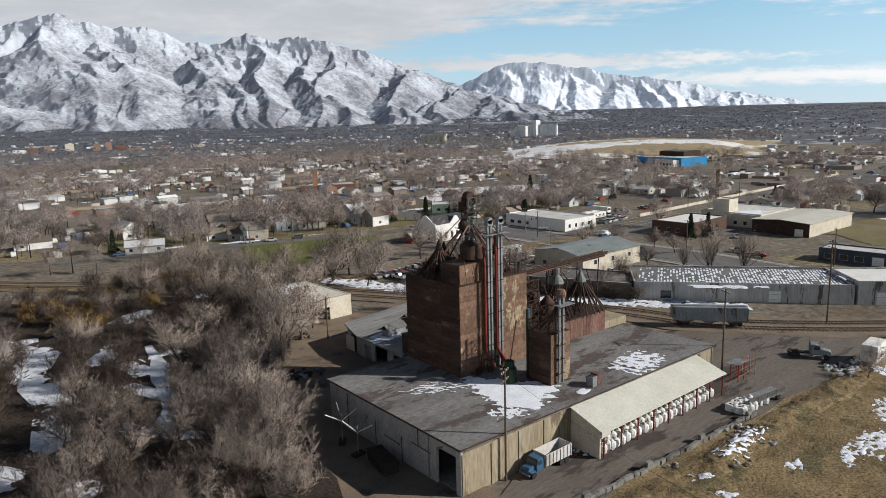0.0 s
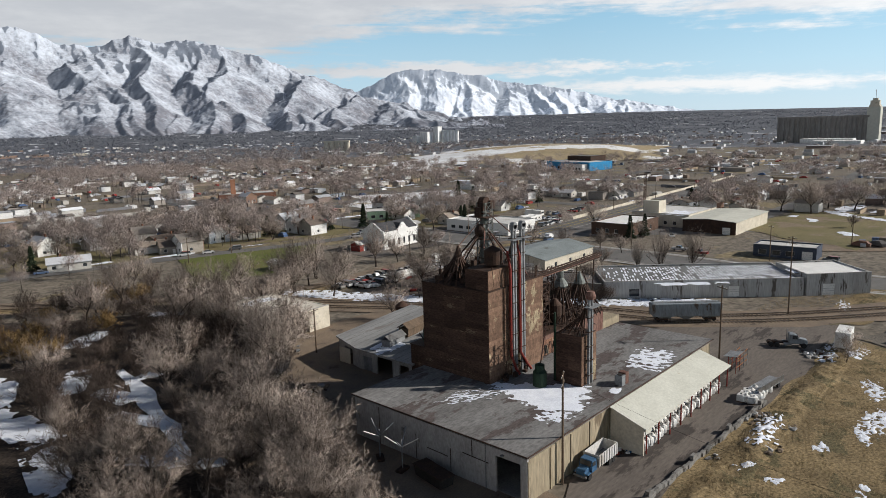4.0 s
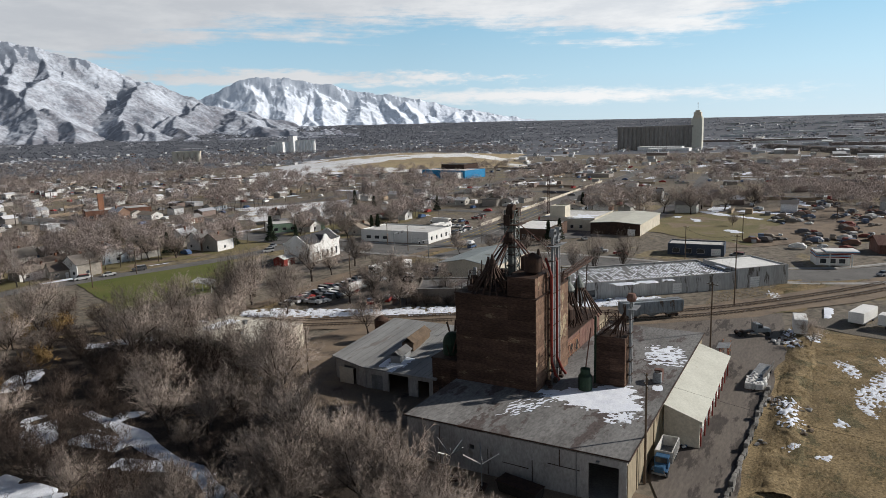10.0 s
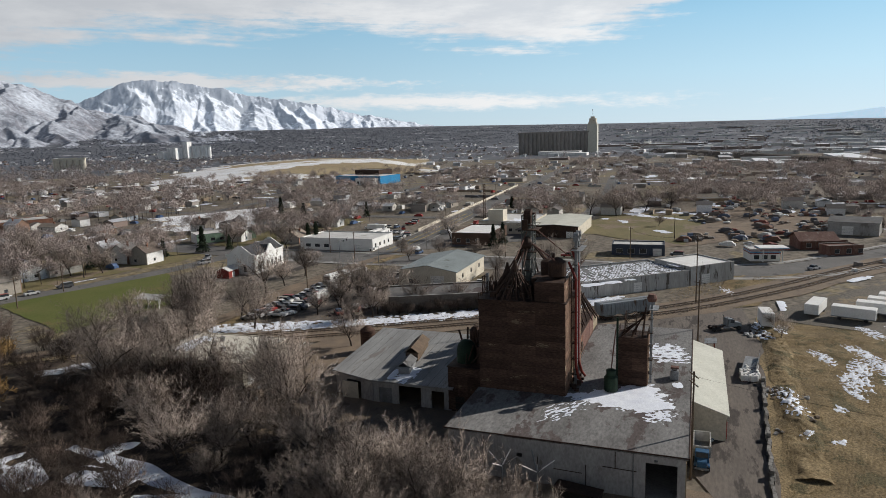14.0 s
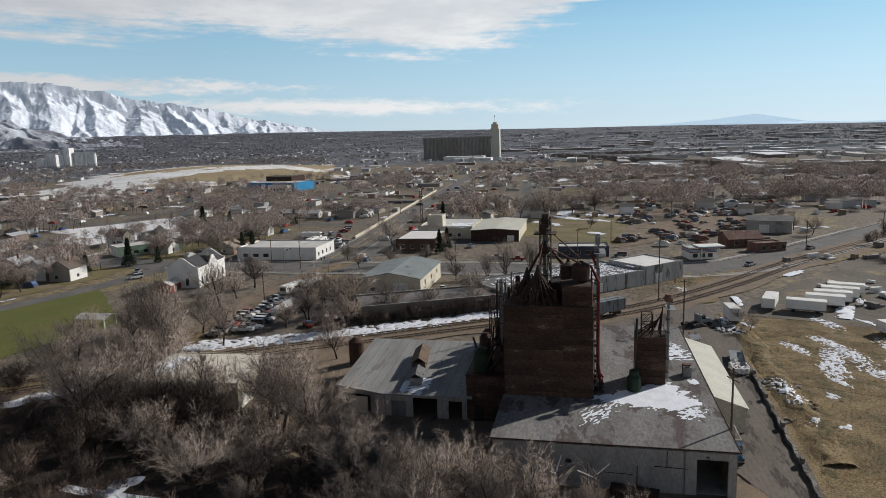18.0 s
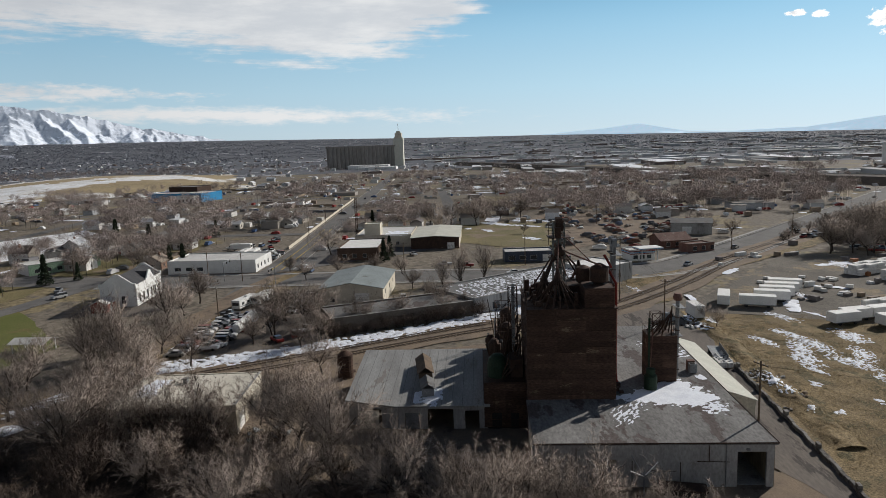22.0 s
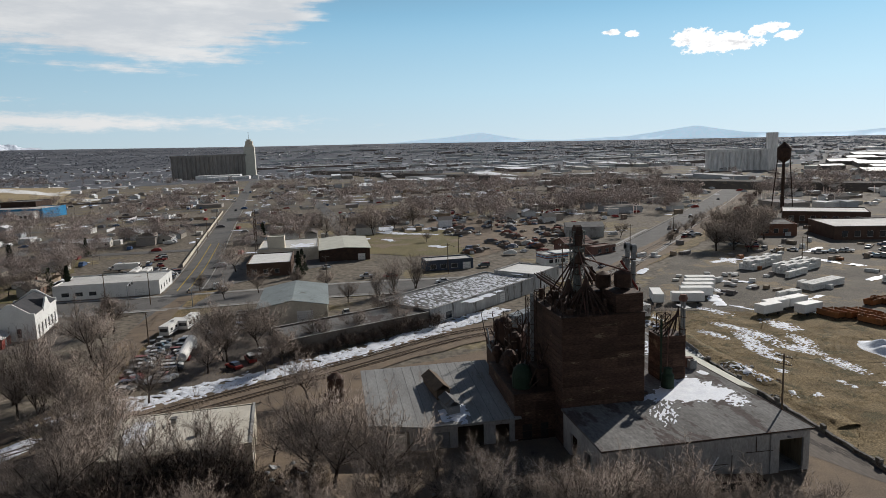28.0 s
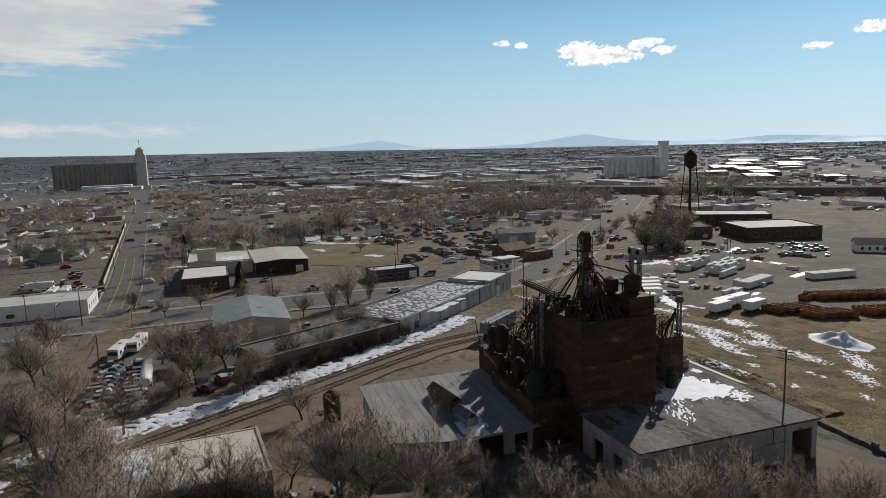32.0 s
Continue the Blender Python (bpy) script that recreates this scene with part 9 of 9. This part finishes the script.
rubble("rubble_heap", 90.5, 117.5, 2.4, 14, "scrap pieces lying by the tracks", ("darkrust", "wood"), (0.2, 0.5))

flat = thing("flatbed_trailer", gpose(96.5, 44.2, -8), "flatbed trailer loaded with white totes", "trailer")
part("deck", boxm(-4.5, -1.2, 0.9, 4.5, 1.2, 1.05), M["galv"], flat)
part("chassis", boxm(-4.5, -0.5, 0.6, 4.5, 0.5, 0.9), M["darkrust"], flat)
for x in (-3.2, -2.2, 3.0):
    for s in (-1, 1):
        wheel(flat, x, s * 0.95, 0.45, 0.3)
for i in range(4):
    part("side_gate", boxm(-4.4 + i * 2.2, -1.22, 1.05, -2.3 + i * 2.2, -1.16, 1.9), M["steel"], flat)
for i in range(6):
    tote = thing("white_tote", pose(90.3 + (i % 3) * 1.35, 45.6 - (i // 3) * 1.4, 0.05, 0, 0, 8 * i), "square white plastic tote in the yard", "tote", "white totes")
    part("tank", boxm(-0.55, -0.55, 0.12, 0.55, 0.55, 1.15, 0.1), M["bag"], tote)
    part("pallet", boxm(-0.58, -0.58, 0, 0.58, 0.58, 0.12), M["wood"], tote)
    part("cap", lathe(bmesh.new(), [(0.16, 1.14), (0.16, 1.22)], 8), M["black"], tote)

rack = thing("pipe_rack", gpose(101.5, 50.2, 0), "rusty steel pallet racking beside the shed", "rack")
for i in range(4):
    for y in (0, 1.3):
        part("upright", boxm(i * 1.9 - 0.05, y - 0.05, 0, i * 1.9 + 0.05, y + 0.05, 3.2 - 0.3 * (i % 2)), M["redpaint" if i < 2 else "galv"], rack)
for z in (0.9, 1.9, 2.8):
    for y in (0, 1.3):
        part("beam", boxm(0, y - 0.04, z, 5.7, y + 0.04, z + 0.1), M["orange"], rack)
part("cover_sheet", slab(bmesh.new(), ((-1.2, -0.4, 3.35), (2.4, -0.4, 3.35), (2.4, 1.8, 3.1), (-1.2, 1.8, 3.1)), 0.05), M["galv"], rack)


def turbine(x, y, a):
    """A spidery steel machine of arms on a post."""
    t = thing("irrigation_reel", gpose(x, y, a), "white steel post with spidery arms in the shade", "farm machine", "farm machines by the wall")
    part("post", tube(bmesh.new(), (0, 0, 0), (0, 0, 4.2), 0.08, n=8), M["galv"], t)
    for k in range(4):
        b = radians(20 + 90 * k)
        part("arm", tube(bmesh.new(), (0, 0, 3.2), (2.2 * math.cos(b), 2.2 * math.sin(b), 5.0 - 0.5 * (k % 2)), 0.075, n=6), M["white" if k % 2 else "galv"], t)
    part("base", boxm(-0.9, -0.5, 0, 0.9, 0.5, 0.35, 0.05), M["darkrust"], t)


turbine(42.6, 71.3, 10)
turbine(42.9, 75.8, 55)
dump = thing("dumpster", gpose(43.2, 66.5, 80), "dark steel dumpster in the wall's shade", "dumpster")
part("bin", extrude_side([(-2.6, 0.2), (2.4, 0.2), (2.8, 1.5), (-2.8, 1.5)], 1.0, -0.05, 0.04), M["dark"], dump)
part("lip", boxm(-2.85, -1.12, 1.5, 2.85, 1.12, 1.6), M["darkrust"], dump)
part("sign_plate", boxm(-0.5, -1.06, 0.8, 0.5, -1.0, 1.1), M["offwhite"], dump)

# red canopy bands of the petrol shop
can = thing("petrol_canopy", gpose(203.5, 34.5, -76), "petrol station canopy with red and blue bands", "canopy")
part("slab", boxm(0, 0, 4.2, 9, 6, 4.9, 0.03), M["white"], can)
part("band", boxm(-0.03, -0.03, 4.25, 9.03, 6.03, 4.45), M["redpaint"], can)
part("band", boxm(-0.03, -0.03, 4.55, 9.03, 6.03, 4.7), M["brightblue"], can)
for x in (1.5, 7.5):
    for y in (1.5, 4.5):
        part("column", boxm(x - 0.15, y - 0.15, 0, x + 0.15, y + 0.15, 4.2), M["white"], can)


# ---- conifers ----
def conifer(m, h, seed):
    r = random.Random(seed)
    t = thing("conifer", m, "dark green spruce with drooping boughs", "tree", "evergreens")
    part("trunk", tube(bmesh.new(), (0, 0, -0.2), (0, 0, h * 0.95), 0.16, 0.02, 6), M["bark"], t)
    v = []
    for i in range(2600):
        z = h * (0.1 + 0.9 * r.random() ** 1.2)
        rad = ((h - z) * 0.25 + 0.12) * (0.78 + 0.3 * math.sin(z * 4.2 + 2 * math.sin(z * 1.7)))
        a = r.uniform(0, 6.28)
        q = rad * r.uniform(0.35, 1.05)
        p = Vector((q * math.cos(a), q * math.sin(a), z - q * 0.25))
        d = Vector((math.cos(a), math.sin(a), -0.35 + r.uniform(-0.3, 0.3))).normalized()
        s = d.cross(Vector((r.uniform(-1, 1), r.uniform(-1, 1), 1))).normalized() * 0.2
        v += [p - s, p + s, p + d * 0.6]
    soup("crown", [tuple(p) for p in v], np.arange(len(v)).reshape(-1, 3), M["needle"], t)
    return t


cf = conifer(gpose(188, 243), 11, 3)
for x, y, s in ((214, 205, 0.9), (222, 214, 0.75), (288, 272, 1.2), (228, 127, 0.8), (218, 128, 0.85), (270, 246, 1.1), (150, 262, 0.8), (330, 150, 0.9), (196, 236, 0.6), (176, 252, 0.7), (310, 230, 0.8), (60, 266, 0.8)):
    copy_thing(cf, gpose(x, y, tr.uniform(0, 360)) @ Matrix.Scale(s, 4))


# ---- dry grass on the field ----
def grass(name, n, x0, x1, y0, y1, h, label, material, keep=lambda x, y: True):
    g = np.random.default_rng(n)
    v = []
    while len(v) < n:
        x, y = g.uniform(x0, x1), g.uniform(y0, y1)
        if not keep(x, y) or noise.noise((x * 0.22, y * 0.22, 4.4)) + noise.noise((x * 0.9, y * 0.9, 1.4)) * 0.6 < g.uniform(-0.75, 0.35):
            continue
        a, b = g.uniform(0, 6.28, 2)
        k = h * g.uniform(0.5, 1.4)
        z = ground_z(x, y) + 0.02 + (0.35 if 37.5 < y + (x - 56) * 0.02 < 42 and x > 56 else 0.0)
        dx, dy = 0.035 * math.cos(a), 0.035 * math.sin(a)
        v.append(((x - dx, y - dy, z), (x + dx, y + dy, z), (x + k * 0.6 * math.cos(b), y + k * 0.6 * math.sin(b), z + k)))
    v = np.array(v)
    up = np.tile((0.0, 0.0, 1.0), (len(v), 1)) + g.normal(size=(len(v), 3)) * 0.35
    v = face_out(v, up)
    tufts = soup(name, v.reshape(-1, 3), np.arange(len(v) * 3).reshape(-1, 3), material, None, label, "grass", "stuff")
    soft(tufts.data, np.repeat(up / np.linalg.norm(up, axis=1)[:, None], 3, 0))


M["straw"] = mat("dry_straw", (0.36, 0.275, 0.15), (0.22, 0.162, 0.087), 0.95, 0, 0.3, 3, 0, contrast=0.35)
grass("dry_grass_tufts", 62000, 50, 128, -5, 44, 0.2, "tufts of dry golden grass over the field", M["straw"], lambda x, y: y < 43.6 - (x - 41) * 0.045)
grass("dry_weeds", 2600, 128, 180, 34, 60, 0.36, "dry weeds along the railway", M["straw"], lambda x, y: 4 < (x - 126) * 0.64 + (y - 69) * 0.77 < 13)
grass("dry_weeds_by_track", 4000, 90, 140, 70, 165, 0.4, "dry weeds beside the rails", M["straw"], lambda x, y: 4.5 < (x - 103) * 0.87 + (y - 121) * 0.5 < 20)
